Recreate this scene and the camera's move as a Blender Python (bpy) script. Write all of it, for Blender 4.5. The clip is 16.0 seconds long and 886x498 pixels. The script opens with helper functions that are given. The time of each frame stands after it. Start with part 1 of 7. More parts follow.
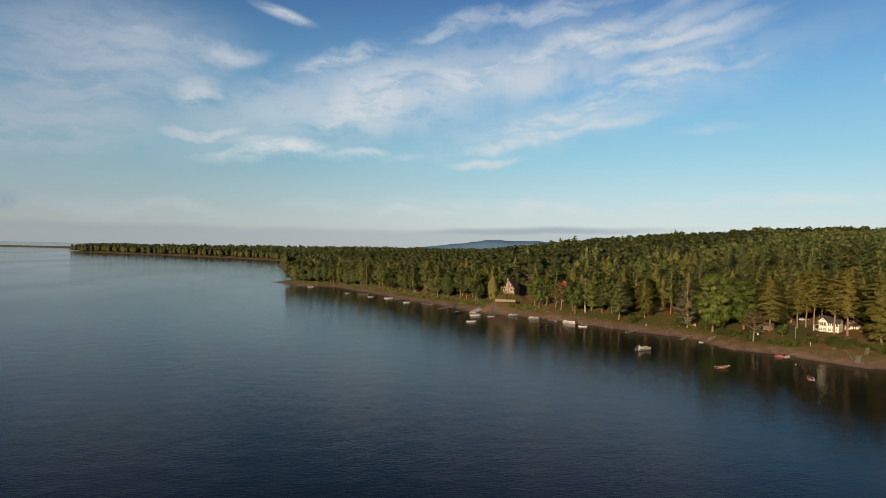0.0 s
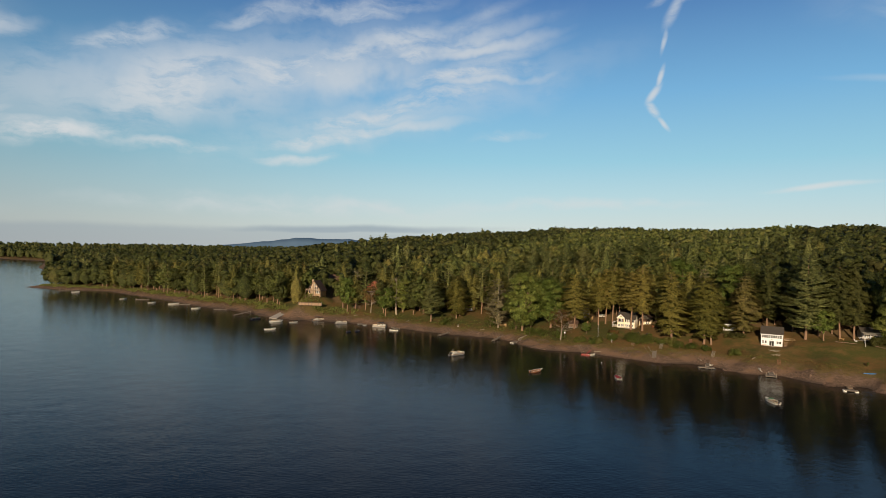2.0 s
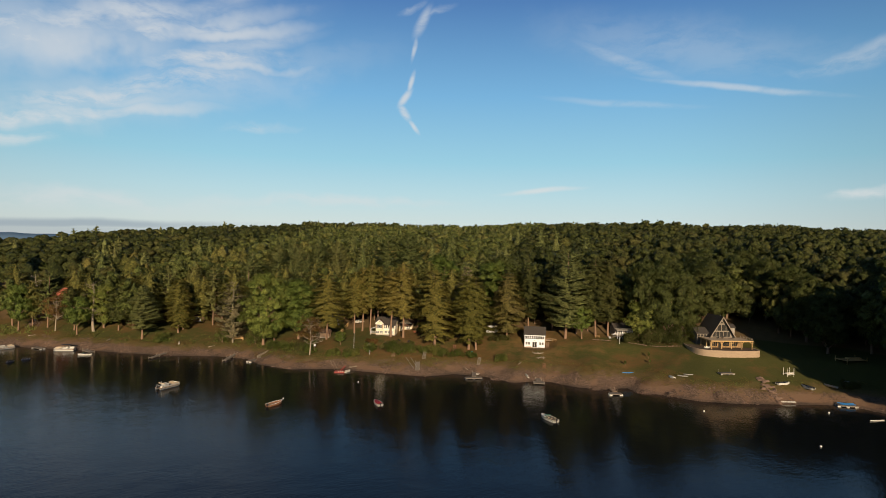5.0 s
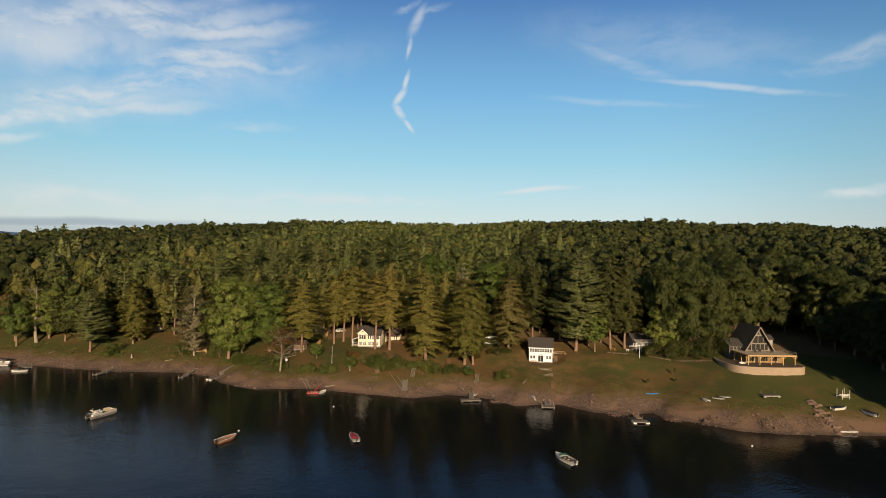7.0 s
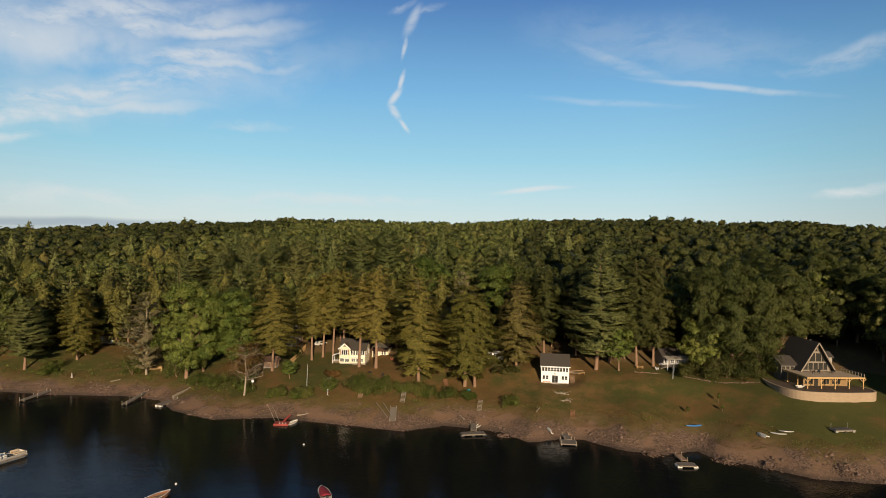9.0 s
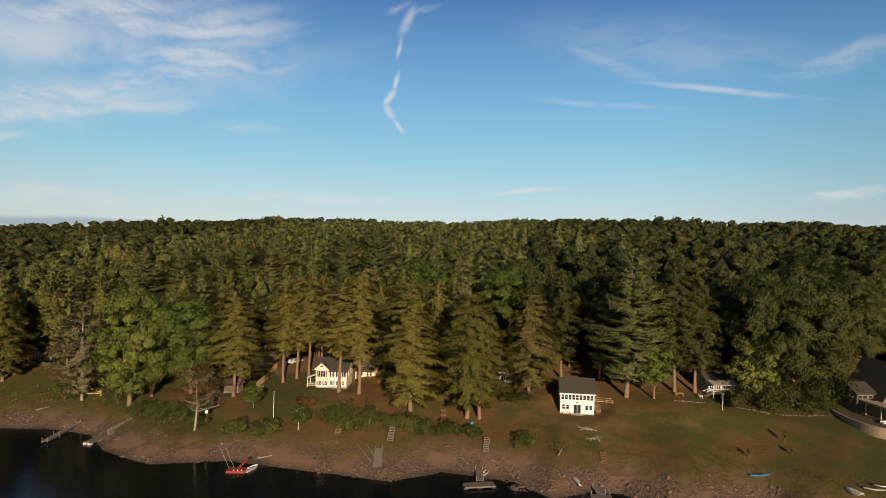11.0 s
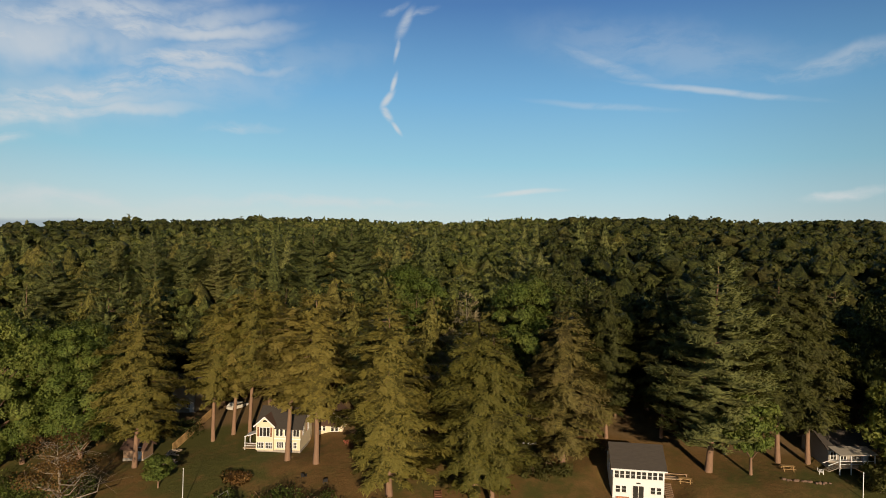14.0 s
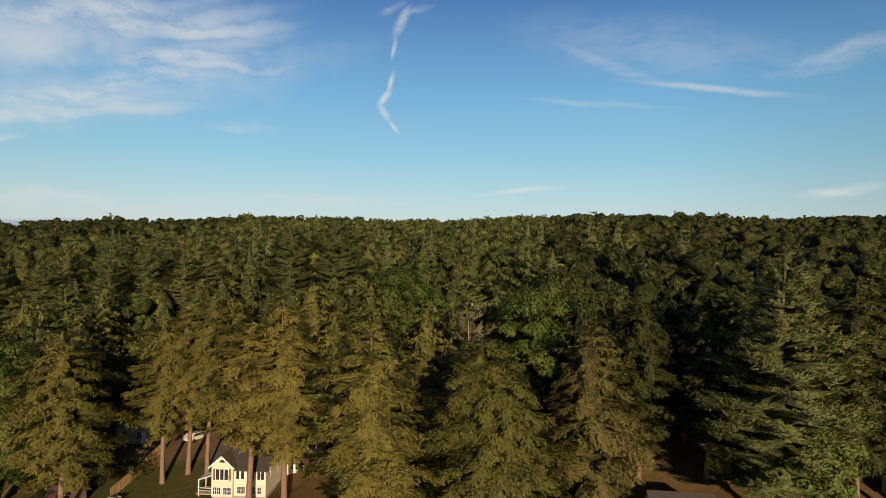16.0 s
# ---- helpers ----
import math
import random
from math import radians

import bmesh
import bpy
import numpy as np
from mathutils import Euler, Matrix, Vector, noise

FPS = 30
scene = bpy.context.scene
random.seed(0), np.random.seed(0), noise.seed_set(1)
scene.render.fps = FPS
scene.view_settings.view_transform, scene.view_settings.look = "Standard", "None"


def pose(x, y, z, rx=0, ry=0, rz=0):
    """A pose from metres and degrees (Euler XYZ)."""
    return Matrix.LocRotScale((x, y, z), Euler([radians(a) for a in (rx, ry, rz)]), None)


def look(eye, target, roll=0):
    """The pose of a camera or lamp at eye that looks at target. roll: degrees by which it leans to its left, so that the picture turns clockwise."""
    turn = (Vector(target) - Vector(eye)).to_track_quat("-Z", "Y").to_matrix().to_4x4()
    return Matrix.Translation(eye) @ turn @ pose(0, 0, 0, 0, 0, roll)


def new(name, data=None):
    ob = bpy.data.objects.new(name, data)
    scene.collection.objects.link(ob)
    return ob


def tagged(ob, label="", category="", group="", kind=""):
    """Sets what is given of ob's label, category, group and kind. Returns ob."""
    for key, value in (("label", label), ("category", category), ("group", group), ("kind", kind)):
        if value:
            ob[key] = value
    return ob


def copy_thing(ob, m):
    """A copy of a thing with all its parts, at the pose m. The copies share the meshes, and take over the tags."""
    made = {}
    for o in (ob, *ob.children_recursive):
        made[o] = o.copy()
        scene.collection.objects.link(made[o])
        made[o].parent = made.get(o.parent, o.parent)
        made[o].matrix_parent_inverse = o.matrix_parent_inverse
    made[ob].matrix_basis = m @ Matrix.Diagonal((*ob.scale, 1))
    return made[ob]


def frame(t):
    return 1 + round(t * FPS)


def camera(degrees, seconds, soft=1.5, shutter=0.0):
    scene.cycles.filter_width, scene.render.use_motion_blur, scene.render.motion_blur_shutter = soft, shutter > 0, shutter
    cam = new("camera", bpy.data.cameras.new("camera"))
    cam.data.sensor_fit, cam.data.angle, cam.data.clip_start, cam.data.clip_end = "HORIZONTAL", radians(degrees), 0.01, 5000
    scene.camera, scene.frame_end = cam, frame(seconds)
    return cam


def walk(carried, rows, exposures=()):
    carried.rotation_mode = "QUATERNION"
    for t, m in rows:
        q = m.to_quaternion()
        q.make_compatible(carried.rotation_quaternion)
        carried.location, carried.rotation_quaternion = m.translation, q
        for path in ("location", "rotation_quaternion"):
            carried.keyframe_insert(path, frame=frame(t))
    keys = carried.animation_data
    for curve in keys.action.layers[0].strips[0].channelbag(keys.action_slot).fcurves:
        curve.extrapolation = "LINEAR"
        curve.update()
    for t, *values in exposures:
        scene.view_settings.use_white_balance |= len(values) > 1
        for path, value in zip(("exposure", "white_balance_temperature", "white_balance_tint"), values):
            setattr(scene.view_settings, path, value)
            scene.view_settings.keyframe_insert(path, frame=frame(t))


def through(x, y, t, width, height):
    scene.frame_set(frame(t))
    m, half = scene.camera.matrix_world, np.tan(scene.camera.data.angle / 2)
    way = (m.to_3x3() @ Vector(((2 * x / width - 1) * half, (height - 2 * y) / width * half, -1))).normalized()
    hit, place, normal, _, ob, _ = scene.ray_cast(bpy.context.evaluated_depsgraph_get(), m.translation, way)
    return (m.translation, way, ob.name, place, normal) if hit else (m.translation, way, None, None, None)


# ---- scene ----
# ---- the camera and its walk ----
cam = camera(72.2, 16.0, 0.7)
PATH = [
    (0, (0.361, 0.2, 43.572), (0.385, 2.199, 43.557), 1.14),
    (0.5, (1.446, 7.704, 43.57), (1.614, 9.697, 43.556), 1.17),
    (1, (2.771, 15.1, 43.572), (3.106, 17.071, 43.56), 1.21),
    (1.5, (4.702, 22.179, 43.568), (5.18, 24.121, 43.557), 1.26),
    (2, (7.119, 29.245, 43.546), (7.748, 31.144, 43.538), 1.31),
    (2.5, (10.166, 36.288, 43.521), (10.931, 38.136, 43.514), 1.35),
    (3, (13.818, 43.333, 43.502), (14.719, 45.119, 43.496), 1.37),
    (3.5, (17.915, 50.065, 43.492), (18.943, 51.78, 43.486), 1.35),
    (4, (22.435, 56.54, 43.483), (23.59, 58.172, 43.479), 1.32),
    (4.5, (27.288, 62.65, 43.477), (28.548, 64.203, 43.473), 1.27),
    (5, (32.378, 68.556, 43.468), (33.69, 70.066, 43.465), 1.22),
    (7.5, (58.505, 96.907, 43.538), (59.831, 98.404, 43.532), 1.20),
    (8, (63.671, 102.754, 43.53), (65.0, 104.249, 43.524), 1.20),
    (8.5, (68.676, 108.67, 43.522), (70.008, 110.162, 43.516), 1.20),
    (9, (73.791, 114.726, 43.505), (75.127, 116.214, 43.499), 1.20),
    (11.5, (98.462, 143.436, 43.4), (99.814, 144.91, 43.399), 1.40),
    (12, (103.624, 149.014, 43.429), (104.977, 150.487, 43.43), 1.40),
    (12.5, (108.819, 154.508, 43.466), (110.173, 155.98, 43.467), 1.39),
    (13, (114.135, 160.117, 43.535), (115.489, 161.589, 43.537), 1.36),
    (13.5, (119.311, 165.492, 43.648), (120.665, 166.965, 43.649), 1.33),
    (14, (124.357, 170.83, 43.785), (125.712, 172.301, 43.788), 1.28),
    (14.5, (128.735, 175.422, 43.94), (130.092, 176.891, 43.945), 1.22),
    (15, (132.331, 179.212, 44.055), (133.689, 180.681, 44.057), 1.13),
    (15.5, (135.105, 182.197, 44.11), (136.464, 183.664, 44.109), 1.05),
    (16, (137.586, 184.819, 44.123), (138.946, 186.285, 44.121), 0.99),
]
EXPOSURES = [(0, 0.0), (2, -0.06), (3.5, -0.10), (5, -0.02), (7.5, 0.06), (9, 0.05), (11.5, -0.06), (13, -0.11), (14.5, -0.09), (16, -0.06)]
walk(cam, [(t, look(eye, target, roll)) for t, eye, target, roll in PATH], EXPOSURES)

# ---- world, sun ----
SUN_AZ, SUN_EL = 213.0, 14.5          # degrees: clockwise from +y, above the horizon
world = bpy.data.worlds.new("world")
scene.world = world
world.use_nodes = True


class Graph:
    """A short way to write shader nodes."""

    def __init__(self, tree):
        self.tree, self.nodes, self.links = tree, tree.nodes, tree.links

    def put(self, socket, value):
        if isinstance(value, bpy.types.NodeSocket):
            self.links.new(value, socket)
        elif isinstance(value, (tuple, list)) and len(value) == 3 and socket.type == "RGBA":
            socket.default_value = (*value, 1)
        else:
            socket.default_value = value

    def math(self, op, a, b=0.0, c=0.0):
        n = self.nodes.new("ShaderNodeMath")
        n.operation = op
        for k, v in enumerate((a, b, c)):
            self.put(n.inputs[k], v)
        return n.outputs[0]

    def ramp01(self, v, lo, hi, to0=0.0, to1=1.0, smooth=True):
        n = self.nodes.new("ShaderNodeMapRange")
        n.interpolation_type = "SMOOTHSTEP" if smooth else "LINEAR"
        for k, x in enumerate((v, lo, hi, to0, to1)):
            self.put(n.inputs[k], x)
        return n.outputs[0]

    def mix(self, f, a, b, kind="MIX"):
        n = self.nodes.new("ShaderNodeMixRGB")
        n.blend_type = kind
        for k, x in enumerate((f, a, b)):
            self.put(n.inputs[k], x)
        return n.outputs[0]

    def noise(self, vec, scale, detail=3.0, rough=0.5, colour=False, lac=2.0, warp=0.0):
        n = self.nodes.new("ShaderNodeTexNoise")
        self.put(n.inputs["Vector"], vec)
        n.inputs["Scale"].default_value = scale
        n.inputs["Detail"].default_value = detail
        n.inputs["Roughness"].default_value = rough
        n.inputs["Lacunarity"].default_value = lac
        n.inputs["Distortion"].default_value = warp
        return n.outputs["Color" if colour else "Fac"]

    def vmath(self, op, a, b=(0, 0, 0)):
        n = self.nodes.new("ShaderNodeVectorMath")
        n.operation = op
        self.put(n.inputs[0], a)
        self.put(n.inputs[1], b)
        return n.outputs["Value" if op in ("LENGTH", "DOT_PRODUCT") else "Vector"]

    def mapping(self, vec, loc=(0, 0, 0), rot=(0, 0, 0), scale=(1, 1, 1), kind="POINT"):
        n = self.nodes.new("ShaderNodeMapping")
        n.vector_type = kind
        self.put(n.inputs[0], vec)
        n.inputs["Location"].default_value = loc
        n.inputs["Rotation"].default_value = rot
        n.inputs["Scale"].default_value = scale
        return n.outputs[0]

    def xyz(self, x, y, z=0.0):
        n = self.nodes.new("ShaderNodeCombineXYZ")
        for k, v in enumerate((x, y, z)):
            self.put(n.inputs[k], v)
        return n.outputs[0]

    def split(self, vec):
        n = self.nodes.new("ShaderNodeSeparateXYZ")
        self.put(n.inputs[0], vec)
        return n.outputs

    def coord(self, which="Object"):
        return self.nodes.new("ShaderNodeTexCoord").outputs[which]

    def attr(self, name):
        n = self.nodes.new("ShaderNodeAttribute")
        n.attribute_name = name
        return n.outputs["Fac"]

    def bump(self, height, strength=0.5, distance=0.1):
        n = self.nodes.new("ShaderNodeBump")
        n.inputs["Strength"].default_value = strength
        n.inputs["Distance"].default_value = distance
        self.put(n.inputs["Height"], height)
        return n.outputs[0]


wg = Graph(world.node_tree)
wg.nodes.clear()
sky = wg.nodes.new("ShaderNodeTexSky")
sky.sky_type, sky.sun_disc = "NISHITA", False
sky.sun_elevation, sky.sun_rotation = radians(SUN_EL), radians(SUN_AZ)
sky.altitude, sky.air_density, sky.dust_density, sky.ozone_density = 50, 1.0, 0.6, 2.5
# direction in degrees: azimuth clockwise from +y, and height
dx, dy, dz = wg.split(wg.coord("Generated"))
az = wg.math("MULTIPLY", wg.math("ARCTAN2", dx, dy), 57.29578)
el = wg.math("MULTIPLY", wg.math("ARCSINE", dz), 57.29578)
angle = wg.xyz(az, el)
swirl = wg.vmath("SCALE", wg.vmath("SUBTRACT", wg.noise(angle, 0.16, 4, 0.55, True), (0.5, 0.5, 0.5)))
swirl.node.inputs["Scale"].default_value = 3.2
bent = wg.vmath("ADD", angle, swirl)
fine = wg.noise(wg.mapping(bent, (0, 0, 0), (0, 0, radians(-14)), (0.28, 1.0, 1.0)), 0.55, 8, 0.62)
wool = wg.noise(bent, 0.35, 7, 0.6)
CLOUDS = []


def cloud(a, e, length, width, turn, strength, bias=0.0, source=None):
    """A streak of cirrus: centre, half length, half width and slope in degrees of the sky."""
    local = wg.mapping(bent if source is None else source, (a, e, 0), (0, 0, radians(turn)), (length, width, 1), "TEXTURE")
    far = wg.vmath("LENGTH", local)
    body = wg.ramp01(far, 0.15, 1.25, 1.0, 0.0)
    grain = wg.ramp01(fine, 0.34 - bias, 0.70 - bias)
    CLOUDS.append(wg.math("MULTIPLY", wg.math("MULTIPLY", body, strength), grain))


SKY_STRENGTH, SUN_POWER = 0.10, 5.8
# cirrus over the lake
near_angle = wg.vmath("ADD", angle, wg.vmath("SCALE", swirl))
near_angle.node.inputs[1].links[0].from_node.inputs["Scale"].default_value = 0.22
cloud(-31, 12.8, 11, 5.0, 6, 0.7, 0.06)
cloud(-35, 8.5, 12, 3.0, 3, 0.75, 0.10)
cloud(-25, 17.0, 8, 1.8, -10, 0.7, 0.06)
cloud(-21.7, 12.7, 3.4, 1.7, 4, 0.95, 0.1)
cloud(-19.5, 16.0, 4.5, 1.3, 4, 0.75, 0.08)
cloud(-21, 9.4, 5.5, 0.8, 3, 0.9, 0.1)
cloud(-15, 8.2, 8, 1.1, 7, 0.95, 0.1)
cloud(-6.5, 8.0, 7, 0.7, 1, 0.7, 0.06)
cloud(-6, 13.4, 10, 4.2, 20, 0.9, 0.13)
cloud(-9.5, 16.4, 6, 1.2, 18, 0.8, 0.08)
cloud(4.5, 15.6, 12, 2.3, 8, 0.95, 0.10)
cloud(15.5, 17.3, 13, 1.3, 15, 0.95, 0.12)
cloud(20.0, 15.6, 9, 1.4, 9, 0.9, 0.08)
cloud(10.5, 11.6, 8, 1.2, 11, 0.9, 0.08)
cloud(6.5, 9.5, 7, 1.0, 9, 0.85, 0.08)
cloud(4.4, 7.5, 4.5, 0.7, 5, 0.7, 0.06)
cloud(1.0, 19.8, 5, 0.8, 16, 0.7, 0.06)
cloud(10.4, 20.6, 4, 0.9, 4, 0.75, 0.06)
cloud(18.0, 19.6, 5, 0.8, -3, 0.6, 0.05)
cloud(24.2, 10.4, 3.5, 0.6, 9, 0.5, 0.05)
cloud(57.5, 16.7, 6, 0.7, -23, 0.40, 0.12, near_angle)
cloud(66.4, 13.9, 8.0, 0.32, -10, 0.58, 0.18, near_angle)
cloud(57, 13.2, 7, 0.35, -6, 0.28, 0.10, near_angle)
cloud(75, 15.4, 7, 1.0, 6, 0.45, 0.06)
cloud(62, 17.6, 14, 2.8, -10, 0.24, 0.10)
cloud(50, 5.5, 4.2, 0.3, 5, 0.7, 0.16, near_angle)
cloud(76, 4.8, 3.4, 0.6, 5, 0.8, 0.12)
cloud(5, 3.4, 20, 1.0, 0, 0.5, 0.06)
cloud(-28, 2.8, 10, 1.0, 0, 0.5, 0.08)
cloud(30, 4.1, 13, 0.6, 2, 0.5, 0.10)
cloud(-3, 14.0, 30, 4.6, 11, 0.6, 0.18)
cloud(14, 12.5, 22, 3.0, 14, 0.4, 0.14)
cloud(-35, 10, 12, 7, 4, 0.35, 0.2)
cloud(12, 18.0, 13, 1.7, 13, 0.9, 0.12)
cloud(17, 13.6, 9, 1.1, 9, 0.8, 0.10)
cloud(8, 20.8, 12, 1.1, 8, 0.6, 0.06)
cloud(9, 15.6, 9.5, 2.7, 5, 0.78, 0.30)
cloud(20, 17.8, 10, 0.9, 9, 0.9, 0.20)
cloud(22, 15.2, 8, 0.6, 6, 0.8, 0.20)
cloud(12, 10.7, 10, 0.8, 6, 0.75, 0.18)
cloud(-2, 13.6, 9, 2.2, 12, 0.7, 0.25)
# smooth sheets of high cloud
def sheet(a, e, length, width, turn, strength):
    local = wg.mapping(near_angle, (a, e, 0), (0, 0, radians(turn)), (length, width, 1), "TEXTURE")
    body = wg.ramp01(wg.vmath("LENGTH", local), 0.1, 1.15, 1.0, 0.0)
    CLOUDS.append(wg.math("MULTIPLY", wg.math("MULTIPLY", body, strength), wg.ramp01(fine, 0.26, 0.62, 0.45, 1.0)))


sheet(-29, 15.0, 13, 5.5, 4, 0.74)
sheet(-33, 9.5, 13, 3.6, 2, 0.70)
sheet(0.5, 14.6, 8.5, 2.8, 14, 0.88)
sheet(10.5, 16.6, 9, 1.7, 14, 0.78)
sheet(19.5, 20.0, 8, 0.9, 19, 0.5)
sheet(22.5, 17.2, 8, 1.0, 13, 0.6)
sheet(12.0, 11.4, 9, 1.1, 10, 0.62)
sheet(-17.0, 9.0, 6, 0.7, 5, 0.62)
sheet(-21.7, 13.4, 3.6, 1.3, 8, 0.62)
# an old vapour trail, bent by the wind
cloud(38.6, 20.3, 1.7, 0.55, 62, 0.75, 0.10, near_angle)
cloud(39.8, 21.0, 1.8, 0.40, 22, 0.42, 0.06)
cloud(37.6, 21.4, 1.5, 0.35, 20, 0.45, 0.06)
cloud(37.9, 18.2, 1.3, 0.24, 78, 0.7, 0.12, near_angle)
cloud(37.7, 15.2, 1.15, 0.26, 75, 0.85, 0.16, near_angle)
cloud(37.15, 13.8, 1.15, 0.36, 54, 0.85, 0.16, near_angle)
cloud(37.1, 12.5, 1.0, 0.42, -58, 0.85, 0.16, near_angle)
cloud(37.95, 11.3, 0.95, 0.24, -50, 0.75, 0.14, near_angle)
cloud(-14.4, 19.9, 3.0, 0.55, -12, 0.95, 0.12, near_angle)
cover = CLOUDS[0] if CLOUDS else 0.0
for one in CLOUDS[1:]:
    cover = wg.math("MAXIMUM", cover, one)
cover = wg.math("MINIMUM", cover, 0.95)
def stops(v, *rows):
    """Colours by height over the horizon."""
    c = rows[0][1]
    for (h0, _), (h1, nxt) in zip(rows[:-1], rows[1:]):
        c = wg.mix(wg.ramp01(v, h0, h1, smooth=False), c, nxt)
    return c


clear = stops(el, (-1.0, (7.3, 7.5, 7.2)), (2.0, (6.4, 7.4, 7.5)), (5.0, (4.9, 7.1, 7.8)), (8.0, (3.3, 6.4, 7.8)), (14.0, (1.9, 4.7, 7.5)), (22.0, (0.75, 2.1, 4.9)), (32.0, (0.72, 1.30, 2.20)), (60.0, (0.46, 0.78, 1.3)))
blue = wg.mix(0.82, sky.outputs[0], clear)
white = stops(el, (0.0, (6.6, 6.9, 6.9)), (6.0, (7.2, 7.4, 7.4)), (20.0, (5.6, 6.2, 6.9)))
white = wg.mix(wg.ramp01(az, -36, -12), (4.1, 4.7, 5.5), white)
blue = wg.mix(1.0, blue, wg.xyz(*(wg.math("MULTIPLY", wg.ramp01(az, -42, 26, 0.62, 1.0), wg.ramp01(az, 58, 84, 1.0, 0.8)) for _ in range(3))), "MULTIPLY")
both = wg.mix(cover, blue, white)
# grey banks low over the lake
low_bank = wg.mapping(bent, (-37, 2.6, 0), (0, 0, 0), (4.5, 1.6, 1), "TEXTURE")
grey = wg.math("MULTIPLY", wg.ramp01(wg.vmath("LENGTH", low_bank), 0.1, 1.0, 0.8, 0.0), wg.ramp01(wool, 0.35, 0.6))
bar = wg.mapping(near_angle, (9, 1.35, 0), (0, 0, radians(1.5)), (19, 0.6, 1), "TEXTURE")
grey = wg.math("MAXIMUM", grey, wg.ramp01(wg.vmath("LENGTH", bar), 0.2, 1.0, 0.62, 0.0))
grey = wg.math("MAXIMUM", grey, wg.math("MULTIPLY", wg.ramp01(wg.split(near_angle)[1], 0.9, 1.6, 0.36, 0.0), wg.ramp01(az, 18, 31, 1.0, 0.0)))
both = wg.mix(grey, both, (2.4, 3.1, 3.9))
bg = wg.nodes.new("ShaderNodeBackground")
bg.inputs["Strength"].default_value = SKY_STRENGTH
wg.links.new(both, bg.inputs["Color"])
wg.links.new(bg.outputs[0], wg.nodes.new("ShaderNodeOutputWorld").inputs[0])

sun_data = bpy.data.lights.new("sun", "SUN")
sun_data.energy, sun_data.angle, sun_data.color = SUN_POWER, radians(0.6), (1.0, 0.76, 0.49)
sun = new("sun", sun_data)
to_sun = Vector((math.sin(radians(SUN_AZ)) * math.cos(radians(SUN_EL)), math.cos(radians(SUN_AZ)) * math.cos(radians(SUN_EL)), math.sin(radians(SUN_EL))))
sun.matrix_world = look(to_sun * 500, (0, 0, 0))

# ---- materials ----
def material(name):
    m = bpy.data.materials.new(name)
    m.use_nodes = True
    g = Graph(m.node_tree)
    return m, g, g.nodes["Principled BSDF"]


def plain(name, colour, rough=0.6, metal=0.0, vary=0.12, size=1.5, bump=0.15, bump_size=12.0):
    """Paint, wood, plastic: a colour with blotches at two sizes and a fine relief."""
    m, g, p = material(name)
    c = g.coord()
    n = g.math("ADD", g.math("MULTIPLY", g.noise(c, size, 4), 0.6), g.math("MULTIPLY", g.noise(c, size * 9, 3), 0.4))
    k = g.ramp01(n, 0.3, 0.7, 1 - vary * 1.6, 1 + vary, False)
    tone = g.xyz(k, k, k)
    g.put(p.inputs["Base Color"], g.mix(1.0, colour, tone, "MULTIPLY"))
    g.put(p.inputs["Roughness"], g.ramp01(n, 0.3, 0.7, max(rough - 0.1, 0.02), min(rough + 0.1, 1.0), False))
    p.inputs["Metallic"].default_value = metal
    if bump:
        g.put(p.inputs["Normal"], g.bump(g.noise(c, bump_size, 4), bump, 0.02))
    return m


def boards(name, colour, axis=2, step=0.14, vary=0.2, rough=0.7):
    """Painted or bare boards: grooves every step metres along one axis."""
    m, g, p = material(name)
    c = g.coord()
    v = g.split(c)[axis]
    cell = g.math("DIVIDE", v, step)
    groove = g.ramp01(g.math("ABSOLUTE", g.math("SUBTRACT", g.math("FRACT", cell), 0.5)), 0.40, 0.49)
    tone = g.math("MULTIPLY_ADD", g.noise(g.xyz(g.math("FLOOR", cell), g.math("MULTIPLY", g.split(c)[0], 0.35), g.math("MULTIPLY", g.split(c)[1], 0.35)), 3.1, 3), vary * 2, 1 - vary)
    g.put(p.inputs["Base Color"], g.mix(1.0, colour, g.xyz(tone, tone, tone), "MULTIPLY"))
    p.inputs["Roughness"].default_value = rough
    g.put(p.inputs["Normal"], g.bump(g.math("MULTIPLY_ADD", groove, -1.0, g.math("MULTIPLY", g.noise(c, 30, 3), 0.2)), 0.6, 0.02))
    return m


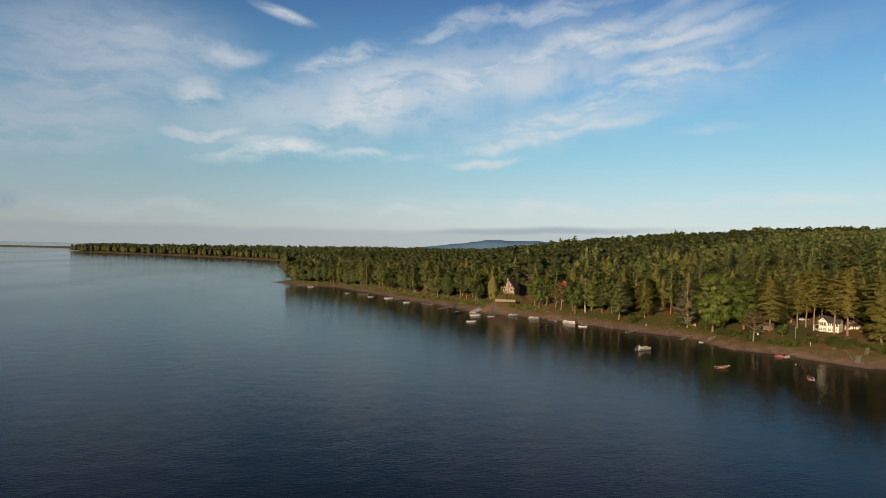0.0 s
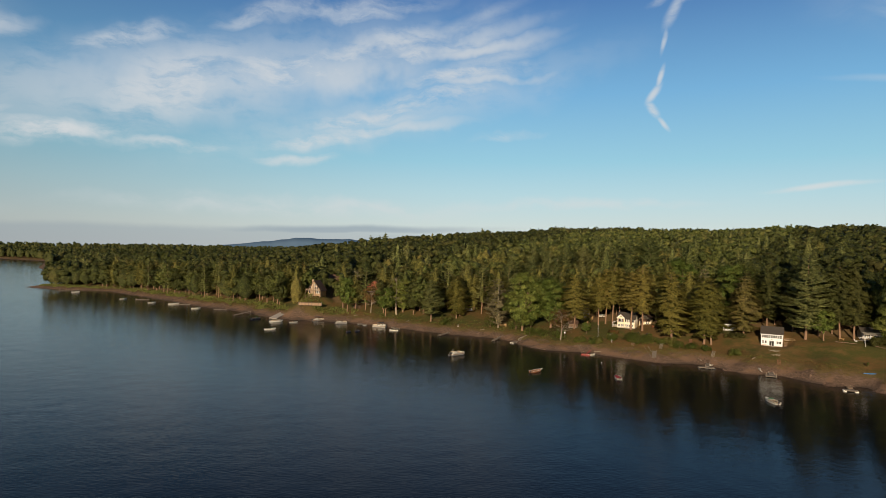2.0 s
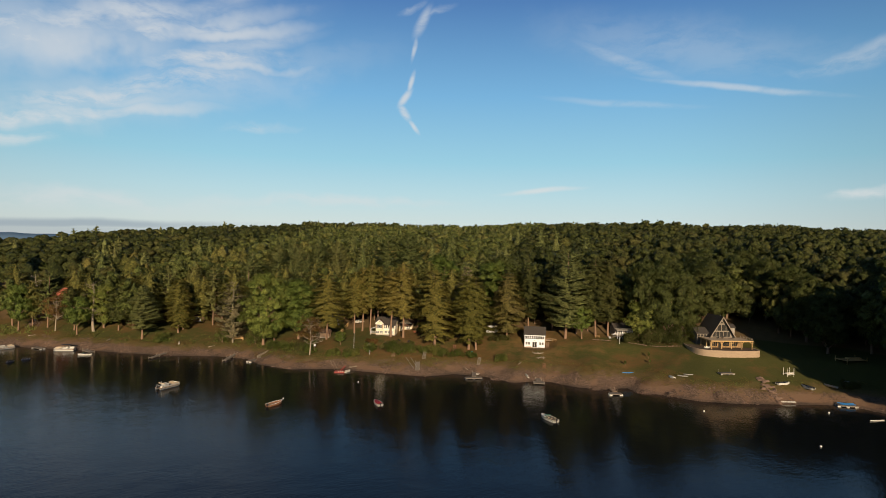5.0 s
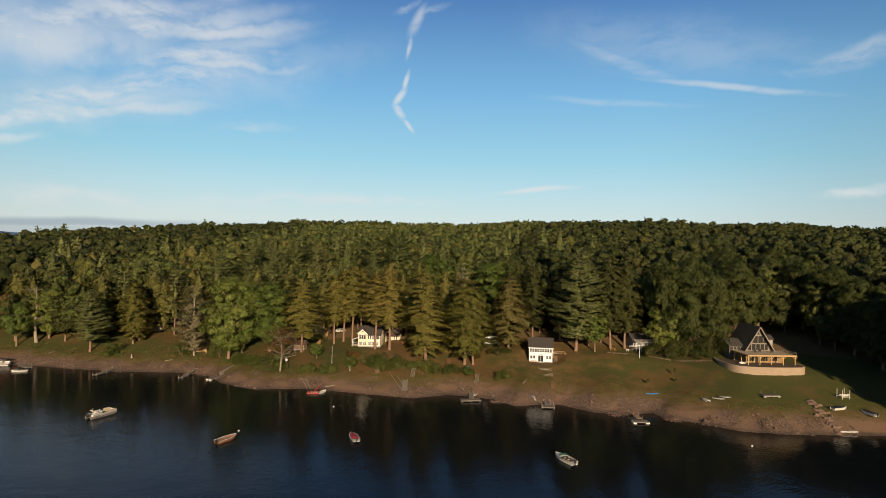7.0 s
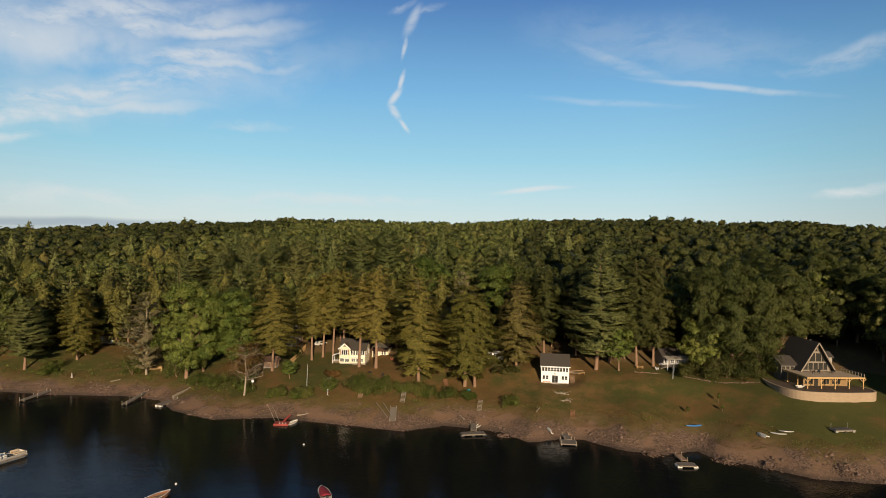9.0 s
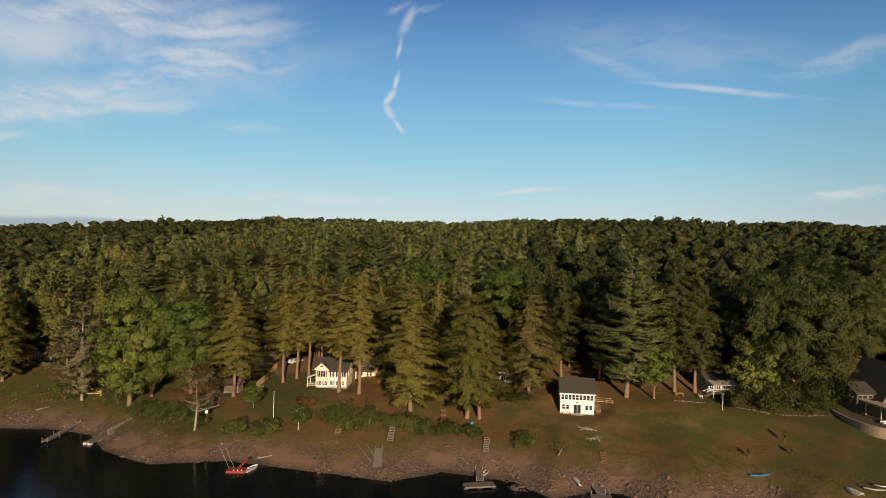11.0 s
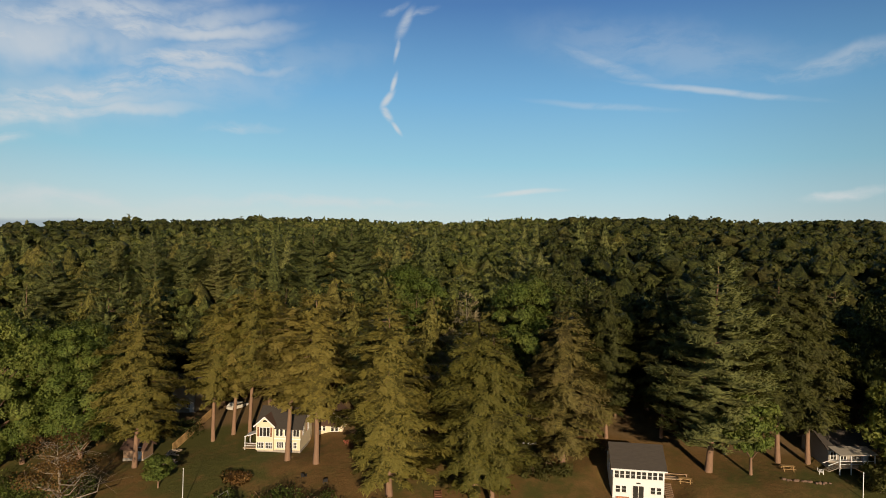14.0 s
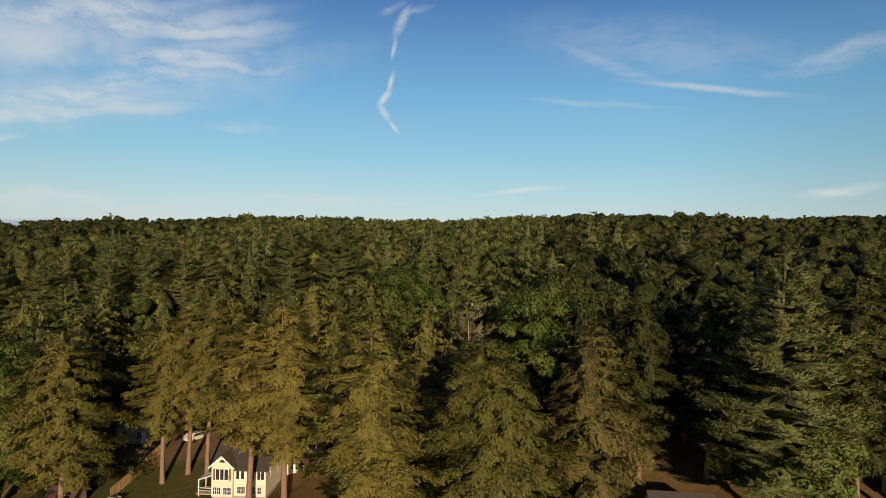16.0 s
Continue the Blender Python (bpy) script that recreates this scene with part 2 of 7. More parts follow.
def foliage(name, dark, light, other, share=0.2, gloss=0.6, through=0.34):
    """Leaves: each spray and each tree a little different, some light shines through."""
    m, g, p = material(name)
    geo = g.nodes.new("ShaderNodeNewGeometry").outputs["Random Per Island"]
    tree = g.math("FRACT", g.math("ADD", g.nodes.new("ShaderNodeObjectInfo").outputs["Random"], g.attr("tint")))
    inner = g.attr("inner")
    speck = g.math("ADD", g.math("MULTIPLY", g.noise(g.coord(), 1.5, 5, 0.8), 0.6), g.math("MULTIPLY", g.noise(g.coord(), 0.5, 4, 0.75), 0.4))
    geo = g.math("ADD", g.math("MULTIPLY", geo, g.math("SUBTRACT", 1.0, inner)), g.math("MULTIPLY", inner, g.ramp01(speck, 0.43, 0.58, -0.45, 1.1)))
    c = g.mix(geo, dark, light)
    patch = g.ramp01(g.noise(g.coord(), 0.22, 3), 0.45, 0.7)
    c = g.mix(g.math("MULTIPLY", patch, share), c, other)
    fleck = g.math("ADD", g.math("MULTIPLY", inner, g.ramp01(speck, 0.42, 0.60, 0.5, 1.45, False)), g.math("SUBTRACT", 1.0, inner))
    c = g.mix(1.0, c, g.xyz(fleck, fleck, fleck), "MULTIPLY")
    k = g.math("MULTIPLY_ADD", tree, 0.5, 0.75)
    c = g.mix(1.0, c, g.xyz(k, g.math("MULTIPLY_ADD", tree, 0.4, 0.8), k), "MULTIPLY")
    c = g.mix(g.math("MULTIPLY", g.ramp01(tree, 0.72, 1.0), 0.3), c, other)
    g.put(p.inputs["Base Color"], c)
    p.inputs["Roughness"].default_value = gloss
    p.inputs["Specular IOR Level"].default_value = 0.25
    g.put(p.inputs["Normal"], g.bump(g.math("MULTIPLY", speck, inner), 1.0, 1.4))
    t = g.nodes.new("ShaderNodeBsdfTranslucent")
    g.put(t.inputs["Color"], g.mix(1.0, c, (1.2, 1.15, 0.6), "MULTIPLY"))
    s = g.nodes.new("ShaderNodeMixShader")
    s.inputs[0].default_value = through
    g.links.new(p.outputs[0], s.inputs[1])
    g.links.new(t.outputs[0], s.inputs[2])
    g.links.new(s.outputs[0], g.nodes["Material Output"].inputs[0])
    return m


HEMLOCK = foliage("hemlock_needles", (0.128, 0.126, 0.030), (0.216, 0.192, 0.044), (0.235, 0.180, 0.055), 0.2)
FADING = foliage("browning_hemlock_needles", (0.130, 0.118, 0.034), (0.215, 0.185, 0.058), (0.230, 0.175, 0.090), 0.4)
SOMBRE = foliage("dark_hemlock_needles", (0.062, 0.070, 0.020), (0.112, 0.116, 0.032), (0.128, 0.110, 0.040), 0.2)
PINE = foliage("pine_needles", (0.112, 0.139, 0.050), (0.186, 0.207, 0.072), (0.218, 0.197, 0.064), 0.2)
MAPLE = foliage("broad_leaves", (0.098, 0.147, 0.033), (0.188, 0.245, 0.053), (0.269, 0.237, 0.062), 0.3)
# dark shrub leaves; in the woods this colour also stands in for shade
DARK_SHADE_LEAVES = foliage("dark_broad_leaves", (0.062, 0.078, 0.022), (0.102, 0.116, 0.032), (0.125, 0.102, 0.034), 0.25)
LAWN_OAK = foliage("oak_leaves", (0.064, 0.082, 0.024), (0.112, 0.130, 0.036), (0.150, 0.128, 0.036), 0.25)
DRY = foliage("dry_needles", (0.194, 0.172, 0.105), (0.373, 0.313, 0.194), (0.165, 0.194, 0.082), 0.35)
RUSSET = foliage("russet_leaves", (0.149, 0.086, 0.030), (0.284, 0.149, 0.055), (0.162, 0.144, 0.040), 0.4)
FOREST_N = foliage("wood_needles", (0.150, 0.152, 0.040), (0.226, 0.216, 0.056), (0.265, 0.212, 0.066), 0.2)
FOREST_P = foliage("wood_pine_needles", (0.142, 0.168, 0.056), (0.212, 0.235, 0.076), (0.250, 0.220, 0.074), 0.2)
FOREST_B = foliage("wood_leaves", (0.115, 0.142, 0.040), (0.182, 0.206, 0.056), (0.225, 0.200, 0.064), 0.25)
SHRUB = foliage("shrub_leaves", (0.075, 0.110, 0.024), (0.170, 0.208, 0.046), (0.235, 0.195, 0.060), 0.3)
WEED = foliage("weeds", (0.125, 0.088, 0.034), (0.270, 0.170, 0.066), (0.130, 0.135, 0.042), 0.6)

BARK, g, p = material("bark")
c = g.coord()
n = g.noise(g.mapping(c, scale=(6, 6, 0.8)), 1.6, 5, 0.65)
g.put(p.inputs["Base Color"], g.mix(n, (0.115, 0.070, 0.046), (0.330, 0.208, 0.138)))
p.inputs["Roughness"].default_value = 0.9
g.put(p.inputs["Normal"], g.bump(n, 0.8, 0.06))
PALE_BARK = plain("pale_dead_wood", (0.30, 0.25, 0.19), 0.9, vary=0.25, size=2.0, bump=0.4)

# ground: shingle at the water, then bank weeds, lawn and the forest's litter
GROUND, g, p = material("ground")
c = g.coord()
d = g.attr("inland")
lawn = g.attr("lawn")
wob = g.math("MULTIPLY", g.math("SUBTRACT", g.noise(c, 0.22, 4, 0.6), 0.5), 9.0)
dw = g.math("ADD", d, wob)
cell = g.nodes.new("ShaderNodeTexVoronoi")
cell.inputs["Scale"].default_value = 3.2
g.put(cell.inputs["Vector"], c)
stone_tone = g.math("MULTIPLY_ADD", g.split(cell.outputs["Color"])[0], 0.9, 0.5)
shingle = g.mix(1.0, g.mix(g.noise(c, 0.35, 3), (0.105, 0.072, 0.053), (0.165, 0.112, 0.082)), g.xyz(stone_tone, stone_tone, stone_tone), "MULTIPLY")
sand = g.mix(g.noise(c, 1.5, 4), (0.142, 0.088, 0.058), (0.205, 0.132, 0.088))
sandy = g.ramp01(g.noise(c, 0.10, 3), 0.47, 0.56)
beach = g.mix(sandy, shingle, sand)
beach = g.mix(g.ramp01(d, 0.2, 1.6, 0.6, 0.0), beach, (0.055, 0.045, 0.038))
grass = g.mix(g.ramp01(g.math("SUBTRACT", g.noise(c, 0.06, 5, 0.62), g.attr("green")), 0.40, 0.56), (0.068, 0.072, 0.018), (0.148, 0.082, 0.031))
grass = g.mix(g.ramp01(g.noise(c, 0.6, 5, 0.65), 0.35, 0.75, 0.0, 0.5), grass, (0.092, 0.088, 0.024))
grass = g.mix(g.ramp01(g.math("SUBTRACT", g.noise(c, 0.17, 6, 0.7), g.attr("green")), 0.46, 0.66, 0.0, 0.7), grass, (0.200, 0.114, 0.046))
grass = g.mix(g.ramp01(g.noise(c, 7.0, 3), 0.3, 0.7, 0.0, 0.45), grass, (0.046, 0.046, 0.014))
litter = g.mix(g.noise(c, 0.5, 5, 0.6), (0.095, 0.070, 0.034), (0.195, 0.128, 0.064))
scrub = g.mix(g.noise(c, 0.8, 5, 0.6), (0.060, 0.062, 0.022), (0.180, 0.115, 0.055))
soil = g.mix(g.ramp01(lawn, 0.3, 0.7), litter, grass)
soil = g.mix(g.ramp01(dw, 7.0, 11.0), scrub, soil)
col = g.mix(g.ramp01(dw, 4.5, 7.5), beach, soil)
g.put(p.inputs["Base Color"], col)
p.inputs["Roughness"].default_value = 0.92
p.inputs["Specular IOR Level"].default_value = 0.2
g.put(p.inputs["Normal"], g.bump(g.math("ADD", g.noise(c, 1.2, 6, 0.7), g.math("MULTIPLY", cell.outputs["Distance"], g.math("MULTIPLY", g.math("SUBTRACT", 1.0, sandy), g.ramp01(dw, 5, 8, 0.8, 0.0)))), 0.7, 0.25))

WATER, g, p = material("lake_water")
c = g.coord()
p.inputs["Base Color"].default_value = (0.006, 0.008, 0.010, 1)
p.inputs["IOR"].default_value = 1.33
p.inputs["Specular IOR Level"].default_value = 0.165
calm = g.ramp01(g.noise(g.mapping(c, scale=(0.012, 0.004, 1)), 1.0, 3), 0.4, 0.62)
g.put(p.inputs["Roughness"], g.math("MULTIPLY_ADD", calm, 0.05, 0.07))
ripple = g.math("ADD", g.noise(g.mapping(c, rot=(0, 0, 0.4), scale=(0.5, 1.2, 1)), 1.5, 3, 0.5), g.math("MULTIPLY", g.noise(c, 0.14, 2), 2.0))
g.put(p.inputs["Normal"], g.bump(ripple, 0.14, 0.30))

STONE = None
m, g, p = material("shore_stone")
isl = g.nodes.new("ShaderNodeNewGeometry").outputs["Random Per Island"]
k = g.math("MULTIPLY_ADD", isl, 0.9, 0.45)
g.put(p.inputs["Base Color"], g.mix(1.0, g.mix(g.noise(g.coord(), 0.4, 3), (0.100, 0.065, 0.048), (0.160, 0.106, 0.080)), g.xyz(k, k, k), "MULTIPLY"))
p.inputs["Roughness"].default_value = 0.85
g.put(p.inputs["Normal"], g.bump(g.noise(g.coord(), 6, 5), 0.5, 0.05))
STONE = m

# ---- the lie of the land ----
rng = np.random.default_rng(7)
SHORE = np.array([(2500, -1500), (700, -250), (420, -40), (300, 20), (252, 32), (226, 52), (220, 74), (226, 94), (236, 111), (238, 120), (236, 127), (226, 135),
                  (213, 146), (207, 154), (206, 163), (203, 171), (205, 176), (197, 179), (192, 187), (192, 196), (188, 200), (180, 203), (181, 212),
                  (174, 224), (163, 227), (154, 241), (144, 256), (132, 263), (127, 277), (128, 290), (121, 301), (107, 313), (97, 325),
                  (84, 343), (62, 369), (36, 384), (21, 403), (4, 436), (-21, 467), (-41, 505), (-66, 545), (-96, 592), (-142, 618),
                  (-171, 645), (-150, 680), (-187, 809), (-273, 1052), (-332, 1325), (-510, 1500), (-800, 1672), (-1110, 1835)], float)
LAND = np.vstack([SHORE, [(-1130, 2100), (-1500, 2420), (-2600, 2600), (-4400, 2400), (-4400, 2520), (-2600, 2730), (-1450, 2570), (-900, 2400), (-500, 4900), (4900, 4900), (4900, -1500)]])


def shore_distance(x, y):
    """Metres inland from the water's edge, minus out on the lake."""
    best = np.full(x.shape, 1e9)
    a = LAND[:-2]
    for (x0, y0), (x1, y1) in zip(a[:-1], a[1:]):
        ux, uy = x1 - x0, y1 - y0
        f = np.clip(((x - x0) * ux + (y - y0) * uy) / (ux * ux + uy * uy), 0, 1)
        best = np.minimum(best, np.hypot(x - x0 - f * ux, y - y0 - f * uy))
    inside = np.zeros(x.shape, bool)
    for (x0, y0), (x1, y1) in zip(LAND, np.roll(LAND, -1, 0)):
        if y0 != y1:
            inside ^= ((y0 > y) != (y1 > y)) & (x < (x1 - x0) * (y - y0) / (y1 - y0) + x0)
    return np.where(inside, best, -best)


def waves(x, y, size, seed):
    """Smooth uneven heights of about -1 to 1."""
    r = np.random.default_rng(seed)
    total = 0
    for k in range(5):
        t, ph = r.uniform(0, 6.28, 2)
        w = r.uniform(0.7, 1.5) / size * 6.28
        total = total + np.sin((x * np.cos(t) + y * np.sin(t)) * w + ph)
    return total / 3


def height(x, y, d=None):
    x, y = np.asarray(x, float), np.asarray(y, float)
    d = shore_distance(x, y) if d is None else d
    along = -0.6 * x + 0.8 * y
    bank = np.interp(d, (-400, -60, -8, 0, 2, 4, 9, 13, 20, 28, 40, 60, 100, 200), (-25, -6, -1.2, 0, 0.8, 1.7, 3.7, 4.8, 6.6, 8.9, 11, 13, 15, 15))
    m = np.interp(along, (-50, 0, 20, 45, 86, 115, 131, 200, 280, 400, 520, 800), (0.98, 0.99, 1.06, 1.05, 0.92, 0.84, 0.72, 0.8, 1.0, 0.8, 0.5, 0.4))
    ridge = np.interp(d, (40, 140, 290, 500, 800, 1300, 2500), (0, 12, 25, 38, 45, 36, 20))
    k = np.interp(along, (-300, 0, 150, 280, 400, 513, 700, 2500), (1.05, 1.05, 1.01, 0.97, 0.96, 0.64, 0.2, 0.06))
    z = np.where(d > 0, bank * m + ridge * k, bank)
    rough = np.clip(d / 30, 0, 1) * 0.25 + np.clip((d - 60) / 200, 0, 1) * 2.0
    z = z + waves(x, y, 26, 3) * np.where(d > 0, np.minimum(rough, 0.3), 0) + waves(x, y, 130, 5) * np.maximum(rough - 0.3, 0)
    # level pads under the houses
    for px, py, r, pz in PADS:
        w = np.clip(1.6 - np.hypot(x - px, y - py) / r, 0, 1)
        w = w * w * (3 - 2 * w)
        z = z * (1 - w) + pz * w
    return z


PADS = [(46, 394, 6, 9.5), (208.6, 217.2, 5.6, 6.85), (177.5, 269, 6, 7.9), (250, 166, 7.2, 10.5), (50, 402, 8, 13.4), (66, 426, 8, 16.2), (88, 412, 7, 13.7)]


def ground(x, y):
    return float(height(np.array([x]), np.array([y]))[0])

# ---- building helpers ----
def mesh_of(name, verts, faces, mat, smooth=False, tint=None):
    """A mesh from arrays: faces all of one size. Seven columns: place, leaf normal, and 1 for the crown's inner mass."""
    verts = np.asarray(verts, np.float32)
    leaf_normals = verts[:, 3:6] if verts.shape[1] == 7 else None
    inner = verts[:, 6] if verts.shape[1] == 7 else None
    verts = np.ascontiguousarray(verts[:, :3])
    verts, faces = np.asarray(verts, np.float32), np.asarray(faces, np.int32)
    me = bpy.data.meshes.new(name)
    me.vertices.add(len(verts))
    me.vertices.foreach_set("co", verts.ravel())
    n, k = faces.shape
    me.loops.add(n * k)
    me.loops.foreach_set("vertex_index", faces.ravel())
    me.polygons.add(n)
    me.polygons.foreach_set("loop_start", np.arange(n, dtype=np.int32) * k)
    if tint is not None:
        me.attributes.new("tint", "FLOAT", "POINT").data.foreach_set("value", np.asarray(tint, np.float32))
    if inner is not None:
        me.attributes.new("inner", "FLOAT", "POINT").data.foreach_set("value", np.ascontiguousarray(inner))
    me.update(calc_edges=True)
    if smooth:
        me.shade_smooth()
    if leaf_normals is not None:
        me.shade_smooth()
        me.normals_split_custom_set_from_vertices(leaf_normals)
    me.materials.append(mat)
    return me


def under(ob, parent):
    ob.parent = parent
    return ob


# ---- ground and lake ----
def spaced(stops):
    """Grid lines: (from, to, step) stretches joined."""
    return np.unique(np.concatenate([np.arange(a, b, s) for a, b, s in stops]))


gx = spaced([(-4900, -1200, 70), (-1200, -300, 45), (-300, 60, 9), (60, 290, 1.35), (290, 600, 10), (600, 1500, 50), (1500, 4901, 200)])
gy = spaced([(-1500, -100, 100), (-100, 100, 8), (100, 345, 1.35), (345, 720, 7), (720, 2000, 30), (2000, 2800, 40), (2800, 4901, 140)])
X, Y = np.meshgrid(gx, gy)
D = shore_distance(X, Y)
Z = height(X, Y, D) + np.where(D > 0, 0.06 * waves(X, Y, 5, 9), 0)
idx = np.arange(X.size).reshape(X.shape)
quads = np.stack([idx[:-1, :-1], idx[:-1, 1:], idx[1:, 1:], idx[1:, :-1]], -1).reshape(-1, 4)
me = mesh_of("ground", np.stack([X, Y, Z], -1).reshape(-1, 3), quads, GROUND, True)
me.attributes.new("inland", "FLOAT", "POINT").data.foreach_set("value", D.ravel().astype(np.float32))


def lawn_mask(x, y, d):
    """1 on the mown grass before the cottages, 0 in the woods."""
    along = -0.6 * x + 0.8 * y
    depth = np.interp(along, (-80, -20, 0, 30, 60, 80, 125, 140, 165, 200, 215, 300, 430, 520), (40, 46, 44, 40, 42, 40, 42, 40, 44, 42, 34, 26, 18, 8))
    return np.clip((depth - d) / 5 + 0.5 + 0.25 * waves(x, y, 14, 11), 0, 1)


me.attributes.new("lawn", "FLOAT", "POINT").data.foreach_set("value", lawn_mask(X, Y, D).ravel().astype(np.float32))
green = np.interp(-0.6 * X + 0.8 * Y, (-40, 0, 30, 45, 70, 100, 112, 135, 150, 220), (0.20, 0.13, -0.01, -0.06, -0.01, -0.06, 0.05, 0.07, 0.05, 0.04))
me.attributes.new("green", "FLOAT", "POINT").data.foreach_set("value", green.ravel().astype(np.float32))
land = tagged(new("ground", me), "wooded lakeshore with mown lawn, shingle and sand beach", "ground", kind="structure")

wx = spaced([(-4900, -400, 300), (-400, 300, 50), (300, 4901, 400)])
wy = spaced([(-4900, -100, 400), (-100, 700, 50), (700, 4901, 300)])
X, Y = np.meshgrid(wx, wy)
idx = np.arange(X.size).reshape(X.shape)
quads = np.stack([idx[:-1, :-1], idx[:-1, 1:], idx[1:, 1:], idx[1:, :-1]], -1).reshape(-1, 4)
tagged(new("water", mesh_of("water", np.stack([X, Y, 0 * X], -1).reshape(-1, 3), quads, WATER, True)), "calm dark blue lake water reflecting the sky", "lake", kind="structure")


# ---- trees ----
def unit(v):
    return v / np.maximum(np.linalg.norm(v, axis=-1, keepdims=True), 1e-9)


def sprays(at, along, size, ratio, r, droop=0.25, out=None, loose=0.45):
    """One pointed leaf spray at each point, lying along a direction. Leaves turn to the light, out of the crown."""
    n = len(at)
    u = unit(along + r.normal(0, 0.42, (n, 3)))
    side = unit(np.cross(u, r.normal(0, 0.8, (n, 3)) + np.array([0, 0, 1.2])))
    s = size * r.uniform(0.65, 1.35, (n, 1))
    tip = at + u * s * 0.55 - np.array([0, 0, 1.0]) * s * droop * r.uniform(0, 1, (n, 1))
    v = np.stack([at - u * s * 0.45 + side * s * ratio * 0.5, at - u * s * 0.45 - side * s * ratio * 0.5, tip], 1)
    face = np.cross(v[:, 1] - v[:, 0], v[:, 2] - v[:, 0])
    want = unit(out + r.normal(0, loose, (n, 3)))
    back = np.sum(face * want, 1) < 0
    v[back] = v[back][:, [1, 0, 2]]
    return np.concatenate([v.reshape(-1, 3), np.repeat(want, 3, 0), np.zeros((n * 3, 1))], 1)


def halves(v):
    """Quads of seven columns cut into triangles."""
    return v.reshape(-1, 4, 7)[:, [0, 1, 2, 0, 2, 3]].reshape(-1, 7)


def tube(path, radii, sides=6):
    """A tapered limb along points."""
    path, radii = np.asarray(path, float), np.asarray(radii, float)
    t = unit(np.gradient(path, axis=0))
    a = unit(np.cross(t, np.array([0.31, 0.87, 0.12])))
    b = np.cross(t, a)
    w = np.linspace(0, 2 * np.pi, sides, endpoint=False)
    ring = path[:, None] + radii[:, None, None] * (np.cos(w)[None, :, None] * a[:, None] + np.sin(w)[None, :, None] * b[:, None])
    k = np.arange(len(path) - 1)[:, None] * sides
    j = np.arange(sides)[None]
    q = np.stack([k + j, k + (j + 1) % sides, k + sides + (j + 1) % sides, k + sides + j], -1).reshape(-1, 4)
    return ring.reshape(-1, 3), q


def join(pieces):
    vs, fs, n = [], [], 0
    for v, f in pieces:
        vs.append(v)
        fs.append(f + n)
        n += len(v)
    return np.concatenate(vs), np.concatenate(fs)


def inner_mass(r, profile, z0, z1, fill, sides, levels, lumps=0.2):
    """The closed leafy mass inside a crown, uneven all round, as quads of seven columns."""
    a = np.linspace(0, 2 * np.pi, sides + 1)[:-1]
    zs = np.linspace(z0, z1, levels)
    rad = np.array([profile((z - z0) / (z1 - z0)) for z in zs])[:, None] * fill
    rad = rad * (1 + lumps * r.normal(0, 1, (levels, sides)) + 0.10 * np.sin(a * 3 + r.uniform(0, 6))[None])
    rad[-1] *= 0.25
    zz = zs[:, None] + r.normal(0, 0.02 * (z1 - z0), (levels, sides))
    q = np.stack([rad * np.cos(a), rad * np.sin(a), zz], -1)
    slope = np.gradient(rad.mean(1), zs)
    up = np.clip(-slope, -0.4, 2.0)[:, None] + 0.35
    m = unit(np.stack([np.cos(a)[None] + 0 * up, np.sin(a)[None] + 0 * up, up + 0 * a[None]], -1) + r.normal(0, 0.16, (levels, sides, 3)))
    j = (np.arange(sides) + 1) % sides
    i = np.arange(sides)
    quad = lambda t: np.stack([t[:-1][:, i], t[:-1][:, j], t[1:][:, j], t[1:][:, i]], 2).reshape(-1, 3)
    v = np.concatenate([quad(q), quad(m)], 1)
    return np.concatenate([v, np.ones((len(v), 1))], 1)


def clump_mass(r, centres, radii, sides, levels):
    """Rounded leafy lumps, each a little uneven, as quads of seven columns."""
    a = np.linspace(0, 2 * np.pi, sides + 1)[:-1]
    e = np.linspace(-1.0, 1.38, levels)
    d = np.stack([np.cos(e)[:, None] * np.cos(a)[None], np.cos(e)[:, None] * np.sin(a)[None], np.sin(e)[:, None] + 0 * a[None]], -1)
    i = np.arange(sides)
    j = (i + 1) % sides
    quad = lambda t: np.stack([t[:-1][:, i], t[:-1][:, j], t[1:][:, j], t[1:][:, i]], 2).reshape(-1, 3)
    out = []
    for c, R in zip(centres, radii):
        q = c + d * R * (1 + r.normal(0, 0.17, (levels, sides, 1))) * np.array([1.05, 1.05, 0.85])
        m = unit(d + np.array([0, 0, 0.15]) + r.normal(0, 0.25, d.shape))
        v = np.concatenate([quad(q), quad(m)], 1)
        out.append(np.concatenate([v, np.ones((len(v), 1))], 1))
    return np.concatenate(out)


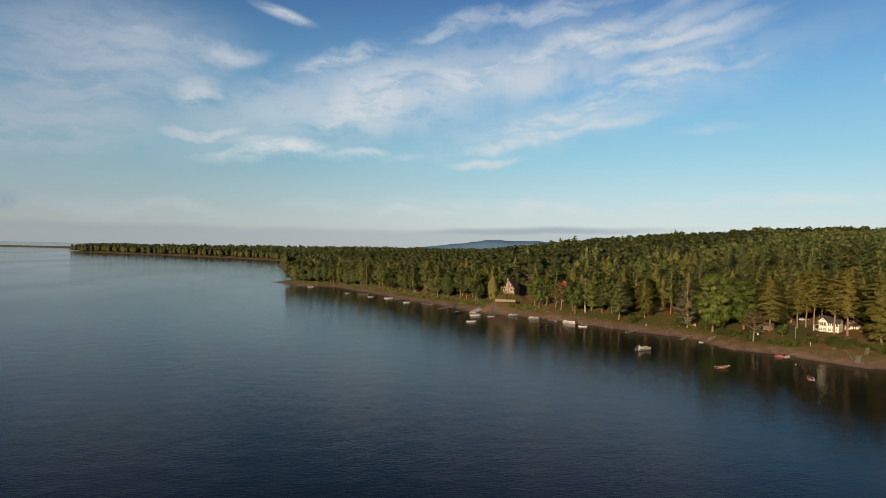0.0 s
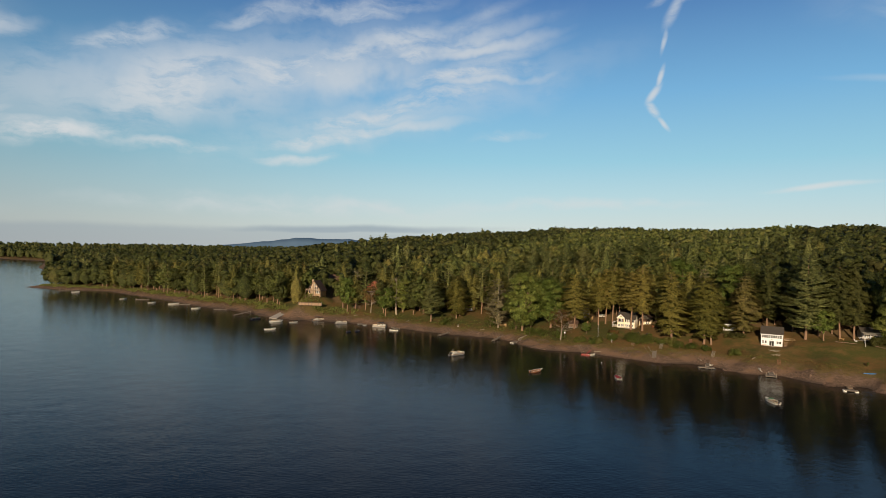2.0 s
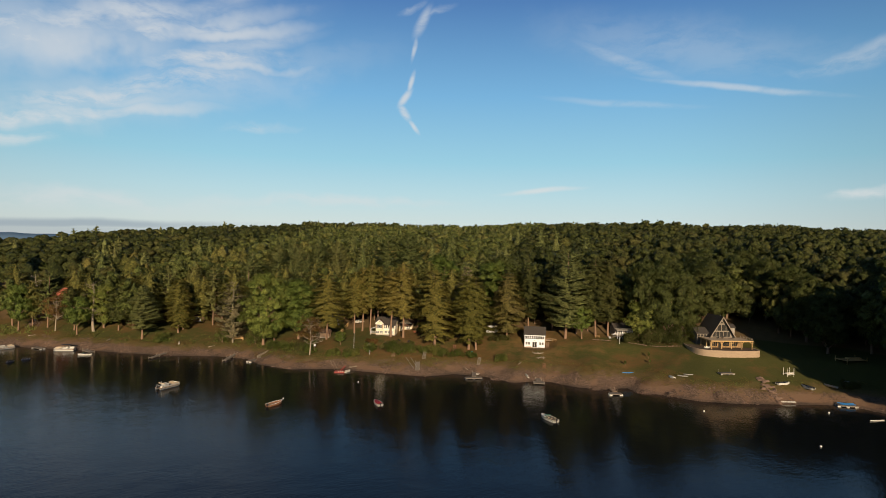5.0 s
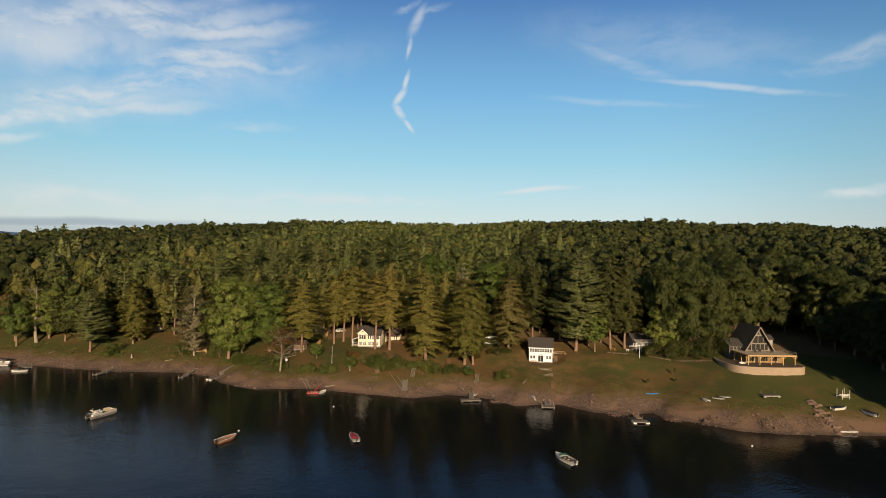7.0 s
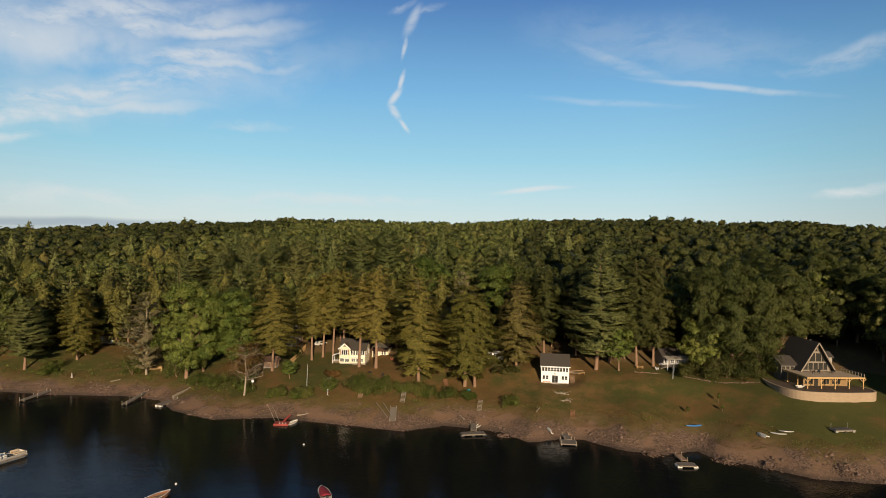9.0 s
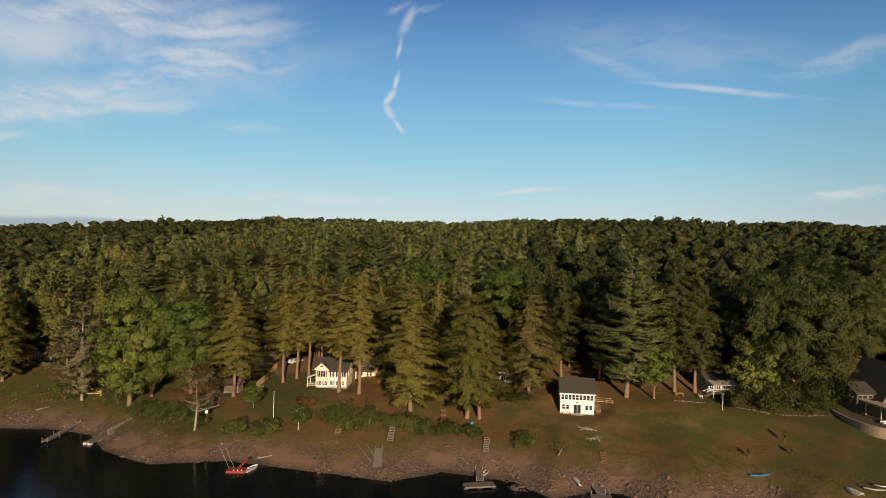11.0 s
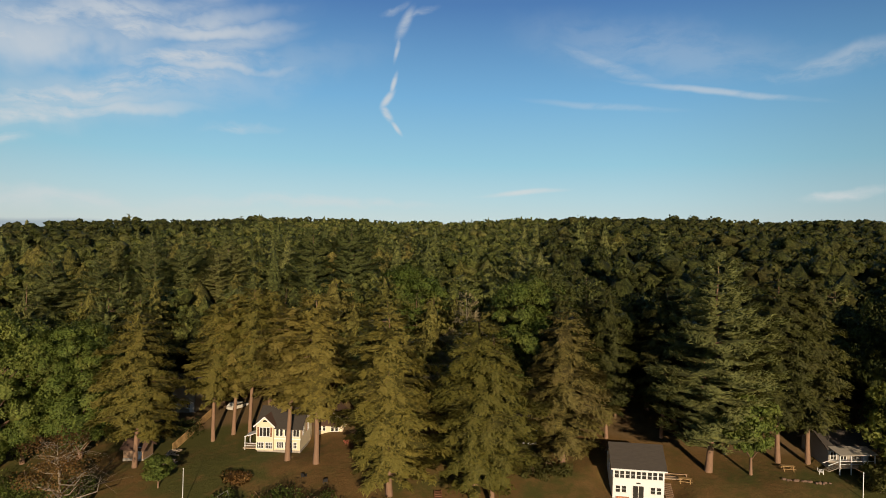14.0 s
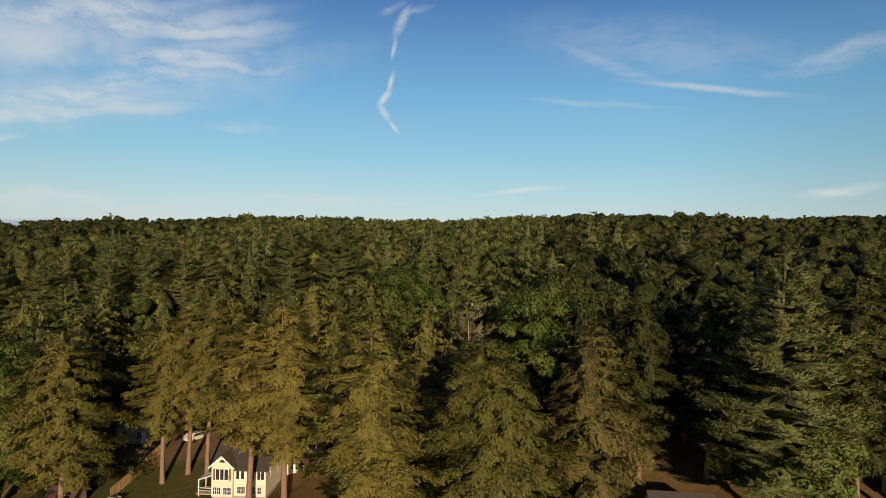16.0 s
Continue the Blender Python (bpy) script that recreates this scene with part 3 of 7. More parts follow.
def plate_mass(r, centres, dirs, long, wide, thick, sides=5, levels=3):
    """Flat leafy plates, one along each branch, as quads of seven columns."""
    n = len(centres)
    a = np.linspace(0, 2 * np.pi, sides + 1)[:-1]
    e = np.linspace(-1.1, 1.3, levels)
    d = np.stack([np.cos(e)[:, None] * np.cos(a)[None], np.cos(e)[:, None] * np.sin(a)[None], np.sin(e)[:, None] + 0 * a[None]], -1)
    u = unit(dirs)
    w = unit(np.cross(np.array([0, 0, 1.0]) + r.normal(0, 0.25, (n, 3)), u))
    t = np.cross(u, w)
    k = d[None] * (1 + r.normal(0, 0.20, (n, levels, sides, 1)))
    q = centres[:, None, None] + k[..., 0:1] * (u * long[:, None])[:, None, None] + k[..., 1:2] * (w * wide[:, None])[:, None, None] + k[..., 2:3] * (t * thick[:, None])[:, None, None]
    m = d[..., 0:1] * u[:, None, None] + d[..., 1:2] * w[:, None, None] + d[..., 2:3] * t[:, None, None]
    m = unit(m * 0.8 + u[:, None, None] * 0.6 + np.array([0, 0, 0.2]) + r.normal(0, 0.22, q.shape))
    i = np.arange(sides)
    j = (i + 1) % sides
    quad = lambda v: np.stack([v[:, :-1][:, :, i], v[:, :-1][:, :, j], v[:, 1:][:, :, j], v[:, 1:][:, :, i]], 3).reshape(-1, 3)
    v = np.concatenate([quad(q), quad(m)], 1)
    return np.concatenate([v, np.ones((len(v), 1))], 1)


def conifer(seed, h, radius, bare, count, size, kind="hemlock", sides=7, limbs=True, loose=0.2, fill=0.3, gap=0.0, plate=(5, 3)):
    """Trunk and crown of a needle tree: (trunk verts, faces), crown verts."""
    r = np.random.default_rng(seed)
    lean = r.normal(0, 0.012, 2)
    zs = np.linspace(0, h * 0.96, 9)
    path = np.stack([zs * lean[0] + 0.12 * np.sin(zs * 0.3 + seed), zs * lean[1] + 0.12 * np.cos(zs * 0.27 + seed), zs], 1)
    r0 = 0.0092 * h + 0.04
    wood = [tube(path, r0 * np.array([1.35, 1.0, 0.93, 0.85, 0.72, 0.58, 0.42, 0.25, 0.06]), sides)]
    gap = gap or (0.95 if kind == "pine" else 0.75)
    z, pts, dirs = bare * h, [], []
    whorls = []
    while z < h * (0.985 if gap < 2 else 0.92):
        whorls.append(z)
        z += gap * r.uniform(0.7, 1.3)
    side_bias = r.uniform(0.85, 1.12, 9)
    weights, made = [], []
    for z in whorls:
        f = (z / h - bare) / (1 - bare)
        if kind == "pine":
            prof = (0.62 + 0.8 * f) if f < 0.35 else 0.9 * (1 - (f - 0.35) / 0.65) ** 0.75 + 0.05
            prof *= r.uniform(0.72, 1.2)
            nb = r.integers(5, 8)
        else:
            prof = (1.10 * min(0.42 + 1.7 * f, 1.0) * (1 - f) ** 0.50 + 0.03) * r.uniform(0.86, 1.12)
            nb = r.integers(5, 8)
        for a in r.uniform(0, 6.283) + np.arange(nb) * 6.283 / nb + r.normal(0, 0.25, nb):
            L = radius * prof * r.uniform(0.72, 1.14) * side_bias[int((a % 6.283) / 6.283 * 8)]
            L *= 1.0 + 0.16 * np.sin(2 * a + 0.55 * z + seed) * np.sin(0.8 * z + 1.7 * seed + a)
            if r.random() < 0.05:
                continue
            up = (r.uniform(-0.05, 0.30) + 0.35 * max(f - 0.6, 0)) if kind == "pine" else r.uniform(-0.28, 0.10) + 0.5 * max(f - 0.75, 0)
            L *= 1.0 - 0.5 * max(f - 0.8, 0) / 0.2 if gap > 2 else 1.0
            made.append((z, a, max(L, 0.3), up))
            weights.append(max(L, 0.3) ** 1.5)
    zb, ab, Lb, ub = (np.array(v) for v in zip(*made))
    foot = np.stack([np.interp(zb, zs, path[:, 0]), np.interp(zb, zs, path[:, 1]), zb], -1)
    if limbs:
        for k in range(len(zb)):
            if Lb[k] > 0.4 * radius and r.random() < (0.8 if kind == "pine" else 0.3):
                e = foot[k] + np.array([np.cos(ab[k]), np.sin(ab[k]), ub[k]]) * Lb[k] * 0.8
                wood.append(tube([foot[k], (foot[k] + e) / 2 + [0, 0, 0.1], e], [0.035 * Lb[k] / 3 + 0.03, 0.03, 0.012], 3))
    # side twigs along each branch, then sprays along each twig
    pine = kind == "pine"
    each = 6 if count > 2000 else 4
    w = np.array(weights) / np.sum(weights)
    b = r.choice(len(w), max(count // each, 8), p=w)
    n = len(b)
    L, a = Lb[b], ab[b] + r.normal(0, 0.05, n)
    d0 = np.stack([np.cos(a), np.sin(a), ub[b]], -1)
    across = np.stack([-np.sin(a), np.cos(a), 0 * a], -1) * np.where(r.random(n) < 0.5, -1, 1)[:, None]
    f = 0.22 + 0.80 * r.uniform(0, 1, n) ** (0.72 if not pine else 0.6)
    start = foot[b] + d0 * (L * f)[:, None]
    start[:, 2] += np.where(pine, 0.10, -0.07) * L * f ** 2 + r.normal(0, 0.22, n)
    long = (0.26 * L * np.clip(1.05 - f, 0.02, 1) ** 0.8 + 0.05 * L + 0.30) * r.uniform(0.6, 1.2, n)
    twig = unit(d0 * 0.8 + across * (0.85 - 0.45 * f)[:, None] + np.array([0, 0, 0.30 if pine else 0.0]) + r.normal(0, 0.24, (n, 3)))
    t = (np.arange(each)[None] + r.uniform(0.1, 0.9, (n, each))) / each
    at = start[:, None] + twig[:, None] * (long[:, None] * t)[..., None]
    at[..., 2] -= (0.0 if pine else 0.14) * long[:, None] * t ** 2
    at = at.reshape(-1, 3) + r.normal(0, 0.05, (n * each, 3))
    along = np.repeat(twig, each, 0) + np.array([0, 0, 0.15 if pine else -0.05])
    radial = unit(np.stack([at[:, 0], at[:, 1], 0 * at[:, 2]], 1))
    out = radial * 0.75 + np.array([0, 0, 0.55]) + 0.3 * along
    out_dir = np.stack([np.cos(ab), np.sin(ab), ub - (0.10 if not pine else -0.03)], -1)
    thick = np.clip(0.11 * Lb, 0.15, 0.30 * gap + 0.1) if not pine else np.clip((0.08 if gap < 2 else 0.20) * Lb, 0.14, 0.22 * gap + 0.1)
    plates = plate_mass(r, foot + out_dir * (0.46 * Lb)[:, None], out_dir, (0.37 if gap < 2 else 0.42) * Lb, (0.22 if gap < 2 else 0.34) * Lb, thick, *plate)
    shape = (lambda f: 0.8 * radius * (1.05 - f)) if pine else (lambda f: radius * (1.10 * min(0.42 + 1.7 * f, 1.0) * (1 - f) ** 0.50 + 0.03))
    mass = np.concatenate([plates, inner_mass(r, shape, bare * h + 0.6, h * 0.95, fill, 6, 7)])
    return join(wood), np.concatenate([halves(mass), sprays(at, along, size, 0.42 if not pine else 0.36, r, 0.3 if not pine else 0.05, out, loose)])


def broadleaf(seed, h, radius, bare, count, size, clumps=34, sides=7, limbs=True, loose=0.35, fill=0.6, mesh=(6, 4), lump=0.0):
    """Trunk with limbs and a crown of leaf clumps."""
    r = np.random.default_rng(seed)
    zs = np.linspace(0, h * 0.8, 7)
    lean = r.normal(0, 0.03, 2)
    path = np.stack([zs * lean[0], zs * lean[1], zs], 1)
    r0 = 0.014 * h + 0.05
    wood = [tube(path, r0 * np.array([1.4, 1.0, 0.9, 0.75, 0.55, 0.35, 0.1]), sides)]
    mid, half = h * (1 + bare) / 2, h * (1 - bare) / 2
    pts, dirs, outs, heart, girth = [], [], [], [], []
    for k in range(clumps):
        t = r.uniform(-1, 1)
        a = r.uniform(0, 6.283)
        rr = radius * np.sqrt(max(1 - abs(t) ** 2.4, 0.02)) * r.uniform(0.4, 0.92)
        c = np.array([np.cos(a) * rr + path[3, 0], np.sin(a) * rr + path[3, 1], mid + t * half * 0.86])
        cr = radius * r.uniform(0.26, 0.44)
        heart.append(c * np.array([0.94, 0.94, 1.0]))
        girth.append(cr * (fill * 0.9 if not lump else lump * 0.82))
        n = int(count / clumps)
        puffs = max(1, min(9, n // 9))
        pv = unit(r.normal(0, 1, (puffs, 3)))
        pv[:, 2] = np.where(pv[:, 2] < -0.25, -pv[:, 2] * 0.7, pv[:, 2])
        which = r.integers(0, puffs, n)
        v = unit(r.normal(0, 1, (n, 3)) + pv[which] * 0.7)
        big = max(cr, girth[-1])
        q = c + (pv[which] * 0.80 * r.uniform(0.8, 1.1, (puffs, 1))[which] + v * (0.36 if puffs > 1 else 1.0) * r.uniform(0.6, 1.1, (n, 1))) * big * np.array([1.1, 1.1, 0.85])
        pts.append(q)
        dirs.append(unit(v * np.array([1, 1, 0.3]) + r.normal(0, 0.5, (n, 3)) + [0, 0, -0.25]))
        outs.append(v * 0.5 + pv[which] * 0.6 + unit(q - [0, 0, mid]) * 0.4 + [0, 0, 0.2])
        if limbs and k % 2 == 0:
            z0 = np.clip(c[2] - r.uniform(0.25, 0.45) * h * 0.5, h * bare * 0.7, h * 0.7)
            b0 = np.array([np.interp(z0, zs, path[:, 0]), np.interp(z0, zs, path[:, 1]), z0])
            wood.append(tube([b0, (b0 + c) / 2 + [0, 0, 0.3], c], [r0 * 0.4, r0 * 0.22, 0.02], 4))
    at, along = np.concatenate(pts), np.concatenate(dirs)
    mass = clump_mass(r, heart, girth, *mesh)
    if fill > 0.3:
        mass = np.concatenate([mass, inner_mass(r, lambda f: radius * math.sqrt(max(1 - abs(2 * f - 1) ** 2.2, 0.03)), h * bare, h * 0.9, 0.55 * fill, 7, 5)])
    return join(wood), np.concatenate([halves(mass), sprays(at, along, size, 0.8, r, 0.3, np.concatenate(outs), loose)])


def faces_of(v):
    return np.arange(len(v), dtype=np.int32).reshape(-1, 3)


def bare_tree(seed, h, spread, twigs=26):
    """A leafless tree: trunk, boughs and twigs."""
    r = np.random.default_rng(seed)
    zs = np.linspace(0, h, 8)
    path = np.stack([0.25 * np.sin(zs * 0.4), 0.2 * np.cos(zs * 0.35) - 0.2, zs], 1)
    r0 = 0.016 * h + 0.04
    wood = [tube(path, r0 * np.linspace(1.2, 0.08, 8), 7)]
    for k in range(twigs):
        z = h * r.uniform(0.3, 0.97)
        a = r.uniform(0, 6.283)
        L = spread * r.uniform(0.4, 1.0) * (1.15 - 0.7 * z / h)
        b0 = np.array([np.interp(z, zs, path[:, 0]), np.interp(z, zs, path[:, 1]), z])
        d0 = np.array([np.cos(a), np.sin(a), r.uniform(0.15, 0.8)])
        e = b0 + d0 * L
        m1 = (b0 + e) / 2 + r.normal(0, 0.12 * L, 3)
        wood.append(tube([b0, m1, e], [0.02 * L + 0.02, 0.014 * L + 0.01, 0.012], 5))
        for q in range(5):
            f = r.uniform(0.35, 1.0)
            s = b0 + (e - b0) * f
            wood.append(tube([s, s + (d0 * 0.6 + r.normal(0, 0.6, 3)) * L * 0.2, s + (d0 + r.normal(0, 0.7, 3)) * L * 0.42], [0.018, 0.012, 0.006], 3))
    return join(wood)


def tree_thing(name, wood, crown, leaf_mat, bark=None):
    """An Empty with trunk and crown, at the origin."""
    ob = new(name)
    v, f = wood
    under(new("trunk", mesh_of("trunk", v, f, bark or BARK, True)), ob)
    if crown is not None:
        under(new("crown", mesh_of("crown", crown, faces_of(crown), leaf_mat)), ob)
    return ob

# ---- trees: one of each build, then copies of it ----
BUILDS = {}


def build_tree(kind):
    """The first tree of a kind: name, maker, nominal height and radius."""
    base, n = kind[:-1], int(kind[-1])
    if base == "hemlock":
        w, c = conifer(10 + n, 28, 6.6, (0.13, 0.12, 0.22, 0.08)[n], 46000, 0.33, loose=0.2, fill=0.34, gap=1.05)
        return tree_thing("hemlock_tree", w, c, HEMLOCK), 28, 6.6
    if base == "fading":
        w, c = conifer(12 + n, 26, 6.8, 0.10, 40000, 0.33, loose=0.2, fill=0.3, gap=1.05)
        return tree_thing("hemlock_tree", w, c, FADING), 26, 6.8
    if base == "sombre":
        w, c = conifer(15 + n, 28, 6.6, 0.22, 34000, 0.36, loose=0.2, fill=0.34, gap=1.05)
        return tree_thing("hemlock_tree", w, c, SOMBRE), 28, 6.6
    if base == "stemmy":
        w, c = conifer(20 + n, 28, 5.2, (0.36, 0.30)[n], 34000, 0.33, loose=0.2, fill=0.34, gap=1.0)
        return tree_thing("hemlock_tree", w, c, HEMLOCK), 28, 5.2
    if base == "pine":
        w, c = conifer(30 + n, 32, 7.6, (0.14, 0.20, 0.40)[n], 42000, 0.38, "pine", fill=0.28)
        return tree_thing("pine_tree", w, c, PINE), 32, 7.6
    if base == "dry":
        w, c = conifer(40 + n, 25, 8.0, 0.10, 24000, 0.40, "pine", fill=0.14, gap=1.3, plate=(4, 2))
        return tree_thing("pine_tree", w, c, DRY, PALE_BARK), 25, 8.0
    if base == "maple":
        w, c = broadleaf(50 + n, 26, 7.5, 0.06, 42000, 0.32, 70, fill=0.5)
        return tree_thing("maple_tree", w, c, MAPLE), 26, 7.5
    if base == "oak":
        w, c = broadleaf(60 + n, 24, 8.0, 0.12, 42000, 0.33, 70, fill=0.5)
        return tree_thing("oak_tree", w, c, LAWN_OAK), 24, 8.0
    if base == "young":
        w, c = broadleaf(70 + n, 14, 4.8, 0.22, 9500, 0.36, 36, fill=0.42)
        return tree_thing("young_maple_tree", w, c, MAPLE), 14, 4.8
    if base == "russet":
        w, c = bare_tree(84 + n, 12.4, 6.4, 30), broadleaf(80 + n, 13, 5.0, 0.40, 4200, 0.25, 40, fill=0.03)[1]
        return tree_thing("crab_apple_tree", w, c, RUSSET, PALE_BARK), 13, 5.0
    if base == "edge":      # woodland conifers
        w, c = conifer(100 + n, 26, 7.4, (0.06, 0.2, 0.32, 0.1)[n], 5600, 0.56, limbs=False, sides=5, loose=0.2, fill=0.34, gap=1.3, plate=(4, 2))
        return tree_thing("hemlock_tree", w, c, FOREST_N), 26, 5.4
    if base == "wood":      # woodland pines
        w, c = conifer(110 + n, 29, 7.6, (0.25, 0.42, 0.18)[n], 4200, 0.66, "pine", sides=5, fill=0.2, gap=1.7, plate=(4, 2))
        return tree_thing("pine_tree", w, c, FOREST_P), 29, 5.8
    if base == "broad":     # woodland broadleaves
        w, c = broadleaf(120 + n, 22, 6.4, 0.16, 4000, 0.66, 30, sides=5, limbs=False, fill=0.75, mesh=(5, 3))
        return tree_thing("oak_tree", w, c, (DARK_SHADE_LEAVES, DARK_SHADE_LEAVES, FOREST_B)[n]), 22, 6.4
    if base == "shade":
        w, c = broadleaf(130 + n, 22, 6.4, 0.16, 2000, 0.85, 18, sides=5, limbs=False, fill=0.8, mesh=(5, 3))
        return tree_thing("oak_tree", w, c, FOREST_B), 22, 6.4
    w = bare_tree(90 + n, 20, 4.5)
    return tree_thing("dead_tree", w, None, None, PALE_BARK), 20, 4.5


def plant(kind, x, y, h, radius=None, label="", group="", turn=None, sink=0.25, category="tree"):
    """A tree of that kind, so high and wide, rooted in the ground."""
    turn = rng.uniform(0, 360) if turn is None else turn
    first = kind not in BUILDS
    if first:
        BUILDS[kind] = build_tree(kind)
    ob, h0, r0 = BUILDS[kind]
    wide = (radius or r0 * h / h0) / r0
    m = pose(x, y, ground(x, y) - sink, 0, 0, turn) @ Matrix.Diagonal((wide, wide, h / h0, 1))
    if first:
        ob.matrix_basis = m
    else:
        keep = tuple(ob.scale)
        ob.scale = (1, 1, 1)
        ob = copy_thing(ob, m)
        BUILDS[kind][0].scale = keep
    tagged(ob, label, category, group)
    return ob


HEM = "tall olive-green hemlock tree standing on the lawn's edge"
plant("pine0", 219.4, 211.9, 34.5, 10.5, "tall blue-green white pine with layered limbs beside the white cottage")
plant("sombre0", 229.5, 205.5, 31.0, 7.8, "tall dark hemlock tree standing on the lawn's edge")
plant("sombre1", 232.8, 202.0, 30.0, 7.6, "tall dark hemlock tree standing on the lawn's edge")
plant("oak1", 238.5, 190.5, 30.0, 7.4, "broad dense dark green tree reaching down to the grass")
plant("oak1", 248.5, 179.5, 23.0, 6.0, "broad dense dark green tree reaching down to the grass")
plant("oak0", 244.0, 184.0, 31.0, 9.4, "broad dense dark green tree reaching down to the grass")
plant("young0", 236.0, 191.0, 15.0, 5.4, "young green leafy tree in front of a grey cottage")
plant("young1", 223.0, 207.0, 12.5, 4.2, "low green leafy tree at the foot of a pine")
plant("fading0", 206.4, 230.0, 25.2, 8.4, "hemlock tree with a browning top behind the cottage lawn")
plant("hemlock0", 189.2, 233.3, 29.0, 9.6, "full olive-green hemlock tree on the brown lawn")
plant("hemlock2", 191.0, 231.2, 26.5, 7.6, "hemlock tree leaning close to its neighbour on the lawn")
plant("hemlock1", 181.6, 244.0, 29.3, 9.6, "full olive-green hemlock tree above the shrubby bank")
plant("stemmy1", 177.5, 258.3, 29.0, 7.4, "hemlock tree with a long bare reddish trunk before the yellow house")
plant("stemmy0", 175.0, 263.0, 26.8, 7.0, "hemlock tree with a long bare reddish trunk before the yellow house")
for k, (x, y, h) in enumerate(((174.9, 277.2, 28.5), (173.3, 280.5, 27), (178.7, 277.4, 27), (169.5, 281.0, 26), (183, 270, 28))):
    plant("stemmy%d" % (k % 2), x, y, h, 5.8, "hemlock tree with a bare trunk in the grove behind the lawn", "grove beside the yellow house")
plant("hemlock2", 155.9, 279.7, 27.0, 8.2, "yellow-green hemlock tree alone on the lawn")
plant("maple1", 150.5, 293.0, 24.5, 7.8, "rounded green leafy tree behind the bank")
plant("maple0", 137.5, 297.5, 29.0, 8.2, "bright green leafy maple tree at the top of the beach")
plant("maple1", 143.0, 299.0, 24.0, 6.0, "bright green leafy maple tree at the top of the beach")
plant("dry0", 129.7, 309.1, 25.0, 8.6, "thin greyish pine tree with many bare boughs")
plant("russet0", 142.9, 269.6, 13.6, 5.4, "small reddish-brown half-bare tree on the bank")
plant("hemlock0", 116.4, 334.1, 23.5, 7.3, HEM)
plant("hemlock3", 119.4, 337.0, 22.0, 6.8, HEM)
plant("pine1", 103.0, 336.5, 22.5, 8.2, "green white pine with a forked trunk on the beach's edge")
plant("bare0", 90.2, 360.6, 21.0, 7.0, "tall leafless dead tree above the beach")
plant("bare1", 73.1, 389.9, 21.0, 5.5, "tall leafless dead tree on the slope")
plant("young0", 66.0, 381.0, 20.0, 5.5, "green leafy tree with a bare trunk above the beach")
plant("young1", 84.1, 361.0, 16.0, 5.5, "yellowing leafy tree above the beach")
plant("maple1", 94.5, 362.5, 19.0, 6.5, "dark green leafy tree above the beach")
plant("russet0", 78.0, 372.0, 15.0, 5.0, "yellowing leafy tree above the beach")

# added trees: their dark needle colour stands in for an unlit recess
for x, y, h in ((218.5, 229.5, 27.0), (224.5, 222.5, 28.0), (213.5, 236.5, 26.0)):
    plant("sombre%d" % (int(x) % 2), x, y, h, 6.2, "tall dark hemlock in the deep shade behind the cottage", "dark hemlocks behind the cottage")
plant("maple0", 214.0, 244.0, 27.0, 8.0, "bright green leafy maple rising behind the hemlocks")
plant("dry0", 201.5, 247.5, 27.0, 7.6, "greyish thinning tree between the hemlocks")
plant("oak0", 222.5, 247.0, 27.0, 8.6, "rounded green oak in the wood behind the cottage")
plant("maple1", 211.0, 275.0, 26.0, 8.0, "rounded green maple inside the wood")
for x, y, h in ((205.0, 308.0, 33.0), (212.5, 301.0, 33.5)):
    plant("pine2", x, y, h, 8.5, "tall white pine standing out above the wood")
for x, y, h in ((185, 340, 27), (178, 346, 26), (192, 352, 28), (170, 352, 27), (183, 362, 28), (198, 342, 27), (164, 340, 26), (174, 330, 26), (156, 352, 26), (190, 330, 26)):
    plant("pine%d" % (1 + h % 2), x, y, h + 2, 7.6, "white pine with layered limbs in the wood", "white pines of the wood")
# added trees; the first five are there to block the sun from the track
for x, y, h in ((277, 148, 24), (285, 158, 25), (293, 168, 25), (301, 180, 26), (270, 139, 22), (266, 180, 24), (273, 186, 25), (281, 192, 26)):
    plant("oak%d" % (h % 2), x, y, h, 8.0, "dark leafy tree in the shade beside the track", "trees beside the track")
# the woodland's edge, tree by tree
TAKEN = [(o.location.x, o.location.y) for o in scene.objects if o.get("category") == "tree"]
CLEAR = [(206.5, 220, 9), (176, 268, 9), (181, 275, 6), (206, 238, 6), (238, 199, 7), (233.5, 194, 4), (251, 163, 13), (243, 175, 5), (267, 150, 9), (280, 166, 6), (295, 184, 5), (302, 203, 8),
         (49, 400, 9), (44, 392, 7), (60, 404, 7), (64, 410, 8), (84, 392, 8), (85, 401, 8), (80, 384, 6), (76, 394, 6), (64, 424, 8), (86, 410, 8), (268, 133, 10), (260, 146, 10), (160, 290, 5), (171, 301, 8), (167, 292, 5), (163, 285, 4), (50, 388, 7), (288, 175, 5), (176, 288, 5), (73, 403, 6), (82, 417, 6), (67, 396, 5), (38, 413, 6), (46, 409, 6), (91, 436, 6),]
edge_x, edge_y = np.meshgrid(np.arange(-160, 340, 6.6), np.arange(40, 660, 6.6))
edge_x = (edge_x + rng.uniform(-2.6, 2.6, edge_x.shape)).ravel()
edge_y = (edge_y + rng.uniform(-2.6, 2.6, edge_y.shape)).ravel()
edge_d = shore_distance(edge_x, edge_y)
along = -0.6 * edge_x + 0.8 * edge_y
START = np.interp(along, (-80, -30, 0, 20, 30, 40, 60, 80, 90, 125, 140, 165, 200, 215, 240, 300, 600), (12, 62, 62, 44, 40, 36, 41, 44, 40, 42, 34, 30, 31, 20, 16, 13, 9))


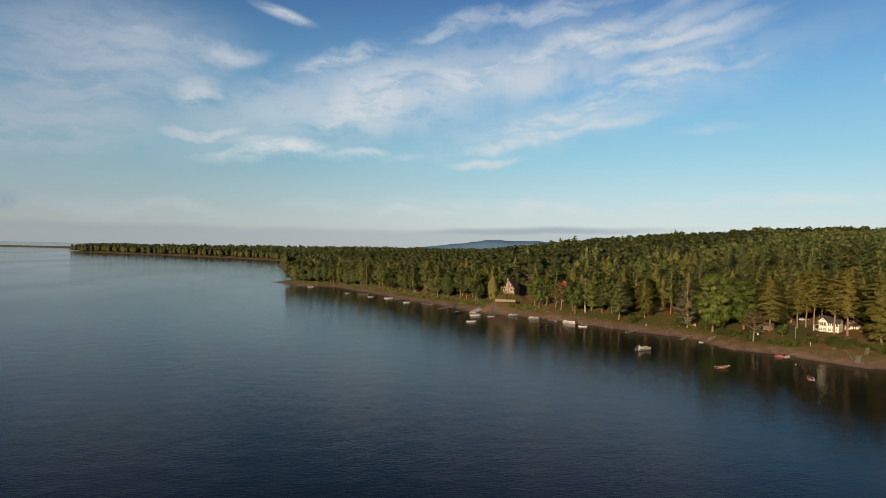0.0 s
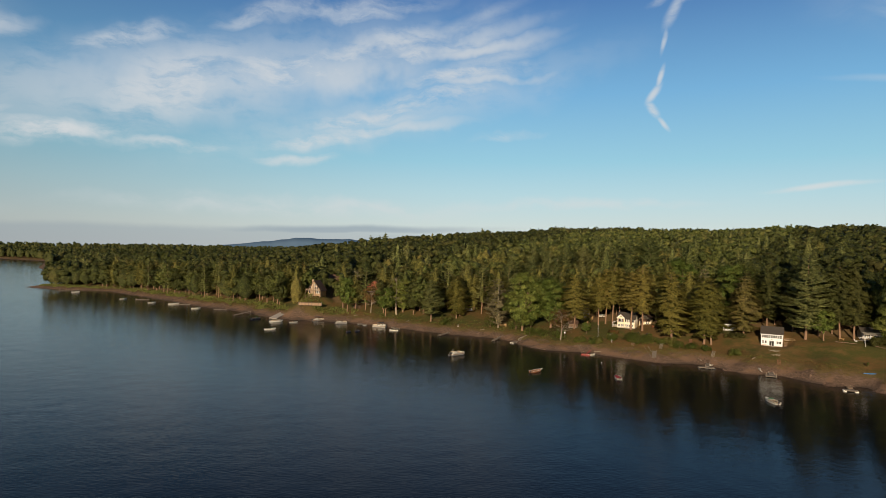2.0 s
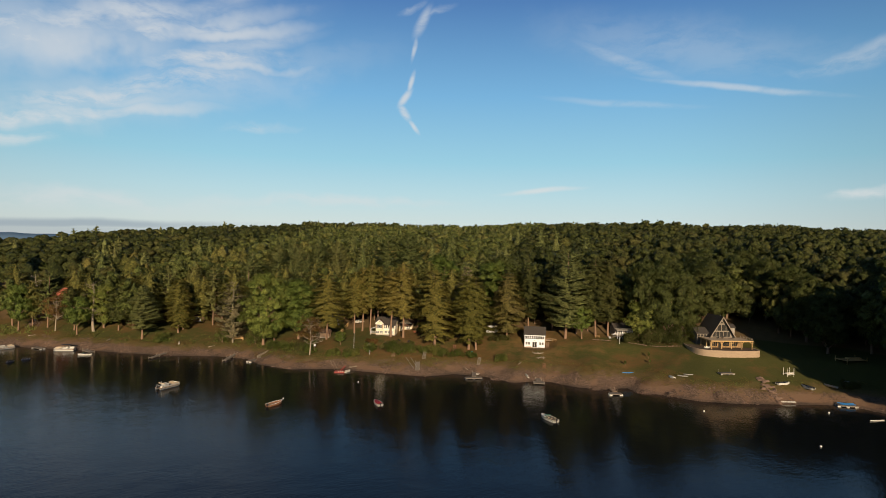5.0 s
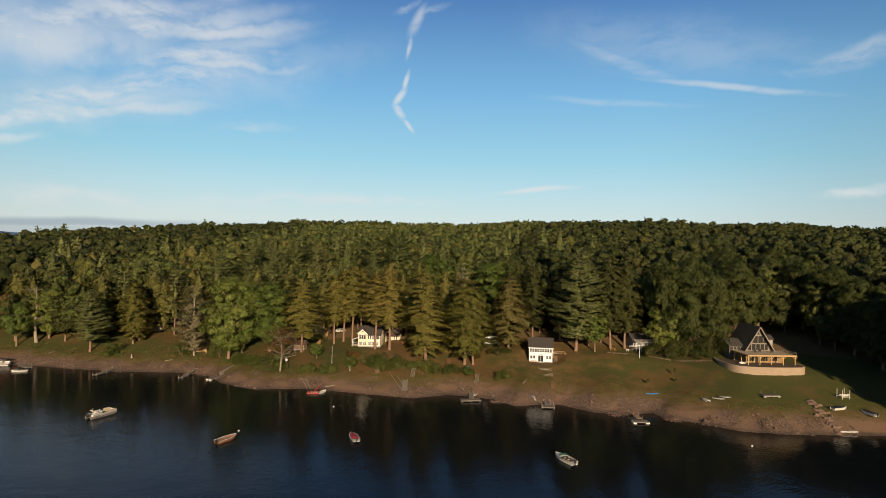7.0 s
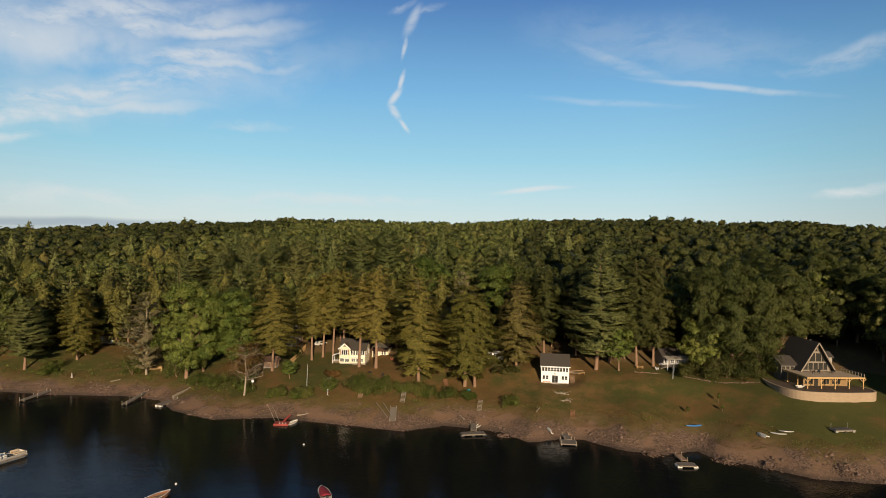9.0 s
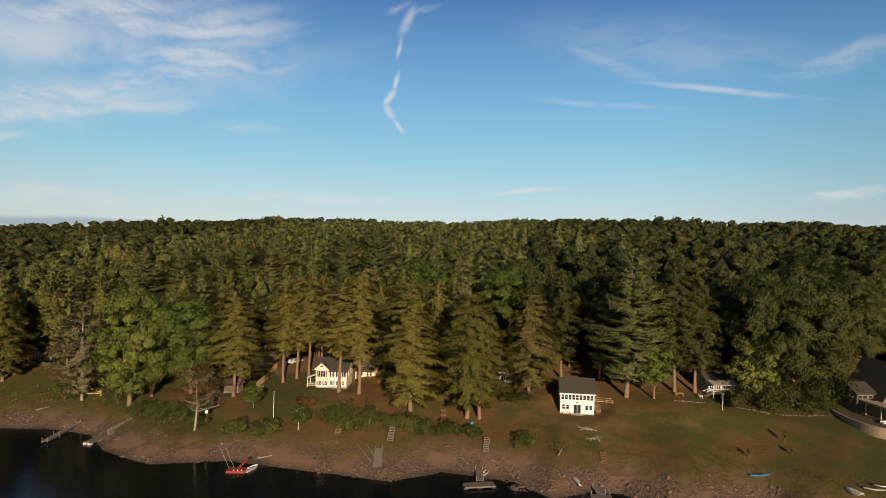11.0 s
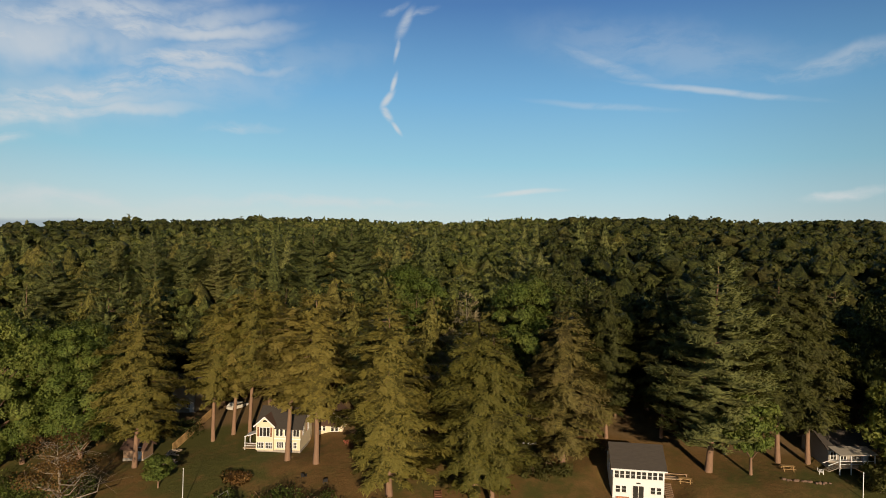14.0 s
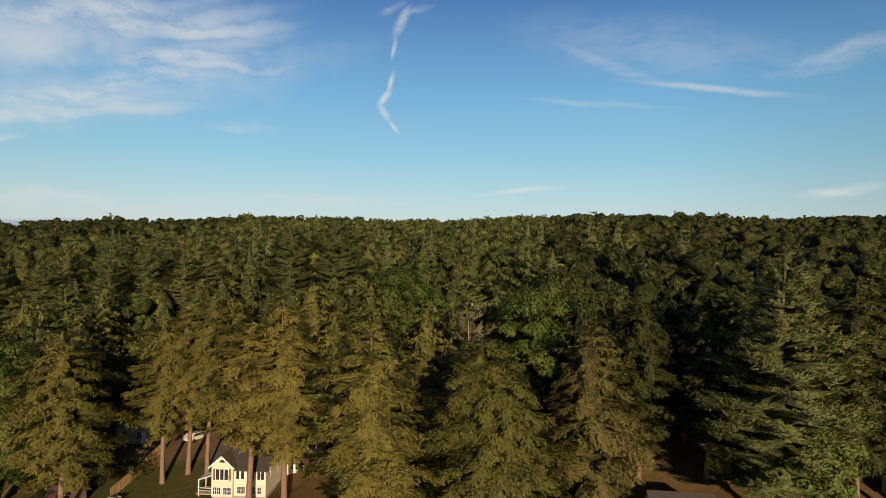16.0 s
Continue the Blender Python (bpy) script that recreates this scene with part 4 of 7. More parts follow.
def clear_of(x, y, gap):
    return all((x - a) ** 2 + (y - b) ** 2 > gap * gap for a, b in TAKEN) and all((x - a) ** 2 + (y - b) ** 2 > r * r for a, b, r in CLEAR)


count = 0
order = np.argsort(edge_d - START)
for k in order:
    x, y, d0 = edge_x[k], edge_y[k], edge_d[k]
    if d0 < START[k] or y < 112 + 0.15 * (x - 240) or not clear_of(x, y, 4.6):
        continue
    if d0 < START[k] + 26 and count < 180 and along[k] < 560:
        u = rng.random()
        pines = 0.42 if 100 < along[k] < 215 else 0.25
        u = u * (0.6 if along[k] < 60 else 1.0)
        kind = "edge%d" % rng.integers(0, 4) if u > 0.66 else "wood%d" % rng.integers(0, 3) if u > 0.66 - pines * 0.8 else "broad%d" % rng.integers(0, 3)
        h = rng.uniform(20, 27) * (1.0 if "broad" not in kind else 0.85)
        name = {"edge": "tall dark olive hemlock tree at the woodland's edge", "wood": "tall pine tree with bare lower trunk at the woodland's edge", "broa": "leafy oak tree with rounded crown at the woodland's edge"}[kind[:4]]
        plant(kind, x, y, h, None, name, "woodland edge trees")
        TAKEN.append((x, y))
        count += 1

# trees on the wooded point beside the cove, which shade the lawn beyond the timber house
for x, y, h in ((231, 99, 34), (228.5, 92, 34), (230, 95.5, 32), (236, 105, 33), (243, 108, 34), (250, 107, 34), (257, 110, 34), (264, 108, 34), (238, 103, 30), (245, 104, 30), (241, 93, 30), (250, 98, 30), (233, 90, 29), (252, 110, 28), (259, 96, 30), (266, 102, 30), (275, 106, 30), (284, 100, 30), (294, 110, 30), (305, 106, 30), (316, 104, 30), (326, 118, 28), (262, 112, 27), (243, 84, 27), (236, 74, 29), (233, 62, 27), (248, 92, 26), (252, 80, 28), (244, 66, 28), (256, 68, 27), (262, 88, 27), (258, 100, 26), (268, 76, 27), (272, 96, 26), (281, 108, 25), (268, 110, 24), (278, 84, 26), (292, 100, 26), (300, 118, 25), (288, 120, 24), (312, 112, 25), (306, 96, 26), (320, 130, 25)):
    plant("shade%d" % rng.integers(0, 3), x, y, h + 3, 8.4, "tall dark leafy tree on the wooded point", "trees of the wooded point")

# ---- the woods behind: one mesh for needle trees, one for broadleaves ----
def seen_from_lake(x, y):
    left = np.degrees(np.arctan2(x, y)) > -42
    right = np.degrees(np.arctan2(x - 32, y - 68)) < 82
    return left & right


def scatter(step, lo, hi, seed, reach, least=0):
    """Jittered tree places between two distances from the lawn, within reach of the shore."""
    r = np.random.default_rng(seed)
    xs, ys = np.meshgrid(np.arange(-2600, 1700, step), np.arange(60, 3300, step))
    x = (xs + r.uniform(-0.42, 0.42, xs.shape) * step).ravel()
    y = (ys + r.uniform(-0.42, 0.42, ys.shape) * step).ravel()
    q = np.hypot(x - 137, y - 185)
    ok = (q >= lo) & (q < hi) & seen_from_lake(x, y)
    x, y = x[ok], y[ok]
    d0 = shore_distance(x, y)
    al = -0.6 * x + 0.8 * y
    st = np.interp(al, (-80, -30, 0, 20, 30, 40, 60, 80, 90, 125, 140, 165, 200, 215, 240, 300, 600), (12, 62, 62, 44, 40, 36, 41, 44, 40, 42, 34, 30, 31, 20, 16, 13, 9))
    ok = (d0 > np.maximum(st, least)) & (d0 < reach)
    x, y = x[ok], y[ok]
    ok = np.array([all((a - p0) ** 2 + (b - p1) ** 2 > r0 * r0 for p0, p1, r0 in CLEAR) for a, b in zip(x, y)], bool) if len(x) else ok
    return x[ok], y[ok]


TK = np.array(TAKEN)


def far_from_taken(x, y, gap):
    return np.array([np.min((TK[:, 0] - a) ** 2 + (TK[:, 1] - b) ** 2) > gap * gap for a, b in zip(x, y)], bool)


def crowns(kind, n, count, size, gap, lumps):
    out = []
    for k in range(n):
        if kind == "hemlock":
            out.append(conifer(300 + k, 24, 6.8, 0.12, count, size, limbs=False, loose=0.22, fill=0.62, gap=gap, plate=(4, 2))[1])
        elif kind == "pine":
            out.append(conifer(330 + k, 27, 7.2, 0.28, int(count * 1.2), size, "pine", limbs=False, loose=0.25, fill=0.6, gap=gap, plate=(4, 2))[1])
        else:
            out.append(broadleaf(360 + k, 21, 6.9, 0.12, count, size, lumps, limbs=False, loose=0.2, fill=0.75 if lumps > 10 else 1.25, lump=0.95 + 0.03 * (20 - lumps) - (0.12 if lumps > 10 else 0), mesh=(5, 3))[1])
    return out


def grow(x, y, protos, r, lo, hi):
    """Crowns at all places: verts and tints."""
    z = height(x, y)
    vs, ts = [], []
    pick = r.integers(0, len(protos), len(x))
    for k, proto in enumerate(protos):
        w = np.nonzero(pick == k)[0]
        if not len(w):
            continue
        a = r.uniform(0, 6.283, len(w))
        s = r.uniform(lo, hi, len(w))
        wide = s * r.uniform(0.9, 1.35, len(w))
        ca, sa = (np.cos(a) * wide)[:, None], (np.sin(a) * wide)[:, None]
        px, py, pz = proto[:, 0][None], proto[:, 1][None], proto[:, 2][None]
        v = np.stack([px * ca - py * sa + x[w][:, None], px * sa + py * ca + y[w][:, None], pz * s[:, None] + z[w][:, None] - 0.3], -1)
        cb, sb = np.cos(a)[:, None], np.sin(a)[:, None]
        nx, ny, nz = proto[:, 3][None], proto[:, 4][None], proto[:, 5][None]
        m = np.stack([nx * cb - ny * sb, nx * sb + ny * cb, nz + 0 * cb], -1)
        vs.append(np.concatenate([v, m, np.broadcast_to(proto[:, 6:][None], (len(w), len(proto), 1))], -1).reshape(-1, 7))
        ts.append(np.repeat(r.random(len(w)), len(proto)))
    return np.concatenate(vs), np.concatenate(ts)


def stems(x, y, h, r, radius=0.28):
    """Plain tapered trunks."""
    z = height(x, y)
    w = np.linspace(0, 2 * np.pi, 5, endpoint=False)
    ring = np.stack([np.cos(w), np.sin(w), 0 * w], -1)
    lo = np.stack([x, y, z - 0.3], -1)[:, None] + ring * radius
    hi = np.stack([x, y, z + h], -1)[:, None] + ring * radius * 0.45
    v = np.concatenate([lo, hi], 1).reshape(-1, 3)
    b = (np.arange(len(x)) * 10)[:, None]
    j = np.arange(5)[None]
    return v, np.stack([b + j, b + (j + 1) % 5, b + 5 + (j + 1) % 5, b + 5 + j], -1).reshape(-1, 4)


needle_v, needle_t, leaf_v, leaf_t, pine_v, pine_t, shaded_v, shaded_t, stem = [], [], [], [], [], [], [], [], []
LOTS = ((7.8, 0, 240, 820, 0.80, 400, 1, 1.7, 0, 14), (9.0, 240, 480, 230, 1.25, 560, 2, 2.6, 0, 8), (8.0, 480, 760, 150, 1.4, 45, 3, 2.6, 0, 8),
        (12.5, 480, 1000, 70, 2.0, 650, 4, 4.5, 45, 4), (13.0, 1000, 2250, 24, 2.6, 100, 5, 4.5, 0, 3), (42.0, 1000, 2300, 24, 4.0, 1500, 6, 6.0, 110, 2))
for step, lo, hi, n, size, reach, seed, gap, least, lumps in LOTS:
    r = np.random.default_rng(900 + seed)

    x, y = scatter(step, lo, hi, seed, reach, least)
    if seed < 3:
        ok = far_from_taken(x, y, 4.2)
        x, y = x[ok], y[ok]
    u = r.random(len(x)) + 0.22 * waves(x, y, 90, 21)
    al = -0.6 * x + 0.8 * y
    u = u + np.where((al > 95) & (al < 420), -0.16, 0.10) + (0.0, 0.12, 0.42, 0.0, 0.45, 0.4, 0.6)[seed] - np.where((al > 170) & (al < 250) & (seed == 1), 0.18, 0.0) + np.where(al < 15, 0.25, 0.0)
    u = u if seed < 4 else 1.0 + 0 * u
    # broadleaves right of and beyond the lawns get the leaf colour darkened for shade
    for sel, kind, vs, ts in ((u < 0.12, "hemlock", needle_v, needle_t), ((u >= 0.12) & (u < 0.27), "pine", pine_v, pine_t), ((u >= 0.27) & (al >= 70) & (al < 250), "broad", leaf_v, leaf_t), ((u >= 0.27) & ((al < 70) | (al >= 250)), "broad", shaded_v, shaded_t)):
        if sel.any():
            v, t = grow(x[sel], y[sel], crowns(kind, 6, n, size, gap, lumps), r, *((0.74, 1.08) if seed == 1 else (0.84, 1.06) if kind == "broad" else (0.80, 0.98)))
            vs.append(v)
            ts.append(t)
    if seed < 3:
        near = shore_distance(x, y) < 130
        stem.append(stems(x[near], y[near], 15, r))
for name, vs, ts, mat, lab in (("hemlock_wood", needle_v, needle_t, FOREST_N, "dense dark hemlock woods covering the rising land"), ("pine_wood", pine_v, pine_t, FOREST_P, "dense green pine woods covering the rising land"), ("broadleaf_wood", leaf_v, leaf_t, FOREST_B, "dense green broadleaf woods covering the rising land"), ("oak_wood", shaded_v, shaded_t, DARK_SHADE_LEAVES, "dense dark green oak woods covering the rising land")):
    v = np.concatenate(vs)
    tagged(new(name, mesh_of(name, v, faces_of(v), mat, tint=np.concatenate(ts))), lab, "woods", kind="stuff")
v, f = join(stem)
tagged(new("tree_trunks", mesh_of("tree_trunks", v, f, BARK, True)), "bare brown trunks of the woods in deep shade", "woods", kind="stuff")

# ---- paints and stuffs of the built things ----
WHITE = boards("white_clapboard", (0.74, 0.76, 0.80), 2, 0.13, 0.06)
CREAM = boards("pale_yellow_clapboard", (0.70, 0.63, 0.48), 2, 0.13, 0.06)
GREYWOOD = boards("grey_weathered_boards", (0.30, 0.28, 0.25), 2, 0.16, 0.15)
DARKWOOD = boards("dark_grey_boards", (0.085, 0.08, 0.075), 2, 0.16, 0.15)
LOGS = boards("golden_log_wall", (0.24, 0.15, 0.065), 2, 0.25, 0.15)
CHALET = boards("tan_timber_wall", (0.33, 0.23, 0.14), 2, 0.2, 0.12)
REDWOOD = boards("rust_red_boards", (0.34, 0.10, 0.06), 2, 0.16, 0.15)
DECK = boards("weathered_deck_boards", (0.42, 0.33, 0.24), 0, 0.15, 0.18)
DOCKWOOD = boards("dark_weathered_dock_boards", (0.17, 0.145, 0.12), 0, 0.15, 0.2)
LUMBER = plain("new_yellow_lumber", (0.46, 0.30, 0.13), 0.65, vary=0.15)
ROOF = boards("charcoal_shingles", (0.050, 0.043, 0.038), 1, 0.18, 0.25, 0.9)
BROWN_ROOF = boards("brown_shingles", (0.095, 0.055, 0.040), 1, 0.18, 0.22, 0.9)
TRIM = plain("white_trim", (0.74, 0.76, 0.80), 0.5, vary=0.05)
SHUTTER = plain("brown_shutters", (0.22, 0.10, 0.05), 0.6)
GABLE = boards("grey_brown_gable_boards", (0.215, 0.185, 0.150), 0, 0.2, 0.15)
SOIL = plain("bare_soil", (0.085, 0.058, 0.040), 0.95, vary=0.3, bump=0.4)
CONCRETE = plain("concrete", (0.36, 0.33, 0.30), 0.9, vary=0.2, bump=0.3)
BLOCK = boards("pale_stone_blocks", (0.33, 0.25, 0.175), 2, 0.24, 0.24, 0.9)
GEL = plain("white_gelcoat", (0.62, 0.61, 0.57), 0.3, vary=0.05, bump=0)
TAN = plain("tan_vinyl", (0.52, 0.42, 0.30), 0.55)
RED = plain("red_canvas", (0.27, 0.022, 0.036), 0.75)
VARNISH = plain("varnished_wood", (0.25, 0.12, 0.06), 0.4)
REDPAINT = plain("faded_red_paint", (0.27, 0.040, 0.032), 0.55)
GREEN = plain("dark_green_canvas", (0.03, 0.10, 0.07), 0.75)
NAVY = plain("dark_blue_gelcoat", (0.02, 0.025, 0.045), 0.3, bump=0)
BLUE = plain("blue_plastic", (0.03, 0.17, 0.45), 0.4)
TEAL = plain("turquoise_plastic", (0.03, 0.36, 0.42), 0.4)
GREY = plain("grey_paint", (0.30, 0.30, 0.29), 0.6)
ALU = plain("dull_aluminium", (0.36, 0.36, 0.35), 0.5, 0.75)
BLACK = plain("black_rubber", (0.02, 0.02, 0.022), 0.6)
WOOD = plain("worn_wood", (0.30, 0.20, 0.13), 0.8, vary=0.25)
OLDWOOD = plain("grey_old_wood", (0.30, 0.26, 0.21), 0.85, vary=0.25)
ORANGE = plain("orange_paint", (0.55, 0.20, 0.07), 0.5)
PINK = plain("pink_blossom", (0.40, 0.10, 0.14), 0.7)
GLASS, g, p = material("window_glass")
p.inputs["Base Color"].default_value = (0.034, 0.034, 0.032, 1)
p.inputs["Roughness"].default_value = 0.06
p.inputs["Specular IOR Level"].default_value = 0.6


class Kit:
    """A bmesh and short ways to add shapes to it."""

    def __init__(self):
        self.bm = bmesh.new()

    def box(self, x0, x1, y0, y1, z0, z1, m=None, bevel=0.0):
        t = pose((x0 + x1) / 2, (y0 + y1) / 2, (z0 + z1) / 2) @ Matrix.Diagonal((abs(x1 - x0), abs(y1 - y0), abs(z1 - z0), 1))
        made = bmesh.ops.create_cube(self.bm, size=1, matrix=(m @ t) if m else t)
        if bevel:
            edges = {e for v in made["verts"] for e in v.link_edges}
            bmesh.ops.bevel(self.bm, geom=list(edges), offset=bevel, segments=2, affect="EDGES", profile=0.6)
        return self

    def beam(self, a, b, w, h=None):
        """A square bar from a to b."""
        a, b = Vector(a), Vector(b)
        q = (b - a).to_track_quat("Z", "Y").to_matrix().to_4x4()
        m = Matrix.Translation((a + b) / 2) @ q @ Matrix.Diagonal((w, h or w, (b - a).length, 1))
        bmesh.ops.create_cube(self.bm, size=1, matrix=m)
        return self

    def rod(self, a, b, r0, r1=None, n=8):
        a, b = Vector(a), Vector(b)
        q = (b - a).to_track_quat("Z", "Y").to_matrix().to_4x4()
        bmesh.ops.create_cone(self.bm, cap_ends=True, segments=n, radius1=r0, radius2=r0 if r1 is None else r1, depth=(b - a).length, matrix=Matrix.Translation((a + b) / 2) @ q)
        return self

    def ball(self, at, r, flat=1.0, n=10):
        bmesh.ops.create_uvsphere(self.bm, u_segments=n, v_segments=max(6, n // 2 + 2), radius=r, matrix=Matrix.Translation(at) @ Matrix.Diagonal((1, 1, flat, 1)))
        return self

    def prism(self, outline, axis, lo, hi):
        """An outline in two coordinates drawn out along the third."""
        def at(u, v, w):
            return {0: (w, u, v), 1: (u, w, v), 2: (u, v, w)}[axis]
        a = [self.bm.verts.new(at(u, v, lo)) for u, v in outline]
        b = [self.bm.verts.new(at(u, v, hi)) for u, v in outline]
        self.bm.faces.new(a)
        self.bm.faces.new(b[::-1])
        for k in range(len(a)):
            j = (k + 1) % len(a)
            self.bm.faces.new((a[k], b[k], b[j], a[j]))
        return self

    def loft(self, rows, cap=True):
        """Skins rows of points, one after the other; each row has as many points."""
        vs = [[self.bm.verts.new(q) for q in row] for row in rows]
        for r0, r1 in zip(vs[:-1], vs[1:]):
            for k in range(len(r0) - 1):
                self.bm.faces.new((r0[k], r0[k + 1], r1[k + 1], r1[k]))
        if cap:
            self.bm.faces.new(vs[0])
            self.bm.faces.new(vs[-1][::-1])
        return self


def part(name, kit, mat, parent=None, label="", smooth=False):
    bm = kit.bm if isinstance(kit, Kit) else kit
    bmesh.ops.recalc_face_normals(bm, faces=bm.faces)
    me = bpy.data.meshes.new(name)
    bm.to_mesh(me)
    bm.free()
    me.materials.append(mat)
    if smooth:
        me.shade_smooth()
    ob = new(name, me)
    if parent:
        ob.parent = parent
    if label:
        ob["label"] = label
    return ob


def thing(name, x, y, z, turn, label, category, group="", tilt=0.0, roll=0.0):
    ob = new(name)
    ob.matrix_basis = pose(x, y, z, tilt, roll, turn)
    return tagged(ob, label, category, group)


def window(parent, x, y, z, w, h, bars=(1, 1), side="front", name="window", frame_mat=None):
    """A framed pane on a wall; z is its lower edge. side: which way it looks."""
    m = {"front": pose(x, y, z), "right": pose(x, y, z, 0, 0, 90), "left": pose(x, y, z, 0, 0, -90)}[side]
    k, t = Kit(), 0.09
    k.box(-w / 2 - t, -w / 2, -0.07, 0.03, -t, h + t, m).box(w / 2, w / 2 + t, -0.07, 0.03, -t, h + t, m)
    k.box(-w / 2, w / 2, -0.07, 0.03, h, h + t, m).box(-w / 2 - 0.12, w / 2 + 0.12, -0.12, 0.03, -t, 0, m)
    for j in range(1, bars[0]):
        u = -w / 2 + w * j / bars[0]
        k.box(u - 0.03, u + 0.03, -0.05, 0.03, 0, h, m)
    for j in range(1, bars[1]):
        k.box(-w / 2, w / 2, -0.045, 0.03, h * j / bars[1] - 0.025, h * j / bars[1] + 0.025, m)
    f = part(name, k, frame_mat or TRIM, parent)
    part("pane", Kit().box(-w / 2, w / 2, -0.02, 0.02, 0, h, m), GLASS, f, "dark window glass")
    return f


def gable_roof(parent, x0, x1, y0, y1, z, rise, over=0.4, thick=0.18, mat=None, along="x", name="roof"):
    """Two sloping slabs that meet in a ridge."""
    mid = ((y0 + y1) if along == "x" else (x0 + x1)) / 2
    half = ((y1 - y0) if along == "x" else (x1 - x0)) / 2
    slope = rise / half
    lo = -over * slope
    a, b = (mid - half - over, z + lo), (mid + half + over, z + lo)
    for s, e in ((a, -1), (b, 1)):
        prof = [s, (mid, z + rise), (mid, z + rise + thick), (s[0], s[1] + thick)]
        k = Kit().prism(prof, 0 if along == "x" else 1, (x0 if along == "x" else y0) - over, (x1 if along == "x" else y1) + over)
        part(name, k, mat or ROOF, parent)


def gable_body(x0, x1, y0, y1, z0, z1, rise, along="x"):
    """Walls with gable ends, in one piece."""
    if along == "x":
        return Kit().prism([(y0, z0), (y1, z0), (y1, z1), ((y0 + y1) / 2, z1 + rise), (y0, z1)], 0, x0, x1)
    return Kit().prism([(x0, z0), (x1, z0), (x1, z1), ((x0 + x1) / 2, z1 + rise), (x0, z1)], 1, y0, y1)

# ---- houses ----
def stairs(name, x, y, z, turn, n, width, rise, run, label, mat=None, parent=None):
    ob = thing(name, x, y, z, turn, label, "stairs")
    for k in range(n):
        part("step", Kit().box(-width / 2, width / 2, k * run, k * run + run * 1.05, (k + 1) * rise - 0.06, (k + 1) * rise), mat or WOOD, ob)
    for s in (-1, 1):
        part("stringer", Kit().beam((s * width / 2, 0, 0.05), (s * width / 2, n * run, n * rise), 0.06, 0.22), mat or WOOD, ob)
    return ob


def white_cottage():
    h = thing("white_cottage", 205.9, 220.4, 6.9, -50, "small two-storey white cottage with charcoal roof built into the slope", "house")
    w, d, z1, rise = 7.5, 6.6, 4.75, 2.6
    part("foundation", Kit().box(-0.05, w + 0.05, -0.05, d + 0.05, -1.2, 0.12), CONCRETE, h)
    part("wall", gable_body(0, w, 0, d, 0.12, z1, rise), WHITE, h)
    gable_roof(h, 0, w, 0, d, z1, rise, 0.35)
    part("fascia", Kit().box(-0.35, w + 0.35, -0.42, -0.36, z1 - 0.30, z1 - 0.10), TRIM, h)
    part("gutter", Kit().box(-0.35, w + 0.35, -0.52, -0.43, z1 - 0.24, z1 - 0.12), TRIM, h)
    for k in range(9):
        window(h, 0.55 + k * 0.80, 0, 3.20, 0.60, 1.05, (1, 2))
    for x in (0.75, 1.65, 5.85, 6.75):
        window(h, x, 0, 1.05, 0.62, 0.95, (1, 2))
    door = part("door", Kit().box(2.92, 2.98, -0.06, 0.04, 0.14, 2.16).box(4.52, 4.58, -0.06, 0.04, 0.14, 2.16).box(2.98, 4.52, -0.06, 0.04, 2.10, 2.16).box(3.72, 3.78, -0.05, 0.04, 0.14, 2.10), TRIM, h, "glazed double door in a white frame")
    for x in (2.98, 3.78):
        part("pane", Kit().box(x, x + 0.74, -0.03, 0.03, 0.16, 2.10), GLASS, door, "dark door glass")
    part("sign", Kit().box(3.45, 4.05, -0.05, 0.0, 2.42, 2.62), BLACK, h, "small dark sign over the door")
    part("doorstep", Kit().box(2.6, 4.9, -0.9, -0.02, -0.15, 0.12), CONCRETE, h)
    part("bench", Kit().box(0.5, 2.4, -0.5, -0.1, 0.35, 0.42).box(0.6, 0.7, -0.45, -0.15, 0, 0.35).box(2.2, 2.3, -0.45, -0.15, 0, 0.35), ORANGE, h, "low orange-brown bench against the wall")
    for y in (1.6, 4.2):
        window(h, w, y, 3.2, 0.7, 1.0, (1, 2), "right")
        window(h, 0, y, 3.2, 0.7, 1.0, (1, 2), "left")
    part("back_deck", Kit().box(w + 0.2, w + 4.2, 3.2, 6.0, 2.3, 2.42), DECK, h)
    for x, y in ((w + 0.4, 3.3), (w + 4.0, 3.3), (w + 4.0, 5.8)):
        part("deck_post", Kit().box(x - 0.06, x + 0.06, y - 0.06, y + 0.06, 0.0, 3.2), WOOD, h)
    part("deck_rail", Kit().box(w + 0.3, w + 4.1, 3.25, 3.33, 3.1, 3.2).box(w + 0.3, w + 4.1, 3.25, 3.33, 2.7, 2.77), WOOD, h)
    stairs("garden_stairs", 211.6, 214.0, 7.0, -50, 9, 1.1, 0.17, 0.34, "wooden garden stairs beside the white cottage")


